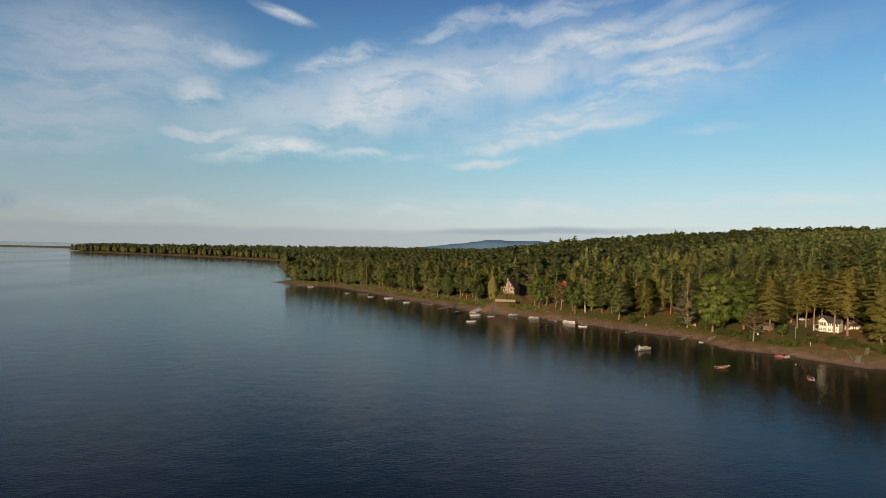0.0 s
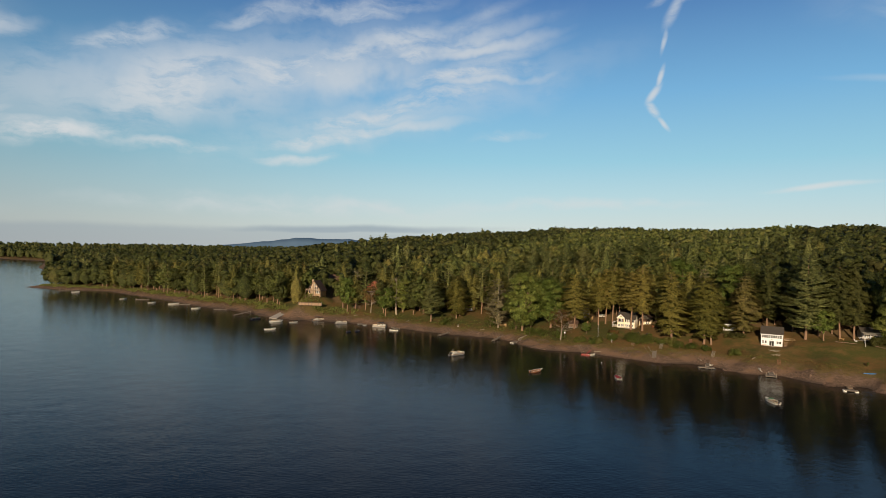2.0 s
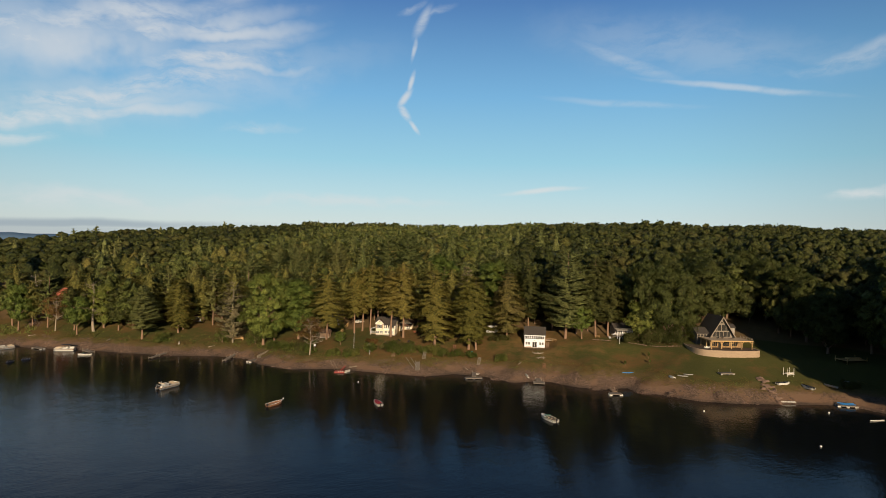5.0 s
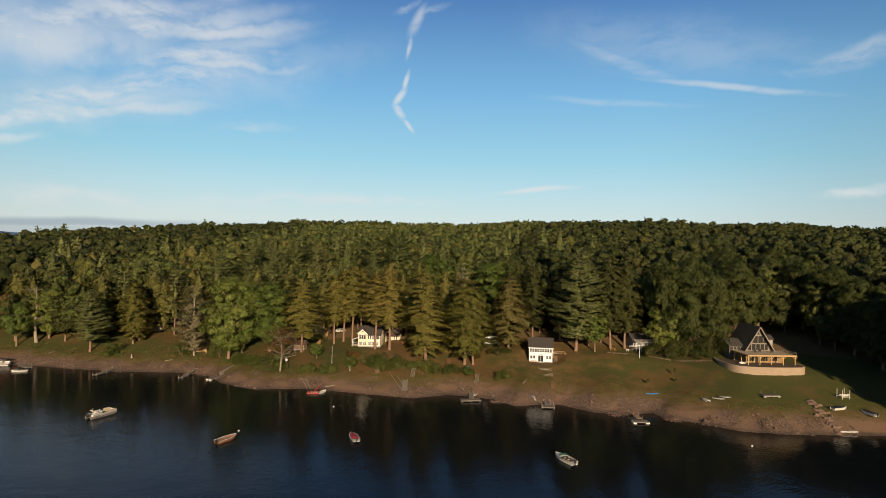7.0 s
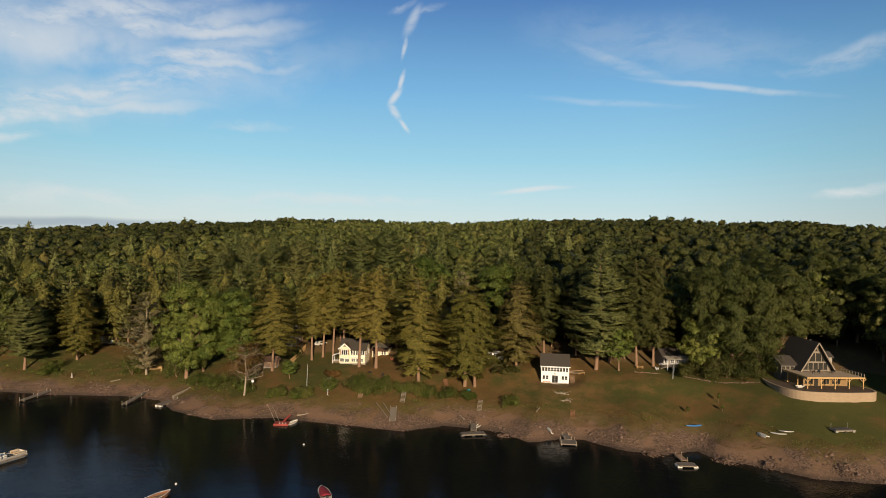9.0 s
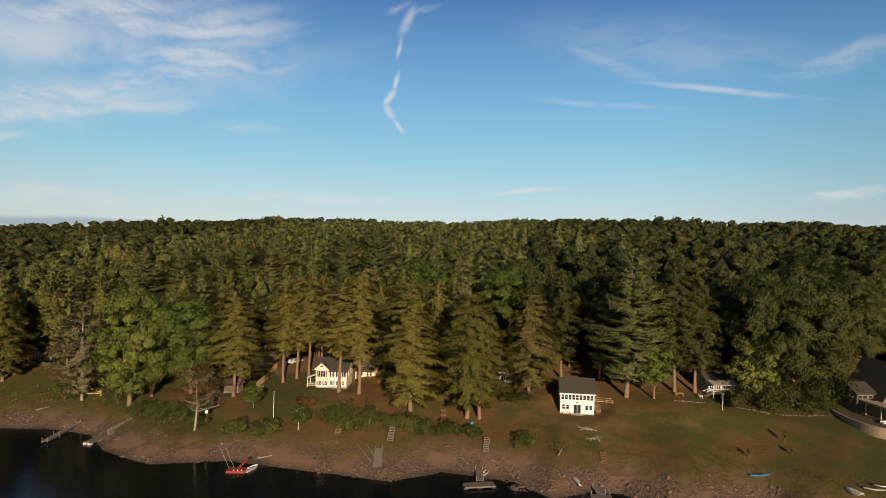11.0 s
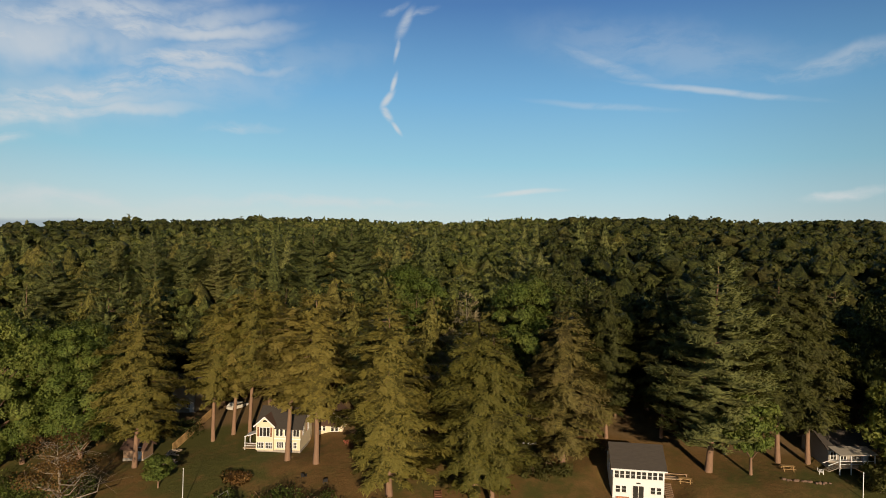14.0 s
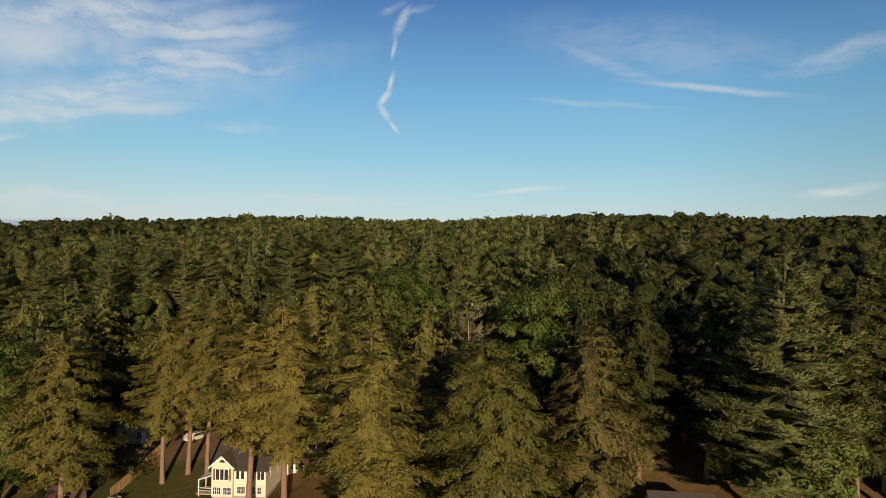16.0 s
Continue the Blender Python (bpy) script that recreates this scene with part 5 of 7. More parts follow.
def yellow_house():
    h = thing("yellow_house", 173.0, 270.4, 8.0, -46, "pale yellow two-storey cottage with brown roof and gabled bay", "house")
    w, d, z1, rise = 7.6, 7.4, 4.3, 2.5
    part("foundation", Kit().box(-0.05, w + 0.05, -0.05, d + 0.05, -1.5, 0.3), CONCRETE, h)
    part("wall", gable_body(0, w, 0, d, 0.3, z1, rise), CREAM, h)
    gable_roof(h, 0, w, 0, d, z1, rise, 0.45)
    bay = part("gabled_bay", gable_body(-0.05, 3.0, -0.55, 3.0, 0.3, 4.75, 1.35, "y"), CREAM, h)
    gable_roof(h, -0.05, 3.0, -0.55, 3.4, 4.75, 1.35, 0.35, 0.14, BROWN_ROOF, "y", "bay_roof")
    for s, x0 in ((1, -0.42), (-1, 3.37)):
        part("bargeboard", Kit().beam((x0, -0.93, 4.42), (1.475, -0.93, 6.12), 0.08, 0.2), TRIM, h)
    part("vent", Kit().prism([(1.475 + 0.38 * math.cos(a), 5.2 + 0.38 * math.sin(a)) for a in np.linspace(0, math.pi, 9)], 1, -0.62, -0.55), GLASS, h, "half-round window in the gable")
    for x in (0.85, 1.475, 2.10):
        window(h, x, -0.56, 2.75, 0.5, 1.5, (1, 1))
    for x in (0.33, 2.62):
        part("shutter", Kit().box(x - 0.15, x + 0.15, -0.62, -0.56, 2.7, 4.3), SHUTTER, h, "brown shutter")
    for x in (3.55, 4.25, 5.1, 5.75, 6.6, 7.15):
        window(h, x, 0, 2.75, 0.44, 1.35, (1, 1))
    for x, y in ((0.45, -0.56), (1.05, -0.56), (1.95, -0.56), (2.55, -0.56), (3.75, 0), (4.35, 0), (5.2, 0), (5.8, 0), (6.7, 0)):
        window(h, x, y, 0.70, 0.50, 0.95, (2, 2))
    part("belt", Kit().box(-0.1, w + 0.08, -0.06, 0.0, 2.15, 2.35), TRIM, h)
    for y in (1.6, 4.6):
        window(h, w, y, 2.7, 0.7, 1.3, (1, 2), "right")
        part("shutter", Kit().box(w, w + 0.05, y - 0.85, y - 0.5, 2.6, 4.1), SHUTTER, h)
    part("chimney", Kit().box(5.0, 5.7, 4.4, 5.0, 5.0, 8.0), REDWOOD, h, "red brick chimney")
    part("porch_roof", Kit().prism([(-2.4, 2.2), (-0.1, 3.0), (-0.1, 3.12), (-2.4, 2.32)], 1, 0.2, 2.8), TRIM, h)
    for y in (0.3, 2.7):
        part("porch_post", Kit().box(-2.35, -2.23, y - 0.06, y + 0.06, -0.3, 2.25), TRIM, h)
    part("porch_deck", Kit().box(-2.6, -0.1, 0.1, 2.9, 0.25, 0.4), DECK, h)
    part("porch_rail", Kit().box(-2.4, -0.1, 0.15, 0.22, 1.15, 1.23).box(-2.4, -0.1, 0.15, 0.22, 0.75, 0.80), TRIM, h)
    a = thing("yellow_outbuilding", 184.0, 269.5, 8.6, -50, "small yellow outbuilding with brown roof behind the hemlock trunks", "house")
    part("wall", gable_body(0, 5.2, 0, 5.0, -1.0, 3.6, 1.7, "y"), CREAM, a)
    gable_roof(a, 0, 5.2, 0, 5.0, 3.6, 1.7, 0.35, mat=BROWN_ROOF, along="y")
    part("porch_roof", Kit().prism([(-1.6, 2.5), (0.0, 3.3), (0.0, 3.42), (-1.6, 2.62)], 0, -0.2, 5.4), BROWN_ROOF, a)
    for x in (0.9, 1.7, 3.3, 4.1):
        window(a, x, 0, 1.2, 0.5, 1.2, (1, 2))


def timber_house():
    """The gabled timber house on its walled terrace."""
    h = thing("timber_house", 243.8, 161.3, 10.8, -38.2, "dark-roofed timber house with glazed gable, deck and lower storey of logs", "house")
    # lower storey and deck
    part("lower_wall", Kit().box(-4.6, 7.0, 3.6, 14, -0.6, 2.75), LOGS, h, "golden log wall under the deck")
    for x in (-3.2, 1.0, 4.0):
        window(h, x, 3.6, 0.5, 2.2, 1.6, (3, 1), frame_mat=LUMBER)
    part("lower_door", Kit().box(-1.7, -0.8, 3.52, 3.6, 0.0, 2.1), GLASS, h)
    part("deck_floor", Kit().box(-6.0, 8.7, 0, 8.2, 2.75, 2.92).box(-6.0, -4.4, 8.2, 12, 2.75, 2.92), DECK, h)
    part("deck_fascia", Kit().box(-6.05, 8.75, -0.08, 0.0, 2.55, 2.95).box(-6.13, -6.0, -0.08, 12, 2.55, 2.95), LUMBER, h)
    for x in (-5.8, -2.3, 1.2, 4.8, 8.4):
        post = part("deck_post", Kit().box(x - 0.11, x + 0.11, 0.1, 0.32, -0.1, 2.6), LUMBER, h)
        part("brace", Kit().beam((x - 0.8, 0.2, 2.55), (x, 0.2, 1.75), 0.12).beam((x + 0.8, 0.2, 2.55), (x, 0.2, 1.75), 0.12), LUMBER, post)
    for y in (4, 8, 11.6):
        part("deck_post", Kit().box(-5.9, -5.68, y - 0.11, y + 0.11, -0.1, 2.6), LUMBER, h)
    for y in np.linspace(0.1, 8.1, 9):
        part("rail_post", Kit().box(8.55, 8.65, y - 0.05, y + 0.05, 2.92, 3.7), OLDWOOD, h)
    part("rail", Kit().box(8.56, 8.64, 0, 8.2, 3.66, 3.74).box(8.58, 8.62, 0, 8.2, 3.3, 3.34), OLDWOOD, h)
    # the gable
    cx, half, base, top, y0, y1 = 1.6, 4.5, 2.92, 10.2, 7.6, 18.0
    slope = (top - base) / half
    part("gable_wall", Kit().prism([(cx - half, base), (cx + half, base), (cx, top)], 1, y0 + 0.4, y0 + 0.55), GABLE, h, "weathered grey gable wall")
    part("rear_wall", Kit().prism([(cx - half, base), (cx + half, base), (cx, top)], 1, y1 - 0.3, y1 - 0.1), GREYWOOD, h)
    for s in (-1, 1):
        out = [(cx + s * (half + 0.55), base - 0.75), (cx, top), (cx, top + 0.3), (cx + s * (half + 0.85), base - 0.75)]
        part("roof", Kit().prism(out, 1, y0 - 0.9, y1 + 0.4), ROOF, h)
        part("bargeboard", Kit().beam((cx + s * (half + 0.6), y0 - 0.93, base - 0.75), (cx, y0 - 0.93, top + 0.05), 0.08, 0.3), GABLE, h)
    for x, w in ((-2.55, 1.15), (-1.2, 1.15), (0.15, 1.15), (1.5, 1.15), (2.75, 1.0)):
        window(h, cx + x - 0.1, y0 + 0.4, base + 0.25, w, 1.75, (1, 1), frame_mat=GABLE)
    for x in (-0.82, 0.82):
        window(h, cx + x, y0 + 0.4, base + 2.4, 1.45, 2.1, (1, 1), frame_mat=GABLE)
    for s in (-1, 1):
        k = Kit().prism([(cx + s * 1.75, base + 2.4), (cx + s * 2.95, base + 2.4), (cx + s * 1.75, base + 4.2)], 1, y0 + 0.33, y0 + 0.42)
        part("side_pane", k, GLASS, h, "slanted dark pane")
    part("top_pane", Kit().prism([(cx - 0.55, base + 5.0), (cx + 0.55, base + 5.0), (cx, base + 5.8)], 1, y0 + 0.33, y0 + 0.42), GLASS, h)
    part("dormer", gable_body(cx + 2.0, cx + 5.6, 9.5, 13, base + 1.0, base + 3.4, 1.0), GREYWOOD, h)
    gable_roof(h, cx + 2.0, cx + 5.6, 9.5, 13, base + 3.4, 1.0, 0.3)
    part("flue", Kit().rod((cx + 2.4, 13.5, base + 4), (cx + 2.4, 13.5, base + 7.2), 0.16), ALU, h)
    # the side wing
    part("wing", gable_body(-6.6, -2.6, 9.5, 16, -0.6, 4.2, 1.6), DARKWOOD, h, "grey side wing")
    gable_roof(h, -6.6, -2.6, 9.5, 16, 4.2, 1.6, 0.4)
    part("wing_trim", Kit().box(-6.7, -2.8, 9.3, 9.42, 3.95, 4.15), DARKWOOD, h)
    for x in (-5.9, -4.8, -3.6):
        window(h, x, 9.5, 2.4, 0.9, 1.3, (1, 2), frame_mat=GABLE)
    part("rear_wing", gable_body(-9, -4.5, 17, 23, -0.4, 5.0, 2.2, "y"), DARKWOOD, h)
    gable_roof(h, -9, -4.5, 17, 23, 5.0, 2.2, 0.45, along="y")
    # loose things on the terrace and deck
    for x, y, z in ((-1.5, 4.6, 13.72), (0.2, 4.8, 13.72), (4.0, 4.7, 13.72)):
        m = h.matrix_basis @ Vector((x, y, 0))
        chair(m.x, m.y, z, rng.uniform(0, 360), "dark deck chair behind the rail", BLACK)
    m = h.matrix_basis @ Vector((-6.6, 1.6, 0))
    t = thing("patio_boat", m.x, m.y, 10.86, -30, "small white upturned tub on the terrace", "boat")
    part("hull", hull(2.2, 1.0, 0.5).bm, GEL, t)
    # terrace and its wall
    curve = [(-9.8, 11.5), (-10.8, 6), (-10.6, 1.5), (-9.2, -1.6), (-6, -3.2), (-1, -3.9), (4, -3.9), (8.2, -3.5), (10.0, -2.4), (10.6, -0.4), (10.6, 3)]
    fine_curve = []
    for k in range(len(curve) - 1):
        q = [Vector(curve[max(0, min(len(curve) - 1, k + j))]) for j in (-1, 0, 1, 2)]
        for s in range(4):
            u = s / 4
            fine_curve.append(0.5 * ((2 * q[1]) + (q[2] - q[0]) * u + (2 * q[0] - 5 * q[1] + 4 * q[2] - q[3]) * u * u + (3 * q[1] - q[0] - 3 * q[2] + q[3]) * u ** 3))
    fine_curve.append(Vector(curve[-1]))
    t = thing("retaining_wall", 243.4, 161.6, 10.8, -38.2, "curved pale stone retaining wall round the house terrace", "wall")
    rows = []
    for k, c in enumerate(fine_curve):
        tan = (fine_curve[min(k + 1, len(fine_curve) - 1)] - fine_curve[max(k - 1, 0)]).normalized()
        n = Vector((tan.y, -tan.x)) * -0.22
        a, b = c - n, c + n
        rows.append([(a.x, a.y, -3.4), (a.x, a.y, 0.12), (b.x, b.y, 0.12), (b.x, b.y, -3.4)])
    part("wall_face", Kit().loft(rows), BLOCK, t)
    part("terrace", Kit().prism([(c.x * 0.985, c.y) for c in fine_curve], 2, -0.3, 0.0), SOIL, t, "bare brown terrace floor")


def chair(x, y, z, turn, label, mat, group=""):
    c = thing("garden_chair", x, y, z, turn, label, "chair", group)
    part("seat", Kit().box(-0.3, 0.3, -0.3, 0.3, 0.36, 0.42), mat, c)
    part("backrest", Kit().box(-0.3, 0.3, 0.26, 0.32, 0.42, 1.0, pose(0, 0.05, 0, -12)), mat, c)
    for s in (-1, 1):
        part("leg", Kit().box(s * 0.28 - 0.03, s * 0.28 + 0.03, -0.28, -0.22, 0, 0.62), mat, c)
        part("leg", Kit().box(s * 0.28 - 0.03, s * 0.28 + 0.03, 0.22, 0.28, 0, 0.40), mat, c)
        part("armrest", Kit().box(s * 0.3 - 0.05, s * 0.3 + 0.05, -0.3, 0.3, 0.6, 0.64), mat, c)
    return c


def simple_house(name, x, y, z, turn, w, d, z1, rise, wall, roof, label, along="x", wins=3, low=-1.5):
    h = thing(name, x, y, z, turn, label, "house")
    part("foundation", Kit().box(-w / 2 - 0.05, w / 2 + 0.05, -0.05, d + 0.05, low, 0.25), CONCRETE, h)
    part("wall", gable_body(-w / 2, w / 2, 0, d, 0.25, z1, rise, along), wall, h)
    gable_roof(h, -w / 2, w / 2, 0, d, z1, rise, 0.45, mat=roof, along=along)
    for k in range(wins):
        window(h, -w / 2 + w * (k + 0.5) / wins, 0, 1.0, min(0.9, w / wins * 0.6), 1.2, (2, 2))
    part("door", Kit().box(w / 2 - 1.2, w / 2 - 0.3, -0.05, 0.03, 0.25, 2.25), TRIM, h)
    return h


def chalet():
    h = thing("chalet", 48.8, 398.2, 13.6, -28, "tan timber chalet with tall glazed gable and stone chimney on terraces", "house")
    part("lower_storey", Kit().box(-3.9, 3.9, 0, 9, -2.5, 2.4), CHALET, h)
    part("gable", Kit().prism([(-3.6, 2.4), (3.6, 2.4), (0, 7.4)], 1, 0, 8.6), CHALET, h)
    for s in (-1, 1):
        part("roof", Kit().prism([(s * 4.5, 1.5), (0, 7.5), (0, 7.85), (s * 4.85, 1.5)], 1, -0.9, 9.4), BROWN_ROOF, h)
    part("chimney", Kit().box(-1.2, -0.2, -0.5, 0.6, -2, 8.6), BLOCK, h, "pale stone chimney")
    for x in (-2.4, 0.6, 1.9):
        window(h, x, 0, 2.7, 0.9, 1.4, (1, 1))
    window(h, 0.5, 0, 4.7, 0.8, 1.0, (1, 1))
    for x in (-2.9, 1.0, 2.2, 3.2):
        window(h, x, 0, 0.3, 0.8, 1.5, (1, 1))
    part("balcony", Kit().box(-4.6, 4.6, -2.2, 0, 2.2, 2.4), DECK, h)
    part("balcony_rail", Kit().box(-4.6, 4.6, -2.2, -2.1, 3.2, 3.3).box(-4.6, 4.6, -2.2, -2.12, 2.7, 2.76), WOOD, h)
    for x in (-4.4, -1.5, 1.5, 4.4):
        part("balcony_post", Kit().box(x - 0.1, x + 0.1, -2.2, -2.0, -2.5, 3.3), WOOD, h)
    w = thing("terrace_wall", 45.2, 388.2, 9.4, -17, "long low tan timber terrace wall below the chalet", "wall")
    part("wall", Kit().box(-6.5, 7, 0, 0.5, -1.8, -0.2), WOOD, w)
    for x in np.linspace(-6.4, 6.9, 8):
        part("post", Kit().box(x - 0.1, x + 0.1, -0.12, 0.1, -1.8, 0.3), DARKWOOD, w)
    s = thing("boat_slip", 30.0, 398.0, ground(30, 398) + 0.15, -35, "sloping concrete boat slip on the beach", "ramp", tilt=10)
    part("slab", Kit().box(-2.5, 2.5, -9, 8, -0.3, 0.12), CONCRETE, s)


def hull(L, W, H, deck=0.0, flare=0.75, n=11):
    """An open boat's hull, bow towards +x, keel at z = 0."""
    k = Kit()
    rows = []
    for j in range(n):
        f = j / (n - 1)
        x = -L / 2 + L * f
        b = W / 2 * (1 - max(0, (f - 0.45) / 0.55) ** 2.2) * (0.86 + 0.14 * min(f / 0.3, 1))
        b = max(b, 0.03)
        sheer = H * (0.9 + 0.32 * max(0, f - 0.3) ** 1.5)
        keel = 0.55 * H * max(0, (f - 0.7) / 0.3) ** 2
        t = min(0.05, b * 0.4)
        floor = max(H * 0.35, keel + 0.05) if deck == 0 else sheer - 0.06
        rows.append([(x, 0, keel), (x, b * flare, keel + 0.10 * H), (x, b, sheer), (x, b - t, sheer), (x, (b - t) * 0.9, floor), (x, 0, floor),
                     (x, -(b - t) * 0.9, floor), (x, -(b - t), sheer), (x, -b, sheer), (x, -b * flare, keel + 0.10 * H), (x, 0, keel)])
    return close_ends(k.loft(rows, cap=False), rows)


def close_ends(k, rows):
    for row in (rows[0], rows[-1]):
        k.bm.faces.new([k.bm.verts.new(q) for q in row[:-1]])
    bmesh.ops.remove_doubles(k.bm, verts=k.bm.verts, dist=0.001)
    return k


white_cottage()
yellow_house()
timber_house()
chalet()
h = simple_house("grey_cottage", 236.4, 197.4, ground(236.4, 197.4) + 0.3, -37, 7.0, 6.0, 2.9, 1.8, GREYWOOD, ROOF, "small grey cottage behind a young tree, with white porch", "x", 4)
part("porch_deck", Kit().box(-3.4, 2.6, -2.4, -0.06, 0.45, 0.6), DECK, h)
for x in (-3.3, -1.4, 0.6, 2.5):
    part("porch_post", Kit().box(x - 0.07, x + 0.07, -2.35, -2.21, -1.0, 2.5), TRIM, h)
part("porch_rail", Kit().box(-3.3, 2.5, -2.32, -2.25, 1.45, 1.53).box(-3.3, 2.5, -2.32, -2.25, 1.0, 1.06), TRIM, h, "white porch rail")
part("porch_roof", Kit().prism([(-2.7, 2.45), (-0.06, 3.0), (-0.06, 3.12), (-2.7, 2.57)], 0, -3.6, 2.8), GREYWOOD, h)
for k in range(4):
    part("porch_step", Kit().box(-5.2 + k * 0.45, -4.75 + k * 0.45, -2.3, -1.1, k * 0.15 - 0.05, k * 0.15 + 0.02), OLDWOOD, h)
part("stair_rail", Kit().beam((-5.2, -2.3, 0.9), (-3.4, -2.3, 1.5), 0.08).beam((-5.2, -1.1, 0.9), (-3.4, -1.1, 1.5), 0.08), TRIM, h, "white sloping handrail")
simple_house("small_cottage", 207.4, 239.0, 9.8, -52, 4.6, 4.5, 3.4, 1.5, WHITE, ROOF, "small white-trimmed cottage among the hemlocks", "x", 3)
simple_house("shed", 303.0, 205.0, 23.2, -40, 5.0, 4.0, 2.8, 1.3, WHITE, ROOF, "pale shed in the shade at the clearing's end", "x", 1)
simple_house("grey_house", 170.5, 300.0, ground(170.5, 300), -50, 6.0, 6.5, 5.4, 1.9, GREYWOOD, ROOF, "grey two-storey house behind the fence", "x", 2)
simple_house("hillside_house", 65.0, 422.0, 16.4, -25, 12.0, 9.0, 4.2, 3.0, CHALET, BROWN_ROOF, "large tan house on the slope among trees", "x", 4, -3)
simple_house("red_house", 87.5, 409.0, 13.8, -35, 10.0, 8.0, 4.0, 3.2, REDWOOD, BROWN_ROOF, "rust-red gabled house on the slope", "y", 3, -3)
simple_house("brown_shed", 156.4, 282.6, ground(156.4, 282.6) + 0.1, -48, 3.6, 3.0, 2.0, 1.1, WOOD, BROWN_ROOF, "small brown shed with a brown roof behind a hemlock", "x", 0)
simple_house("beach_hut", 103.0, 371.0, 8.2, -40, 3.2, 2.6, 2.2, 0.9, ORANGE, BROWN_ROOF, "small orange hut under the trees", "x", 1)
simple_house("lake_cottage", -29.0, 533.0, 6.5, -20, 9.0, 7.0, 3.2, 2.2, WHITE, ROOF, "white lakeside cottage behind bare trunks", "x", 5, -2)
simple_house("brown_cottage", 127.0, 345.0, ground(127, 345), -45, 6.0, 5.0, 2.8, 1.6, CHALET, BROWN_ROOF, "small brown cottage hidden under the pines", "x", 2)

# ---- boats and docks ----
def speedboat(x, y, turn, L, label, cover=None, hull_mat=None, stripe=None, shield=True, group="", z=-0.22):
    b = thing("motorboat", x, y, z, turn, label, "boat", group)
    W, H = L * 0.38, L * 0.13 + 0.15
    part("hull", hull(L, W, H), hull_mat or GEL, b, smooth=False)
    part("rub_rail", Kit().loft([[(-L / 2 + L * f, s * max(W / 2 * (1 - max(0, (f - 0.45) / 0.55) ** 2.2), 0.03) + s * 0.02, H * (0.9 + 0.32 * max(0, f - 0.3) ** 1.5) + dz) for dz in (-0.09, -0.02)] for s in (1,) for f in np.linspace(0, 1, 9)], cap=False), stripe or NAVY, b)
    part("foredeck", Kit().prism([(0.06 * L, -W * 0.44), (0.28 * L, -W * 0.34), (0.45 * L, -W * 0.06), (0.45 * L, W * 0.06), (0.28 * L, W * 0.34), (0.06 * L, W * 0.44)], 2, H * 0.92, H * 1.0), hull_mat or GEL, b)
    part("cockpit", Kit().box(-0.44 * L, 0.08 * L, -W * 0.38, W * 0.38, H * 0.93, H * 0.955), BLACK, b, "flat black panel across the cockpit")
    if cover:
        rows = []
        for f in np.linspace(-0.40, 0.36, 8):
            bw = W / 2 * (1 - max(0, (f + 0.5 - 0.45) / 0.55) ** 2.2) * 0.84
            rows.append([(f * L, -bw, H * 0.98), (f * L, -bw * 0.5, H * 1.18), (f * L, 0, H * 1.32), (f * L, bw * 0.5, H * 1.18), (f * L, bw, H * 0.98)])
        part("cover", Kit().loft(rows), cover, b, "fitted canvas cover", True)
    else:
        for sx in (-0.08, -0.26):
            for sy in (-1, 1):
                part("seat", Kit().box(sx * L - 0.25, sx * L + 0.25, sy * W * 0.22 - 0.25, sy * W * 0.22 + 0.25, H * 0.4, H * 0.75).box(sx * L - 0.3, sx * L - 0.2, sy * W * 0.22 - 0.25, sy * W * 0.22 + 0.25, H * 0.7, H * 1.1), TAN, b)
        if shield:
            part("windshield", Kit().loft([[(0.10 * L, -W * 0.40, H), (0.04 * L, -W * 0.36, H + 0.45)], [(0.16 * L, 0, H), (0.09 * L, 0, H + 0.5)], [(0.10 * L, W * 0.40, H), (0.04 * L, W * 0.36, H + 0.45)]], cap=False), GREEN, b, "dark green tinted windshield")
    m = part("outboard", Kit().box(-L / 2 - 0.42, -L / 2 - 0.05, -0.18, 0.18, H * 0.75, H * 1.35, bevel=0.05).box(-L / 2 - 0.32, -L / 2 - 0.16, -0.07, 0.07, 0.05, H * 0.8), BLACK, b, "black outboard motor")
    return b


def rowboat(x, y, z, turn, L, label, mat, tilt=0.0, roll=0.0, seats=True, name="rowing_boat", inside=None):
    b = thing(name, x, y, z, turn, label, "boat", "", tilt, roll)
    part("hull", hull(L, L * 0.36, L * 0.12 + 0.1), mat, b)
    if seats:
        for f in (-0.3, 0.0, 0.22):
            part("thwart", Kit().box(f * L - 0.13, f * L + 0.13, -L * 0.16, L * 0.16, L * 0.09, L * 0.09 + 0.04), inside or WOOD, b)
    return b


def kayak(x, y, z, turn, L, label, mat, roll=0.0):
    b = thing("kayak", x, y, z, turn, label, "kayak", "", 0, roll)
    rows = []
    for f in np.linspace(-1, 1, 11):
        w = max(0.36 * (1 - f * f) ** 0.7, 0.02)
        rows.append([(f * L / 2, w * math.cos(a), 0.2 + 0.08 * f * f + 0.2 * (1 - 0.5 * f * f) * math.sin(a)) for a in np.linspace(0, 2 * math.pi, 9)])
    part("hull", Kit().loft(rows, cap=False), mat, b, smooth=True)
    part("cockpit", Kit().box(-0.45, 0.45, -0.22, 0.22, 0.36, 0.43, bevel=0.03), BLACK, b)
    return b


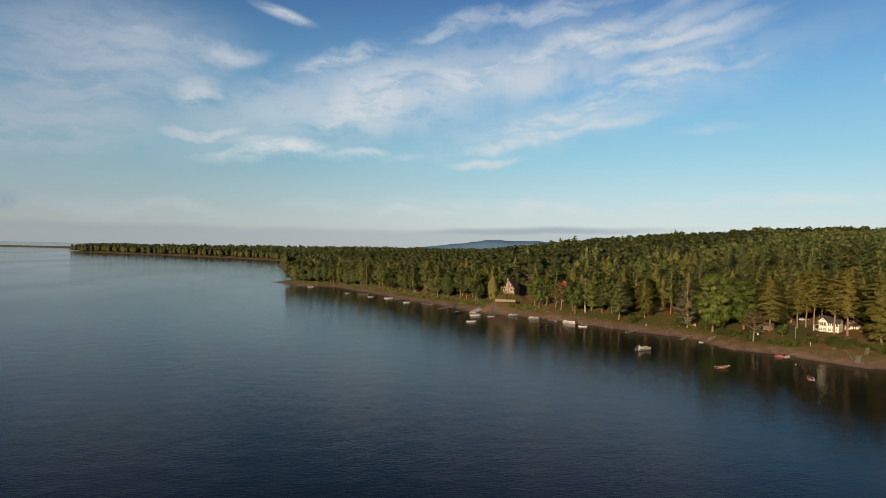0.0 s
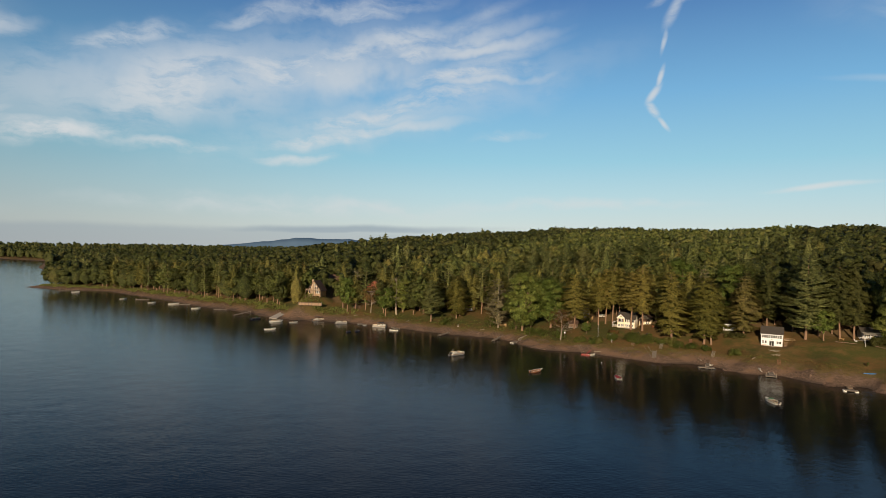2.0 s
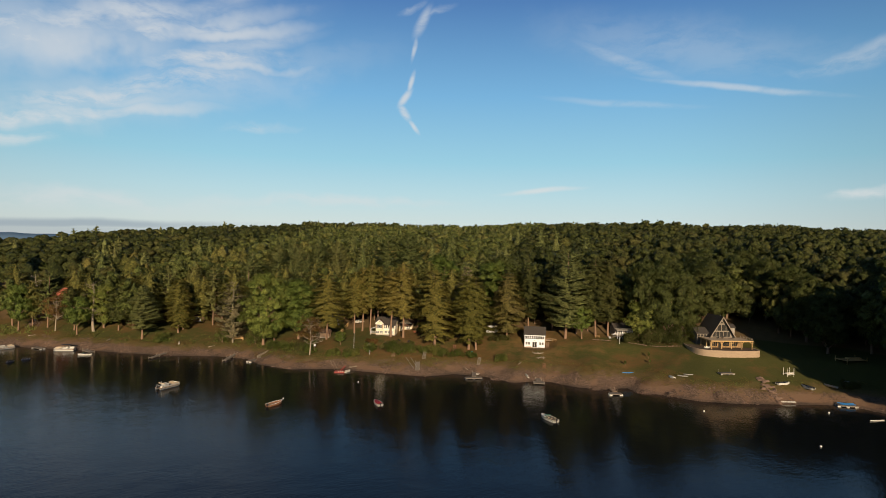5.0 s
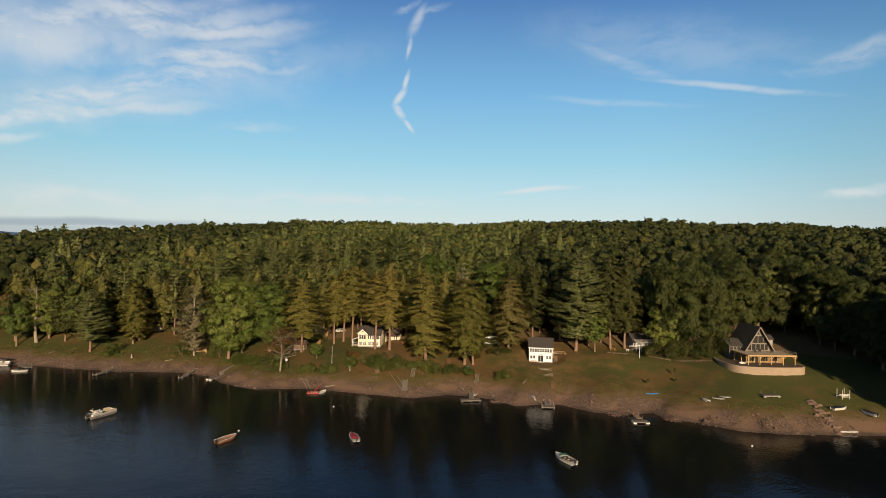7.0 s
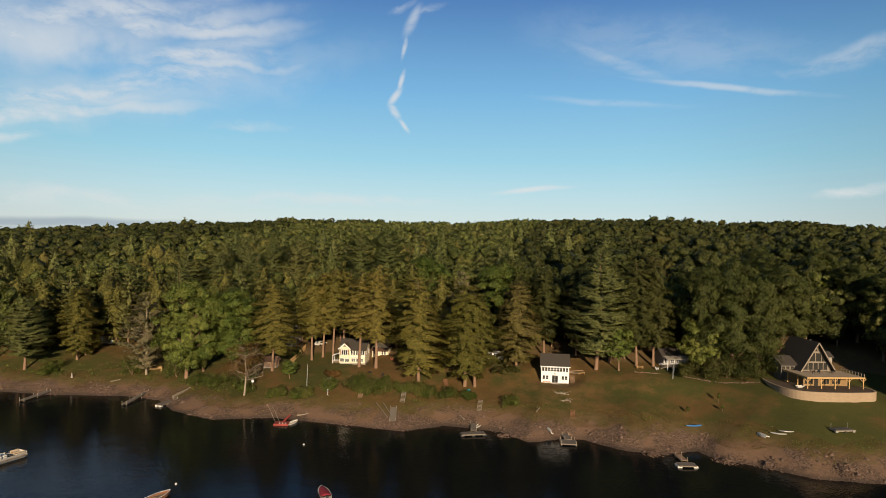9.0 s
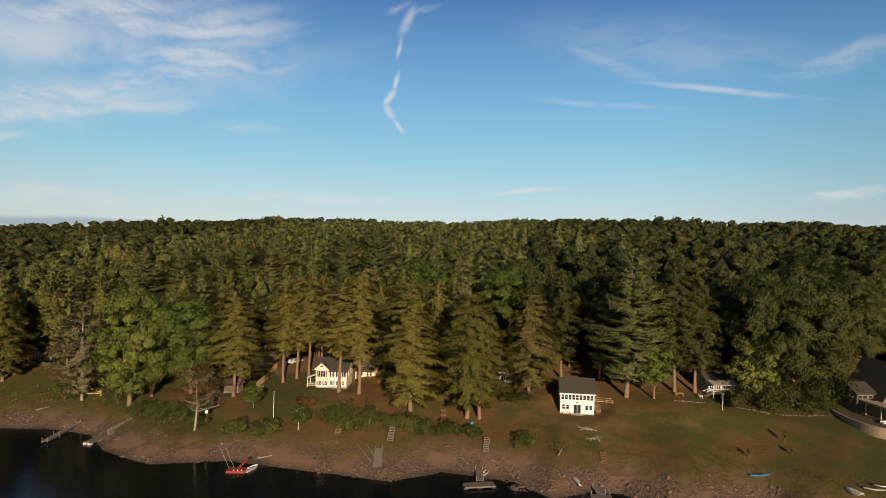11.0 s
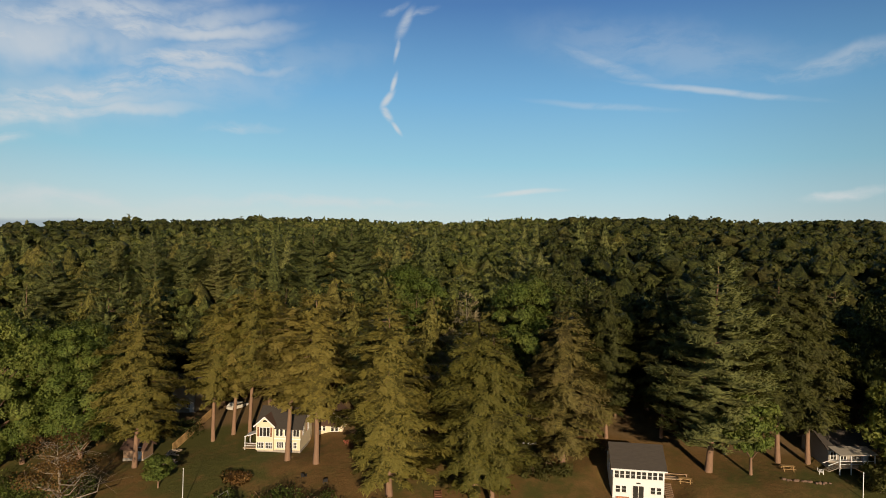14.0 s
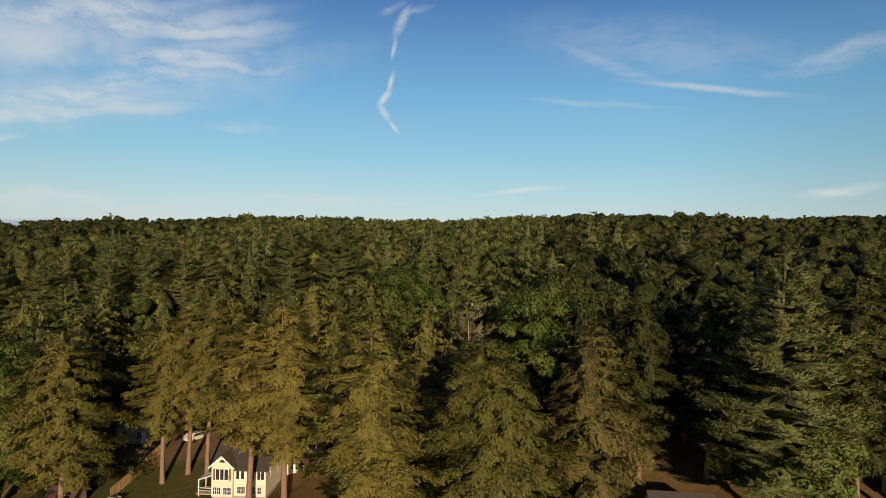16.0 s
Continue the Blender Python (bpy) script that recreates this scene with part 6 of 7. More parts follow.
def pontoon_boat(x, y, turn, L, label, canopy=None, group=""):
    b = thing("pontoon_boat", x, y, -0.12, turn, label, "boat", group)
    W = 2.5
    for s in (-1, 1):
        tubes = Kit().rod((-L / 2, s * 0.9, 0.25), (L / 2 - 0.6, s * 0.9, 0.25), 0.32, n=12).rod((L / 2 - 0.6, s * 0.9, 0.25), (L / 2 + 0.2, s * 0.9, 0.45), 0.32, 0.05, 12)
        part("pontoon", tubes, ALU, b)
    part("deck", Kit().box(-L / 2, L / 2, -W / 2, W / 2, 0.58, 0.68), WOOD, b)
    part("side_panel", Kit().box(-L / 2 + 0.4, L / 2 - 0.2, -W / 2, -W / 2 + 0.05, 0.72, 1.1), GREY, b, "grey side panel")
    part("side_panel", Kit().box(-L / 2 + 0.4, L / 2 - 0.2, W / 2 - 0.05, W / 2, 0.72, 1.1), GREY, b, "grey side panel")
    part("end_panel", Kit().box(L / 2 - 0.25, L / 2 - 0.2, -W / 2, W / 2, 0.68, 1.3), GEL, b)
    part("rail", Kit().box(-L / 2 + 0.4, L / 2 - 0.2, -W / 2, -W / 2 + 0.05, 1.34, 1.4).box(-L / 2 + 0.4, L / 2 - 0.2, W / 2 - 0.05, W / 2, 1.34, 1.4), ALU, b)
    for fx, sy in ((0.32, -0.75), (0.32, 0.75), (-0.05, 0.75), (-0.32, -0.7)):
        part("bench", Kit().box(fx * L - 0.8, fx * L + 0.8, sy - 0.35, sy + 0.35, 0.68, 1.1, bevel=0.06).box(fx * L - 0.8, fx * L + 0.8, sy + (0.2 if sy > 0 else -0.35), sy + (0.35 if sy > 0 else -0.2), 1.1, 1.5, bevel=0.05), TAN if fx > 0 else GEL, b)
    part("console", Kit().box(-0.15 * L, -0.15 * L + 0.7, -0.9, -0.2, 0.68, 1.55, bevel=0.08), GEL, b)
    if canopy:
        part("canopy", Kit().loft([[(fx, sy * W / 2, 2.55 + 0.2 * (1 - abs(sy))) for sy in (-1, -0.5, 0, 0.5, 1)] for fx in (-0.38 * L, -0.12 * L, 0.12 * L)], cap=False), canopy, b, "canvas sun canopy")
        for fx in (-0.38 * L, 0.12 * L):
            for s in (-1, 1):
                part("canopy_pole", Kit().rod((-0.13 * L, s * W / 2, 1.3), (fx, s * W / 2, 2.55), 0.025), ALU, b)
    else:
        part("folded_canopy", Kit().rod((-0.3 * L, -W / 2, 1.75), (-0.3 * L, W / 2, 1.75), 0.14), TAN, b, "folded canvas canopy")
        part("light_pole", Kit().rod((-L / 2 + 0.5, -0.9, 0.68), (-L / 2 + 0.5, -0.9, 2.6), 0.035).ball((-L / 2 + 0.5, -0.9, 2.65), 0.09), GEL, b, "white stern light on a pole")
        part("bow_lounge", Kit().box(0.24 * L, 0.46 * L, -0.95, 0.95, 0.68, 1.0, bevel=0.12), TAN, b, "rounded tan bow cushion")
        part("cooler", Kit().box(-0.36 * L, -0.36 * L + 0.7, 0.1, 0.6, 0.68, 1.1, bevel=0.05), NAVY, b)
    part("outboard", Kit().box(-L / 2 - 0.4, -L / 2, -0.2, 0.2, 0.6, 1.35, bevel=0.05), BLACK, b)
    return b


def dock(x, y, turn, L, W, label, posts=3, float_mat=None, z=0.38, mat=None, rail=False, tilt=0.0):
    d = thing("dock", x, y, z, turn, label, "dock", "", 0, -tilt)
    part("deck", Kit().box(-L / 2, L / 2, -W / 2, W / 2, 0, 0.12), mat or DOCKWOOD, d)
    part("edge_beam", Kit().box(-L / 2, L / 2, -W / 2 - 0.05, -W / 2, -0.12, 0.13).box(-L / 2, L / 2, W / 2, W / 2 + 0.05, -0.12, 0.13), mat or DOCKWOOD, d)
    n = max(2, posts)
    for k in range(n):
        u = -L / 2 + 0.2 + (L - 0.4) * k / (n - 1)
        for s in (-1, 1):
            if float_mat:
                part("float", Kit().box(u - 0.45, u + 0.45, s * W / 2 * 0.6 - 0.35, s * W / 2 * 0.6 + 0.35, -0.5, -0.02, bevel=0.06), float_mat, d)
            else:
                part("post", Kit().rod((u, s * W / 2, -1.6), (u, s * W / 2, 0.75), 0.06), OLDWOOD, d)
    if rail:
        part("rail", Kit().box(-L / 2, L / 2, W / 2, W / 2 + 0.05, 0.95, 1.03).box(-L / 2, L / 2, W / 2, W / 2 + 0.05, 0.5, 0.56), OLDWOOD, d)
        for k in range(19):
            u = -L / 2 + L * k / 18
            part("rail_post", Kit().box(u - 0.05, u + 0.05, W / 2, W / 2 + 0.06, 0, 1.03), OLDWOOD, d)
    return d


def buoy(x, y, r, label, mat):
    b = thing("buoy", x, y, 0.0, 0, label, "buoy")
    part("float_ball", Kit().ball((0, 0, r * 0.4), r, n=12), mat, b, smooth=True)
    part("ring", Kit().rod((0, 0, r * 1.3), (0, 0, r * 1.7), 0.04), ALU, b)
    return b


MOORED = "boats moored on the lake"
pontoon_boat(90.1, 259.4, 25, 6.9, "tan and white pontoon boat moored on the lake", None, MOORED)
skiff = rowboat(106.8, 222.4, -0.15, 22, 5.6, "open varnished wooden skiff with pale gunwales moored on the lake", VARNISH, inside=WOOD)
part("outboard", Kit().box(-3.15, -2.8, -0.16, 0.16, 0.5, 1.0, bevel=0.05).box(-3.05, -2.9, -0.06, 0.06, 0.0, 0.55), BLACK, skiff, "small black outboard motor")
part("floor", Kit().prism([(-2.6, -0.85), (0.6, -0.8), (2.2, -0.2), (2.2, 0.2), (0.6, 0.8), (-2.6, 0.85)], 2, 0.42, 0.46), WOOD, skiff, "brown floor boards")
for s in (-1, 1):
    part("gunwale", Kit().loft([[(-2.8 + 5.6 * f, s * max(1.008 * (1 - max(0, (f - 0.45) / 0.55) ** 2.2), 0.03) + e, 0.77 * (0.9 + 0.32 * max(0, f - 0.3) ** 1.5) + dz) for e, dz in ((-0.03, 0.04), (0.04, 0.04), (0.04, 0.1), (-0.03, 0.1), (-0.03, 0.04))] for f in np.linspace(0, 1, 9)], cap=False), TRIM, skiff, "pale gunwale")
speedboat(129.6, 206.6, 70, 5.4, "small white boat with red canvas cover moored on the lake", RED, GEL, REDPAINT, False, MOORED)
speedboat(156.0, 168.0, 75, 6.3, "white motorboat with dark green windshield moored on the lake", None, GEL, GREEN, True, MOORED)
buoy(111.5, 227.0, 0.22, "small white mooring buoy on the water", GEL)
buoy(139.9, 232.2, 0.22, "small white mooring buoy on the water", GEL)
buoy(197.0, 147.0, 0.25, "small white mooring buoy on the water", GEL)
buoy(188.8, 115.9, 0.28, "white mooring buoy on the water", GEL)
buoy(224.1, 124.8, 0.3, "white and black mooring buoy near the beach", GEL)
kayak(226.0, 114.0, -0.1, 150, 4.6, "white paddle board afloat near the beach", GEL)

# off the far beach
speedboat(21.5, 345.0, 15, 5.8, "white motorboat moored off the beach", None, GEL, None, True, MOORED)
speedboat(81.6, 331.5, 160, 4.6, "small white motorboat near the beach", None, GEL, NAVY, True, MOORED)
speedboat(26.0, 375.0, 20, 7.6, "long white covered motorboat at the beach", TAN, GEL, None, False, MOORED)
speedboat(35.0, 371.0, 5, 4.8, "grey motorboat beside the covered boat", None, GREY, None, True, MOORED)
speedboat(15.6, 389.0, 30, 6.6, "dark-hulled fishing boat with a mast at the beach", None, NAVY, NAVY, True, MOORED)
pontoon_boat(48.8, 376.2, 20, 6.6, "dark pontoon boat with canopy at the beach", BLACK, MOORED)
pontoon_boat(59.6, 362.6, 10, 6.4, "grey pontoon boat at the beach", None, MOORED)
pontoon_boat(77.4, 346.0, 150, 7.2, "pontoon boat with dark blue canopy at a dock", NAVY, MOORED)
for x, y, a in ((58.4, 329.6, 30), (63.2, 332.0, 10)):
    b = thing("jet_ski", x, y, -0.1, a, "black jet ski moored off the beach", "jet ski", "jet skis")
    part("hull", hull(2.9, 1.15, 0.55, 1.0), NAVY, b)
    part("seat", Kit().box(-1.1, 0.2, -0.2, 0.2, 0.5, 0.95, bevel=0.08), BLACK, b)
    part("handlebar", Kit().beam((0.35, -0.35, 1.1), (0.35, 0.35, 1.1), 0.06).beam((0.3, 0, 0.6), (0.35, 0, 1.1), 0.1), BLACK, b)
for x, y, a, L, lab in ((-74, 522, 40, 5.5, "small white boat far along the shore"), (-51, 490, 30, 5.5, "small white boat far along the shore"), (-36, 480, 20, 7, "long white boat far along the shore"), (-20, 449, 25, 6, "white boat far along the shore"), (-119, 586, 20, 6, "white boat moored at the point"), (-195, 900, 70, 7, "white boat in the far cove")):
    speedboat(x, y, a, L, lab, None, GEL, None, True, MOORED)
dock(-128, 604, 10, 14, 2.2, "long low dock at the wooded point", 4)
dock(-60, 512, -10, 9, 1.8, "old dock far along the shore", 3)
dock(-30, 474, -15, 10, 1.8, "old dock far along the shore", 3)
dock(-5, 438, -20, 8, 1.8, "old dock far along the shore", 3)
dock(8, 410, 40, 12, 1.6, "slanting grey dock on the beach", 3, z=1.0, tilt=6)
dock(84.0, 337.5, 100, 7, 1.8, "short dock beside the pontoon boat", 3)
dock(70.0, 356.0, 110, 6, 2.0, "wooden dock section lying at the water's edge", 2, GREY)
dock(88.0, 352.0, 20, 5, 1.8, "dock section drawn up on the beach", 2, z=1.2)
dock(102.5, 312.6, 40, 9.5, 1.3, "narrow dock reaching from the beach", 3, None, 0.5, None, False, 2)
dock(122.8, 293.8, 47.5, 12.0, 1.2, "long narrow grey dock reaching from the beach", 4, None, 0.6, None, False, 2.5)
dock(127.6, 284.4, 33, 5.2, 1.9, "floating dock with white floats at the gangway's foot", 3, GEL)
dock(133.2, 286.6, 31, 7.0, 1.4, "wooden gangway with rail leading up the beach", 2, None, 1.25, None, True, 7)
dock(173.8, 214.4, -32, 5.6, 2.0, "floating wooden dock with white ladder", 3, BLACK)
dock(177.0, 217.4, 46, 5.0, 1.3, "short gangway from the beach to the floating dock", 2, None, 0.55, None, False, 4)
rowboat(179.0, 217.6, 0.35, 20, 2.6, "small white dinghy drawn up beside the dock", GEL)
dock(186.2, 196.6, -48, 3.6, 3.0, "square end of a grey wooden dock", 2)
dock(189.2, 199.6, 52, 5.0, 1.5, "grey wooden dock leading from the shingle", 3, None, 0.55, None, False, 3)
dock(193.6, 172.8, -42, 3.6, 2.0, "small floating dock with white front", 2, GEL)
dock(196.2, 175.2, 48, 3.6, 1.3, "short brown gangway to the floating dock", 2, None, 0.5, WOOD)
rise = ground(167.7, 236.6) - ground(163.2, 231.3)
dock(164.9, 233.3, 50, 5.6, 1.5, "grey aluminium ramp lying on the stony beach", 2, None, ground(164.9, 233.3) + 0.3, DOCKWOOD, False, math.degrees(math.atan2(rise, 6.9)))
k = thing("hoist_poles", 163.5, 233.5, ground(163.5, 233.5), 0, "pair of leaning grey hoist poles on the beach", "hoist")
part("pole", Kit().rod((0, 0, 0), (-3.2, 0.5, 4.2), 0.045), ALU, k)
part("pole", Kit().rod((1.2, -0.6, 0), (-1.4, 0.2, 4.0), 0.045), ALU, k)

# the red float with its poles and the boat beside it
k = thing("swim_float", 143.3, 249.0, 0.0, -40, "faded red swim float with leaning pale poles at the shore", "float")
part("deck", Kit().box(-2.4, 2.4, -1.5, 1.5, 0.35, 0.55), REDPAINT, k)
part("side", Kit().box(-2.45, 2.45, -1.55, -1.45, -0.1, 0.5).box(-2.45, 2.45, 1.45, 1.55, -0.1, 0.5), REDPAINT, k)
for s in (-0.9, 0.5):
    part("pole", Kit().rod((s - 1.4, 0.8, 0.5), (s - 4.2, 2.2, 5.4), 0.05), OLDWOOD, k, "pale leaning pole")
part("slide", Kit().beam((0.2, 0.8, 0.6), (2.2, 2.6, 2.4), 0.9, 0.12), REDPAINT, k)
for x in (-0.4, 0.6, 1.6):
    part("cleat_post", Kit().box(x - 0.12, x + 0.12, -1.4, -1.15, 0.5, 0.95), GEL, k)
k.scale = (0.72, 0.72, 0.72)
rowboat(145.9, 248.2, -0.1, 25, 3.6, "small open white boat tied to the red float", GEL)

# drawn up on the beach and lawn
rowboat(187.2, 203.0, ground(187.2, 203.0) + 0.15, 62, 3.4, "white dinghy lying on the stony bank", GEL, tilt=58)
kayak(211.3, 179.7, ground(211.3, 179.7) + 0.1, -32, 4.0, "blue kayak on the weedy bank", BLUE)
rowboat(214.3, 166.0, ground(214.3, 166.0) + 0.75, 58, 3.4, "white boat turned upside down on the bank", GEL, tilt=180, seats=False)
kayak(216.8, 163.6, ground(216.8, 163.6) + 0.1, -62, 3.2, "grey kayak lying on the bank", GREY)
kayak(218.4, 162.6, ground(218.4, 162.6) + 0.1, -58, 3.0, "grey kayak lying on the bank", ALU)
k = thing("dock_trailer", 226.4, 154.2, ground(226.4, 154.2), -34, "stacked grey dock sections on a trailer on the lawn", "trailer")
part("dock_section", Kit().box(-3.2, 3.2, -1.3, 1.3, 0.65, 0.85), OLDWOOD, k)
k.scale = (0.75, 0.75, 0.75)
part("dock_section", Kit().box(-3.0, 2.6, -1.1, 1.2, 0.88, 1.05), DARKWOOD, k)
part("frame", Kit().box(-3.0, 3.6, -0.9, -0.8, 0.45, 0.62).box(-3.0, 3.6, 0.8, 0.9, 0.45, 0.62), ALU, k)
for s in (-1, 1):
    part("wheel", Kit().rod((0.3, s * 1.0 - 0.1, 0.34), (0.3, s * 1.0 + 0.1, 0.34), 0.34, n=14), BLACK, k)
for x in (-2.6, 2.8):
    part("float", Kit().box(x - 0.35, x + 0.35, -1.2, -0.5, 0.2, 0.6, bevel=0.05), GREY, k)
    part("post", Kit().rod((x, 1.2, 0.2), (x, 1.2, 2.3), 0.05), ALU, k)

# the cove beyond the timber house
k = thing("boat_lift", 242.0, 141.5, ground(242, 141.5), -30, "white boat lift frame standing on the grass", "boat lift")
for x in (-1.5, 1.5):
    for y in (-1.2, 1.2):
        part("post", Kit().rod((x, y, 0), (x, y, 3.2), 0.08), GEL, k)
k.scale = (0.75, 0.75, 0.8)
part("cradle", Kit().box(-1.8, 1.8, -1.25, -1.05, 0.7, 0.85).box(-1.8, 1.8, 1.05, 1.25, 0.7, 0.85).box(-0.1, 0.1, -1.2, 1.2, 0.6, 0.75), GEL, k)
rowboat(242.3, 141.2, ground(242, 141.5) + 0.68, -30, 2.8, "small white boat on the boat lift", GEL)
speedboat(234.2, 140.2, -25, 4.6, "small white motorboat drawn up on the beach", NAVY, GEL, None, False, "", ground(234.2, 140.2) + 0.05)
dock(227.2, 136.8, -40, 4.2, 2.4, "white floating raft at the water's edge", 2, GEL, 0.5, GEL)
speedboat(238.0, 134.8, 60, 4.8, "white boat with dark cover drawn up on the beach", NAVY, GEL, None, False, "", ground(238, 134.8) + 0.1)
rowboat(243.8, 130.4, ground(243.8, 130.4) + 0.15, 70, 4.2, "grey aluminium boat drawn up on the beach", ALU, tilt=8)
k = thing("garden_table", 248.6, 127.4, ground(248.6, 127.4), 0, "round grey table on the bank", "table")
part("tabletop", Kit().rod((0, 0, 0.7), (0, 0, 0.76), 0.75, n=18), GREY, k)
part("leg", Kit().rod((0, 0, 0), (0, 0, 0.7), 0.07), GREY, k)
dock(237.0, 124.2, 130, 5.0, 2.6, "dock with blue canoes lying on it", 3, ALU)
kayak(237.6, 124.6, 0.52, 125, 4.4, "blue canoe lying on the dock", BLUE)
kayak(236.5, 123.7, 0.52, 128, 4.2, "blue canoe lying on the dock", BLUE)
k = thing("hillside_deck", 266.0, 131.0, ground(266, 131), -30, "low wooden deck with stacked lumber in the shade", "deck")
part("platform", Kit().box(-4, 4, -2.5, 2.5, 0.4, 0.6), LUMBER, k)
part("lumber_stack", Kit().box(-1.5, 3.4, -0.6, 0.9, 0.6, 1.1), LUMBER, k)
for x in (-3.8, 3.8):
    for y in (-2.3, 2.3):
        part("post", Kit().box(x - 0.08, x + 0.08, y - 0.08, y + 0.08, -0.8, 1.5), LUMBER, k)

# ---- small things on lawn and bank ----
def pole(name, x, y, h, r, label, mat, category):
    k = thing(name, x, y, ground(x, y), 0, label, category)
    part("shaft", Kit().rod((0, 0, -0.2), (0, 0, h), r, r * 0.7), mat, k)
    part("cap", Kit().ball((0, 0, h + r), r * 1.4), mat, k)
    return k


plant("young1", 156.8, 271.0, 5.4, 2.3, "small dark bushy tree with a pale trunk on the lawn")
pole("flagpole", 157.6, 262.6, 6.0, 0.06, "white flagpole without flag on the lawn", TRIM, "flagpole")
pole("lamp_post", 227.4, 193.4, 3.6, 0.07, "white post in front of the grey cottage", TRIM, "post")
pole("gate_post", 159.1, 254.2, 1.4, 0.08, "low white post at the lawn's edge", TRIM, "post")
k = thing("birdhouse", 146.2, 271.8, ground(146.2, 271.8), 0, "pale birdhouse on a thin post", "birdhouse")
part("post", Kit().rod((0, 0, -0.2), (0, 0, 2.0), 0.05), OLDWOOD, k)
part("box", Kit().box(-0.25, 0.25, -0.25, 0.25, 2.0, 2.5).prism([(-0.32, 2.5), (0.32, 2.5), (0, 2.75)], 1, -0.32, 0.32), TRIM, k)
k = thing("statue", 112.5, 320.2, ground(112.5, 320.2), 0, "small white garden statue on the grass", "statue")
part("figure", Kit().rod((0, 0, 0), (0, 0, 0.4), 0.36, 0.3, 10).rod((0, 0, 0.4), (0, 0, 1.1), 0.24, 0.15, 10).ball((0, 0, 1.25), 0.16), CONCRETE, k)


def picnic_table(x, y, turn, label, mat):
    k = thing("picnic_table", x, y, ground(x, y), turn, label, "table")
    part("tabletop", Kit().box(-0.95, 0.95, -0.4, 0.4, 0.70, 0.75), mat, k)
    for s in (-1, 1):
        part("bench", Kit().box(-0.95, 0.95, s * 0.72 - 0.14, s * 0.72 + 0.14, 0.42, 0.46), mat, k)
        part("leg_frame", Kit().beam((s * 0.7, -0.62, 0), (s * 0.7, -0.25, 0.7), 0.07).beam((s * 0.7, 0.62, 0), (s * 0.7, 0.25, 0.7), 0.07).box(s * 0.7 - 0.03, s * 0.7 + 0.03, -0.8, 0.8, 0.36, 0.42), mat, k)


picnic_table(227.9, 203.4, -50, "weathered wooden picnic table under the trees", LUMBER)
picnic_table(214.8, 213.4, -60, "wooden picnic table beside the white cottage", LUMBER)
picnic_table(160.5, 276.5, 40, "grey picnic table beside a log pile", OLDWOOD)
k = thing("log_bench", 132.6, 310.0, ground(132.6, 310), -30, "rustic yellow wooden bench with arms on the beach's edge", "bench")
part("seat", Kit().box(-1.2, 1.2, -0.4, 0.4, 0.4, 0.55), LUMBER, k)
part("backrest", Kit().box(-1.2, 1.2, 0.35, 0.5, 0.55, 1.2), LUMBER, k)
for s in (-1, 1):
    part("side", Kit().box(s * 1.2 - 0.1, s * 1.2 + 0.1, -0.4, 0.5, 0, 0.9), LUMBER, k)
k.scale = (1.5, 1.5, 1.4)
k = thing("log_pile", 161.8, 279.2, ground(161.8, 279.2), 20, "heap of cut logs and brush on the lawn", "log pile")
for j in range(16):
    a = rng.uniform(0, 6.28)
    x, y, z = rng.normal(0, 0.8), rng.normal(0, 0.6), 0.2 + 0.09 * j
    part("log", Kit().rod((x - 0.55 * math.cos(a), y - 0.55 * math.sin(a), z * 0.8), (x + 0.55 * math.cos(a), y + 0.55 * math.sin(a), z * 0.8 + rng.uniform(-0.1, 0.2)), 0.11), PALE_BARK, k)

k = thing("fence", 0, 0, 0, 0, "orange-brown board fence along the lawn's far side", "fence")
fa, fb = Vector((162.6, 281.6)), Vector((173.5, 292.0))
for j in range(36):
    q = fa.lerp(fb, j / 35)
    zz = ground(q.x, q.y)
    part("board", Kit().box(-0.15, 0.15, -0.02, 0.02, zz - 0.2, zz + 1.6, pose(q.x, q.y, 0, 0, 0, 43.6)), LUMBER, k)
k = thing("car", 178.4, 290.8, ground(178.4, 290.8), 20, "white car parked behind the grove", "car")
part("body", Kit().prism([(-2.2, 0.35), (2.2, 0.35), (2.25, 0.8), (1.3, 0.95), (0.7, 1.45), (-1.2, 1.5), (-2.0, 0.98), (-2.25, 0.9)], 1, -0.88, 0.88), GEL, k)
part("side_glass", Kit().prism([(1.05, 0.98), (0.62, 1.38), (-1.1, 1.42), (-1.6, 1.0)], 1, -0.9, 0.9), GLASS, k)
for x in (-1.35, 1.35):
    for s in (-1, 1):
        part("wheel", Kit().rod((x, s * 0.8 - 0.1, 0.33), (x, s * 0.8 + 0.1, 0.33), 0.33, n=14), BLACK, k)
car2 = copy_thing(k, pose(330.0, 201.0, ground(330, 201), 0, 0, 60))
tagged(car2, "pale car parked in deep shade by the woods", "car")

chair(185.0, 260.5, ground(185.0, 260.5), 40, "dark red garden chair on the lawn", REDWOOD, "garden chairs")
chair(174.0, 256.0, ground(174, 256), 120, "dark garden chair among flowers", BLACK, "garden chairs")
chair(175.6, 252.4, ground(175.6, 252.4), 160, "dark garden chair among flowers", BLACK, "garden chairs")
chair(230.5, 199.5, ground(230.5, 199.5), 20, "pale garden chair near the grey cottage", TRIM)
k = thing("swing_frame", 162.0, 258.8, ground(162, 258.8), 30, "grey metal swing frame at the lawn's edge", "swing")
for s in (-1, 1):
    part("leg", Kit().rod((s * 1.2, -0.7, 0), (s * 1.1, 0, 2.1), 0.05).rod((s * 1.2, 0.7, 0), (s * 1.1, 0, 2.1), 0.05), GREY, k)
part("crossbar", Kit().rod((-1.15, 0, 2.1), (1.15, 0, 2.1), 0.05), GREY, k)
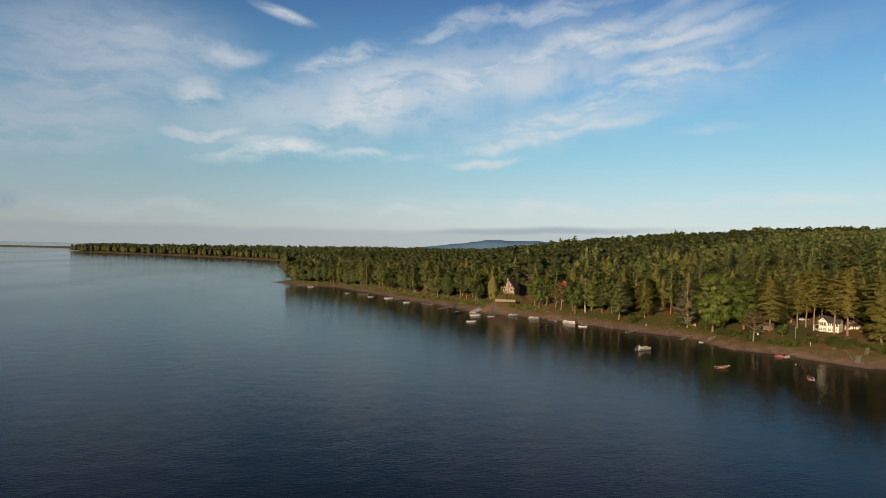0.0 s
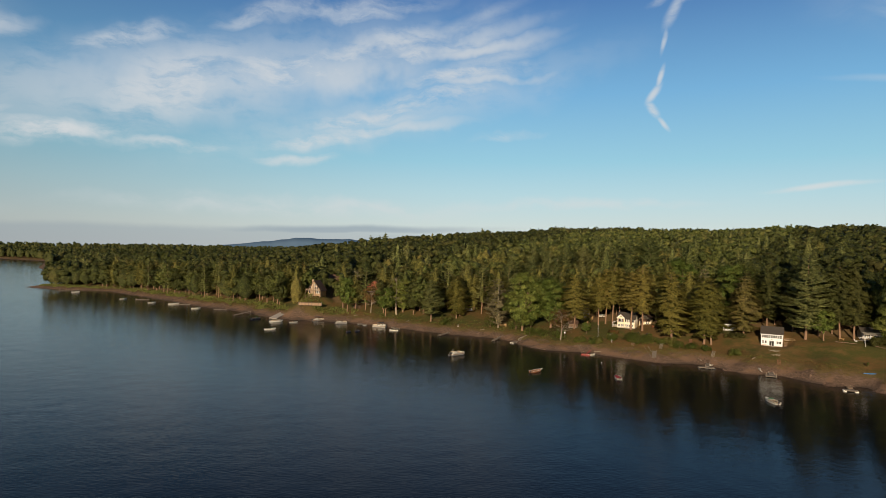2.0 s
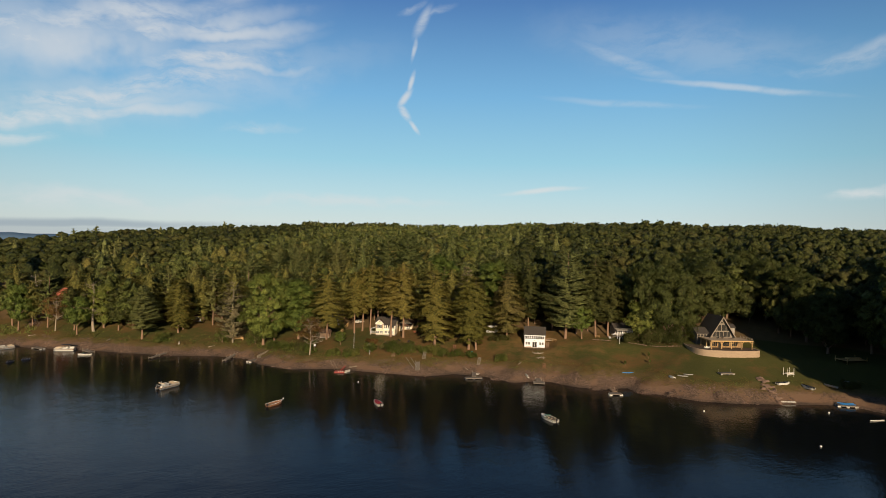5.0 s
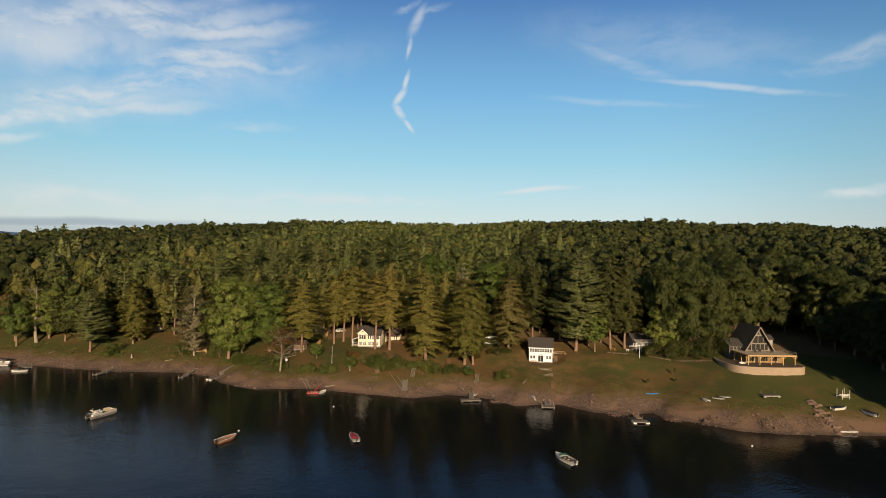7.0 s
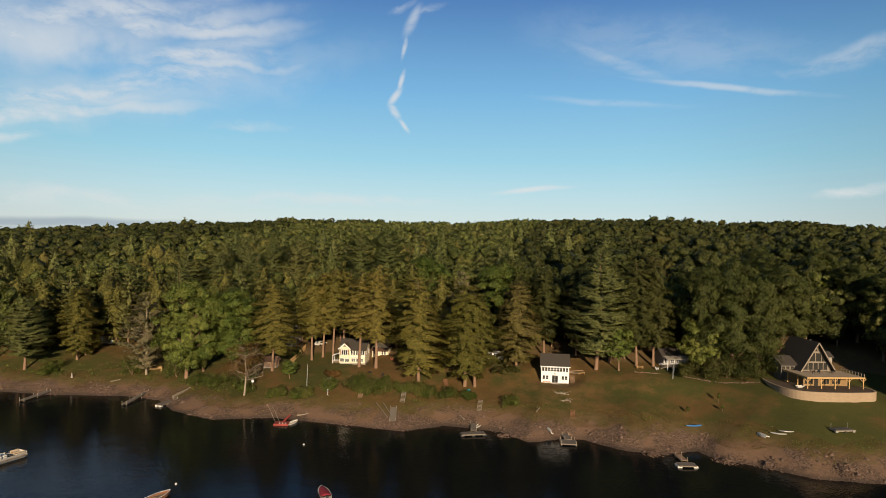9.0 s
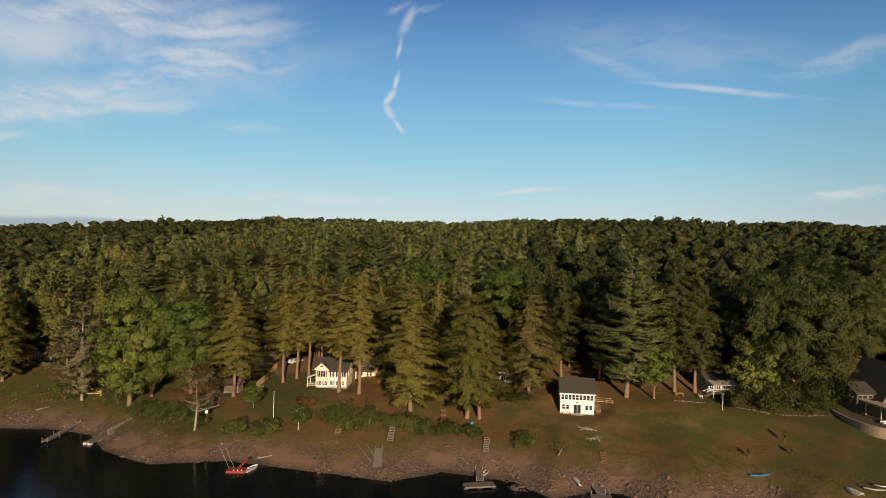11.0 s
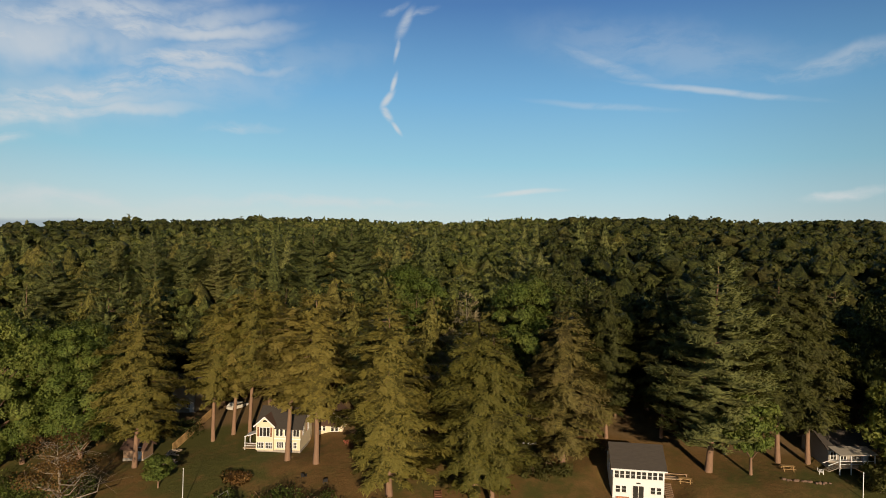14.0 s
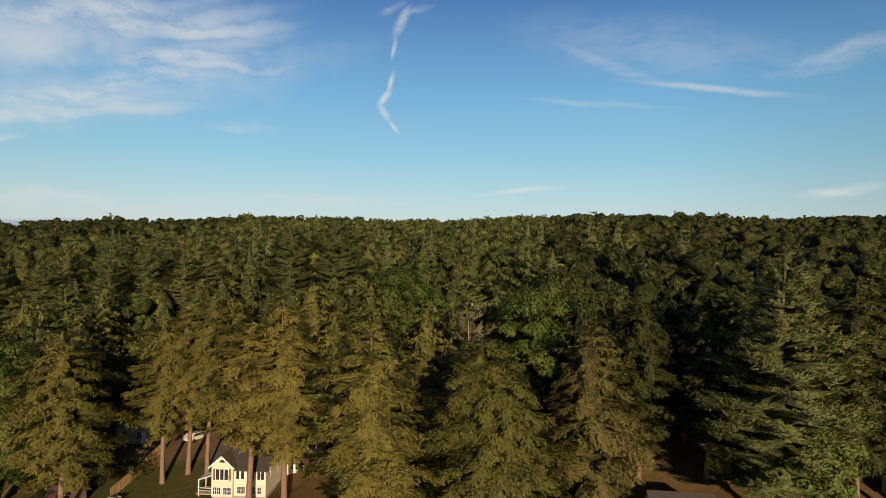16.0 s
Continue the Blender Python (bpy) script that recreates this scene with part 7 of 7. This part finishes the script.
k = thing("sled", 187.8, 230.3, ground(187.8, 230.3), 30, "turquoise plastic tub on the brown lawn", "tub")
part("shell", hull(2.0, 1.1, 0.45), TEAL, k)


def bank_stairs(x, y, turn, n, rise, run, label, mat):
    return stairs("bank_stairs", x, y, ground(x, y) - 0.1, turn, n, 1.1, rise, run, label, mat)


bank_stairs(184.6, 235.6, -38, 11, 0.16, 0.44, "dark wooden steps laid on the lawn slope", SHUTTER)
bank_stairs(169.8, 236.0, -48, 9, 0.24, 0.32, "pale wooden ladder steps up the shrubby bank", OLDWOOD)
bank_stairs(182.8, 221.4, -52, 9, 0.24, 0.36, "grey wooden steps up the weedy bank", OLDWOOD)
bank_stairs(195.3, 202.0, -50, 8, 0.2, 0.3, "dark wooden steps up the stony bank", SHUTTER)
bank_stairs(163.8, 246.2, -45, 8, 0.22, 0.30, "brown wooden steps up the bank", WOOD)
for cx, cy, n in ((202.2, 210.9, 9), (200.4, 207.0, 7)):
    k = thing("driftwood", cx, cy, ground(cx, cy), -50, "tangle of fallen grey-brown branches on the lawn", "driftwood", "fallen branches")
    for j in range(n):
        a, b, u = rng.uniform(-1.3, 1.3, 2), rng.uniform(0.7, 1.5), rng.uniform(0, 3.14)
        part("branch", Kit().rod((a[0] - b * math.cos(u), a[1] * 0.6 - b * math.sin(u), 0.12), (a[0] + b * math.cos(u), a[1] * 0.6 + b * math.sin(u), rng.uniform(0.15, 0.8)), 0.09, 0.03, 6), OLDWOOD, k)
for x, y, a in ((191.0, 209.0, 20), (178.5, 222.8, 60), (150.0, 250.5, -20), (122.0, 310.0, 10), (93.0, 345.0, 40), (107.0, 330.0, 60), (70.0, 372.0, 0)):
    k = thing("driftwood", x, y, ground(x, y) + 0.05, a, "bleached driftwood log on the beach", "driftwood", "driftwood logs")
    part("log", Kit().rod((-1.6, 0, 0.1), (1.7, 0.3, 0.25), 0.17, 0.09, 7), PALE_BARK, k)
    part("branch", Kit().rod((0.2, 0, 0.15), (0.9, 0.9, 0.6), 0.07, 0.03, 5), PALE_BARK, k)

def stone_border(x0, y0, x1, y1, n, label):
    k = thing("stone_border", x0, y0, ground(x0, y0), 0, label, "border")
    for j in range(n):
        f = (j + 0.5) / n
        x, y, r0 = x0 + (x1 - x0) * f + rng.normal(0, 0.12), y0 + (y1 - y0) * f + rng.normal(0, 0.12), rng.uniform(0.18, 0.34)
        b = Kit()
        bmesh.ops.create_icosphere(b.bm, subdivisions=1, radius=r0, matrix=pose(x - x0, y - y0, ground(x, y) - ground(x0, y0) + 0.08, rng.uniform(0, 90), 0, rng.uniform(0, 360)) @ Matrix.Diagonal((1.3, 0.9, 0.7, 1)))
        part("stone", b, STONE, k)


stone_border(224.2, 203.0, 228.4, 197.5, 14, "low border of pale stones across the lawn")
stone_border(231.2, 192.4, 233.4, 186.0, 14, "low border of pale stones before the undergrowth")
stone_border(234.0, 185.0, 240.6, 176.4, 20, "low border of pale stones before the undergrowth")

# ---- shrubs and saplings ----
def shrub(x, y, h, r, seed, label, mat=None, n=1500, size=0.32, group="shrubs on the bank"):
    q = np.random.default_rng(seed)
    pts, outs = [], []
    for j in range(14):
        c = np.array([q.normal(0, r * 0.45), q.normal(0, r * 0.45), h * q.uniform(0.25, 0.7)])
        v = unit(q.normal(0, 1, (n // 14, 3)))
        pts.append(c + v * np.array([r * 0.42, r * 0.42, h * 0.33]) * q.uniform(0.6, 1.1, (len(v), 1)))
        outs.append(v + [0, 0, 0.3])
    at = np.concatenate(pts)
    at[:, 2] = np.maximum(at[:, 2], 0.05)
    leaf = sprays(at, unit(np.concatenate(outs) + q.normal(0, 0.5, at.shape)), size, 0.7, q, 0.3, np.concatenate(outs))
    ob = thing("shrub", x, y, ground(x, y) - 0.1, q.uniform(0, 360), label, "shrub", group)
    twigs = [tube([(0, 0, 0), (q.normal(0, r * 0.2), q.normal(0, r * 0.2), h * 0.4), (q.normal(0, r * 0.5), q.normal(0, r * 0.5), h * 0.8)], [0.06, 0.04, 0.015], 4) for _ in range(6)]
    v, f = join(twigs)
    under(new("twigs", mesh_of("twigs", v, f, BARK)), ob)
    under(new("leaves", mesh_of("leaves", leaf, faces_of(leaf), mat or SHRUB)), ob)
    return ob


BUSH = "green leafy shrub on the stony bank"
for j, (x, y, h, r) in enumerate(((165.6, 250.8, 3.4, 2.8), (168.4, 247.2, 3.8, 3.0), (170.6, 244.2, 3.0, 2.6), (166.4, 246.4, 2.6, 2.4), (175.4, 236.6, 3.2, 2.4), (178.0, 234.6, 2.8, 2.0), (181.6, 231.6, 2.4, 2.0), (161.2, 256.6, 2.6, 2.0),
                                  (173.2, 240.6, 2.2, 1.8), (184.5, 228.0, 1.8, 1.8), (189.8, 216.6, 2.0, 2.0), (152.6, 258.6, 2.2, 2.2), (154.8, 257.8, 2.0, 2.0), (148.6, 263.6, 2.4, 2.2), (140.0, 283.0, 3.2, 3.2), (137.5, 289.0, 2.8, 2.8),
                                  (146.8, 276.0, 3.0, 2.2), (135.6, 300.5, 4.5, 3.4), (126.5, 311.5, 4.5, 2.8), (106.8, 328.0, 2.0, 2.4), (109.6, 331.0, 2.6, 2.4), (143.6, 271.4, 2.2, 2.0), (186.5, 257.5, 2.6, 2.2))):
    shrub(x, y, h * 1.4, r * 1.1, 500 + j, BUSH, n=2400, size=0.28)
shrub(166.4, 263.4, 2.0, 2.0, 539, "reddish-brown garden shrub before the yellow house", RUSSET, group="garden shrubs")
for j, (x, y, h, r) in enumerate(((203.2, 228.4, 2.2, 2.4), (200.6, 230.6, 2.0, 2.0), (166.8, 287.0, 3.4, 2.4), (246.0, 126.5, 2.4, 2.2), (243.0, 178.5, 3.0, 2.4), (240.4, 181.0, 3.4, 2.6))):
    shrub(x, y, h, r, 540 + j, "rounded dark green garden shrub", DARK_SHADE_LEAVES, group="garden shrubs")
for j, (x, y, h, r) in enumerate(((235.5, 188.5, 6, 4.2), (239.5, 184.5, 7, 4.6), (243, 181, 6.5, 4.4), (246.5, 178, 7, 4.4), (250, 175.5, 5.5, 3.6), (232, 192.5, 4, 3.0))):
    shrub(x, y, h, r, 560 + j, "dense dark green undergrowth below a broad tree", DARK_SHADE_LEAVES, 3000, 0.42, "undergrowth by the timber house")
for x, y, h in ((215.1, 183.2, 1.9), (224.3, 179.9, 2.6), (220.8, 177.4, 1.8)):
    sap = thing("sapling", x, y, ground(x, y), 0, "young staked sapling on the lawn", "sapling", "saplings on the lawn")
    v, f = tube([(0, 0, 0), (0.03, 0.02, h * 0.5), (0, 0, h)], [0.04, 0.03, 0.01], 5)
    under(new("trunk", mesh_of("trunk", v, f, BARK)), sap)
    q = np.random.default_rng(int(x))
    o = unit(q.normal(0, 1, (160, 3)))
    lf = sprays(np.array([0, 0, h * 0.7]) + o * np.array([0.45, 0.45, h * 0.35]) * q.uniform(0.4, 1, (160, 1)), o, 0.25, 0.6, q, 0.3, o)
    under(new("crown", mesh_of("crown", lf, faces_of(lf), SHRUB)), sap)

# low growth of the bank and beach grass: one sheet of leaves
def near_shore(q, n):
    """Places scattered along the near shore."""
    a, b = SHORE[8:43], SHORE[9:44]
    w = np.hypot(*(b - a).T)
    k = q.choice(len(a), n, p=w / w.sum())
    c = a[k] + (b - a)[k] * q.random((n, 1))
    return c[:, 0] + q.uniform(-17, 17, n), c[:, 1] + q.uniform(-17, 17, n)


def growth(name, label, lo, hi, n, size, mat, seed, along_lo=-60, along_hi=420, clump=0.5):
    q = np.random.default_rng(seed)
    x, y = near_shore(q, n * 9)
    d0 = shore_distance(x, y)
    al = -0.6 * x + 0.8 * y
    ok = (d0 > lo + 2.5 * waves(x, y, 17, 41)) & (d0 < hi + 3 * waves(x, y, 13, 42)) & (waves(x, y, 7, seed) > clump - 0.6) & (al > along_lo) & (al < along_hi)
    ok &= np.hypot(x - 243, y - 162) > 15
    x, y = x[ok][:n], y[ok][:n]
    z = height(x, y)
    at = np.stack([x, y, z + q.uniform(0.05, 0.5, len(x)) * size * 1.5], 1)
    up = unit(np.stack([q.normal(0, 0.6, len(x)), q.normal(0, 0.6, len(x)), np.ones(len(x))], 1))
    v = sprays(at, up, size, 0.45, q, 0.2, unit(np.stack([-0.4 + 0 * x, -0.5 + 0 * x, 0.8 + 0 * x], 1)))
    tagged(new(name, mesh_of(name, v, faces_of(v), mat)), label, "plants", kind="stuff")


growth("bank_weeds", "dry weeds and grasses along the top of the bank", 5.0, 12.5, 80000, 0.21, WEED, 61, -60, 420, 0.25)
growth("bank_greens", "green low plants on the bank", 5.5, 13.0, 26000, 0.24, SHRUB, 62, -60, 420, 0.85)
growth("beach_tufts", "sparse tufts of grass among the beach stones", 2.5, 7.0, 8000, 0.24, WEED, 63, -60, 420, 0.9)
growth("underbrush", "green underbrush along the wood's edge above the beach", 9.0, 18.0, 12000, 0.55, SHRUB, 64, 138, 260, 0.8)
growth("low_thicket", "dark green thicket along the wood's edge above the far beach", 8.0, 17.0, 22000, 0.9, FOREST_B, 65, 260, 660, 0.2)

# stones of the shingle
q = np.random.default_rng(77)
n = 50000
x, y = near_shore(q, n * 4)
d0 = shore_distance(x, y)
ok = (d0 > -0.6) & (d0 < 7.5 + 2 * waves(x, y, 19, 51)) & (waves(x, y, 15, 52) > 0.22 + q.uniform(-0.35, 0.35, len(x)))
x, y = x[ok][:17000], y[ok][:17000]
lift = 0 * x
for hx0, hy0, wide in ((194.6, 180.8, 3.4), (202.6, 168.6, 3.8), (206.5, 162.0, 3.0), (213.0, 150.0, 3.4), (178.0, 209.5, 3.0), (163.5, 229.5, 3.2), (156.5, 239.5, 2.6), (199.5, 178.5, 2.4), (72, 386, 4.5), (76, 392, 4.5), (80, 398, 4.5), (84, 403, 4.5)):
    a, far = q.uniform(0, 6.28, 300), np.abs(q.normal(0, 0.5, 300))
    x, y = np.append(x, hx0 + np.cos(a) * far * wide), np.append(y, hy0 + np.sin(a) * far * wide)
    lift = np.append(lift, 0.75 * np.clip(1 - far, 0, 1) * q.uniform(0.3, 1.0, 300))
z = height(x, y) + lift
ico = np.array([(0, 0, 1), (0.9, 0, 0.3), (0.28, 0.86, 0.3), (-0.73, 0.53, 0.3), (-0.73, -0.53, 0.3), (0.28, -0.86, 0.3), (0.5, 0.6, -0.6), (-0.7, 0, -0.6), (0.4, -0.7, -0.6)])
tri = np.array([(0, 1, 2), (0, 2, 3), (0, 3, 4), (0, 4, 5), (0, 5, 1), (1, 6, 2), (2, 6, 3), (3, 6, 7), (3, 7, 4), (4, 7, 8), (4, 8, 5), (5, 8, 1), (1, 8, 6)])
s = q.uniform(0.07, 0.20, len(x)) * np.where(q.random(len(x)) < 0.05, 2.4, 1.0)
a = q.uniform(0, 6.28, len(x))
base = ico[None] * (s[:, None] * np.array([1.0, 1.0, 1.0])[None, :1])[:, :, None] * q.uniform(0.7, 1.3, (len(x), 9, 1)) * np.array([1.25, 0.9, 0.65])
ca, sa = np.cos(a)[:, None], np.sin(a)[:, None]
v = np.stack([base[..., 0] * ca - base[..., 1] * sa + x[:, None], base[..., 0] * sa + base[..., 1] * ca + y[:, None], base[..., 2] + z[:, None] + 0.03], -1).reshape(-1, 3)
f = (tri[None] + (np.arange(len(x)) * 9)[:, None, None]).reshape(-1, 3)
tagged(new("shore_stones", mesh_of("shore_stones", v, f, STONE)), "grey-brown stones strewn along the beach", "stones", kind="stuff")
# a broken line of larger stones running into the cove
for j in range(46):
    t = j / 45
    x, y = 233.0 - 9.5 * t + q.normal(0, 0.7), 146.5 - 9.0 * t + q.normal(0, 0.7)
    r0 = q.uniform(0.35, 0.75)
    k = Kit()
    bmesh.ops.create_icosphere(k.bm, subdivisions=1, radius=r0, matrix=pose(0, 0, 0, q.uniform(0, 90), 0, q.uniform(0, 360)) @ Matrix.Diagonal((1.2, 0.9, 0.65, 1)))
    for vert in k.bm.verts:
        vert.co *= q.uniform(0.85, 1.12)
    ob = part("boulder", k, STONE)
    ob.location = (x, y, max(ground(x, y), -0.3) + 0.1)
    tagged(ob, "rough grey boulder in a line running into the lake", "boulder", "line of boulders")

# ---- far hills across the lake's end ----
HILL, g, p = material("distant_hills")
# the blue of distance haze is painted into the base colour
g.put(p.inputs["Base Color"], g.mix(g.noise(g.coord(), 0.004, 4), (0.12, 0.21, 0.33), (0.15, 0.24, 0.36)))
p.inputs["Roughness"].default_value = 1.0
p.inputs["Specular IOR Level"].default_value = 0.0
hx = np.linspace(-150, 1900, 150)
def ridge_line(u, seed, top):
    return top * (0.55 + 0.45 * np.sin((u + 150) / 2050 * math.pi) + 0.12 * waves(u, 0 * u, 500, seed) + 0.04 * waves(u, 0 * u, 130, seed + 1))
for y0, top, seed in ((4300, 64, 31),):
    prof = np.stack([ridge_line(hx, seed, top) * np.clip((hx + 150) / 500, 0, 1) + 20, 0 * hx], 0)
    rows = [np.stack([hx, y0 + off + 0 * hx, np.maximum(prof[0] * f, -5)], -1) for off, f in ((-260, 0.0), (-120, 0.62), (0, 1.0), (200, 0.0))]
    v = np.concatenate(rows)
    m = len(hx)
    f = np.concatenate([np.stack([k * m + np.arange(m - 1), k * m + np.arange(1, m), (k + 1) * m + np.arange(1, m), (k + 1) * m + np.arange(m - 1)], -1) for k in range(3)])
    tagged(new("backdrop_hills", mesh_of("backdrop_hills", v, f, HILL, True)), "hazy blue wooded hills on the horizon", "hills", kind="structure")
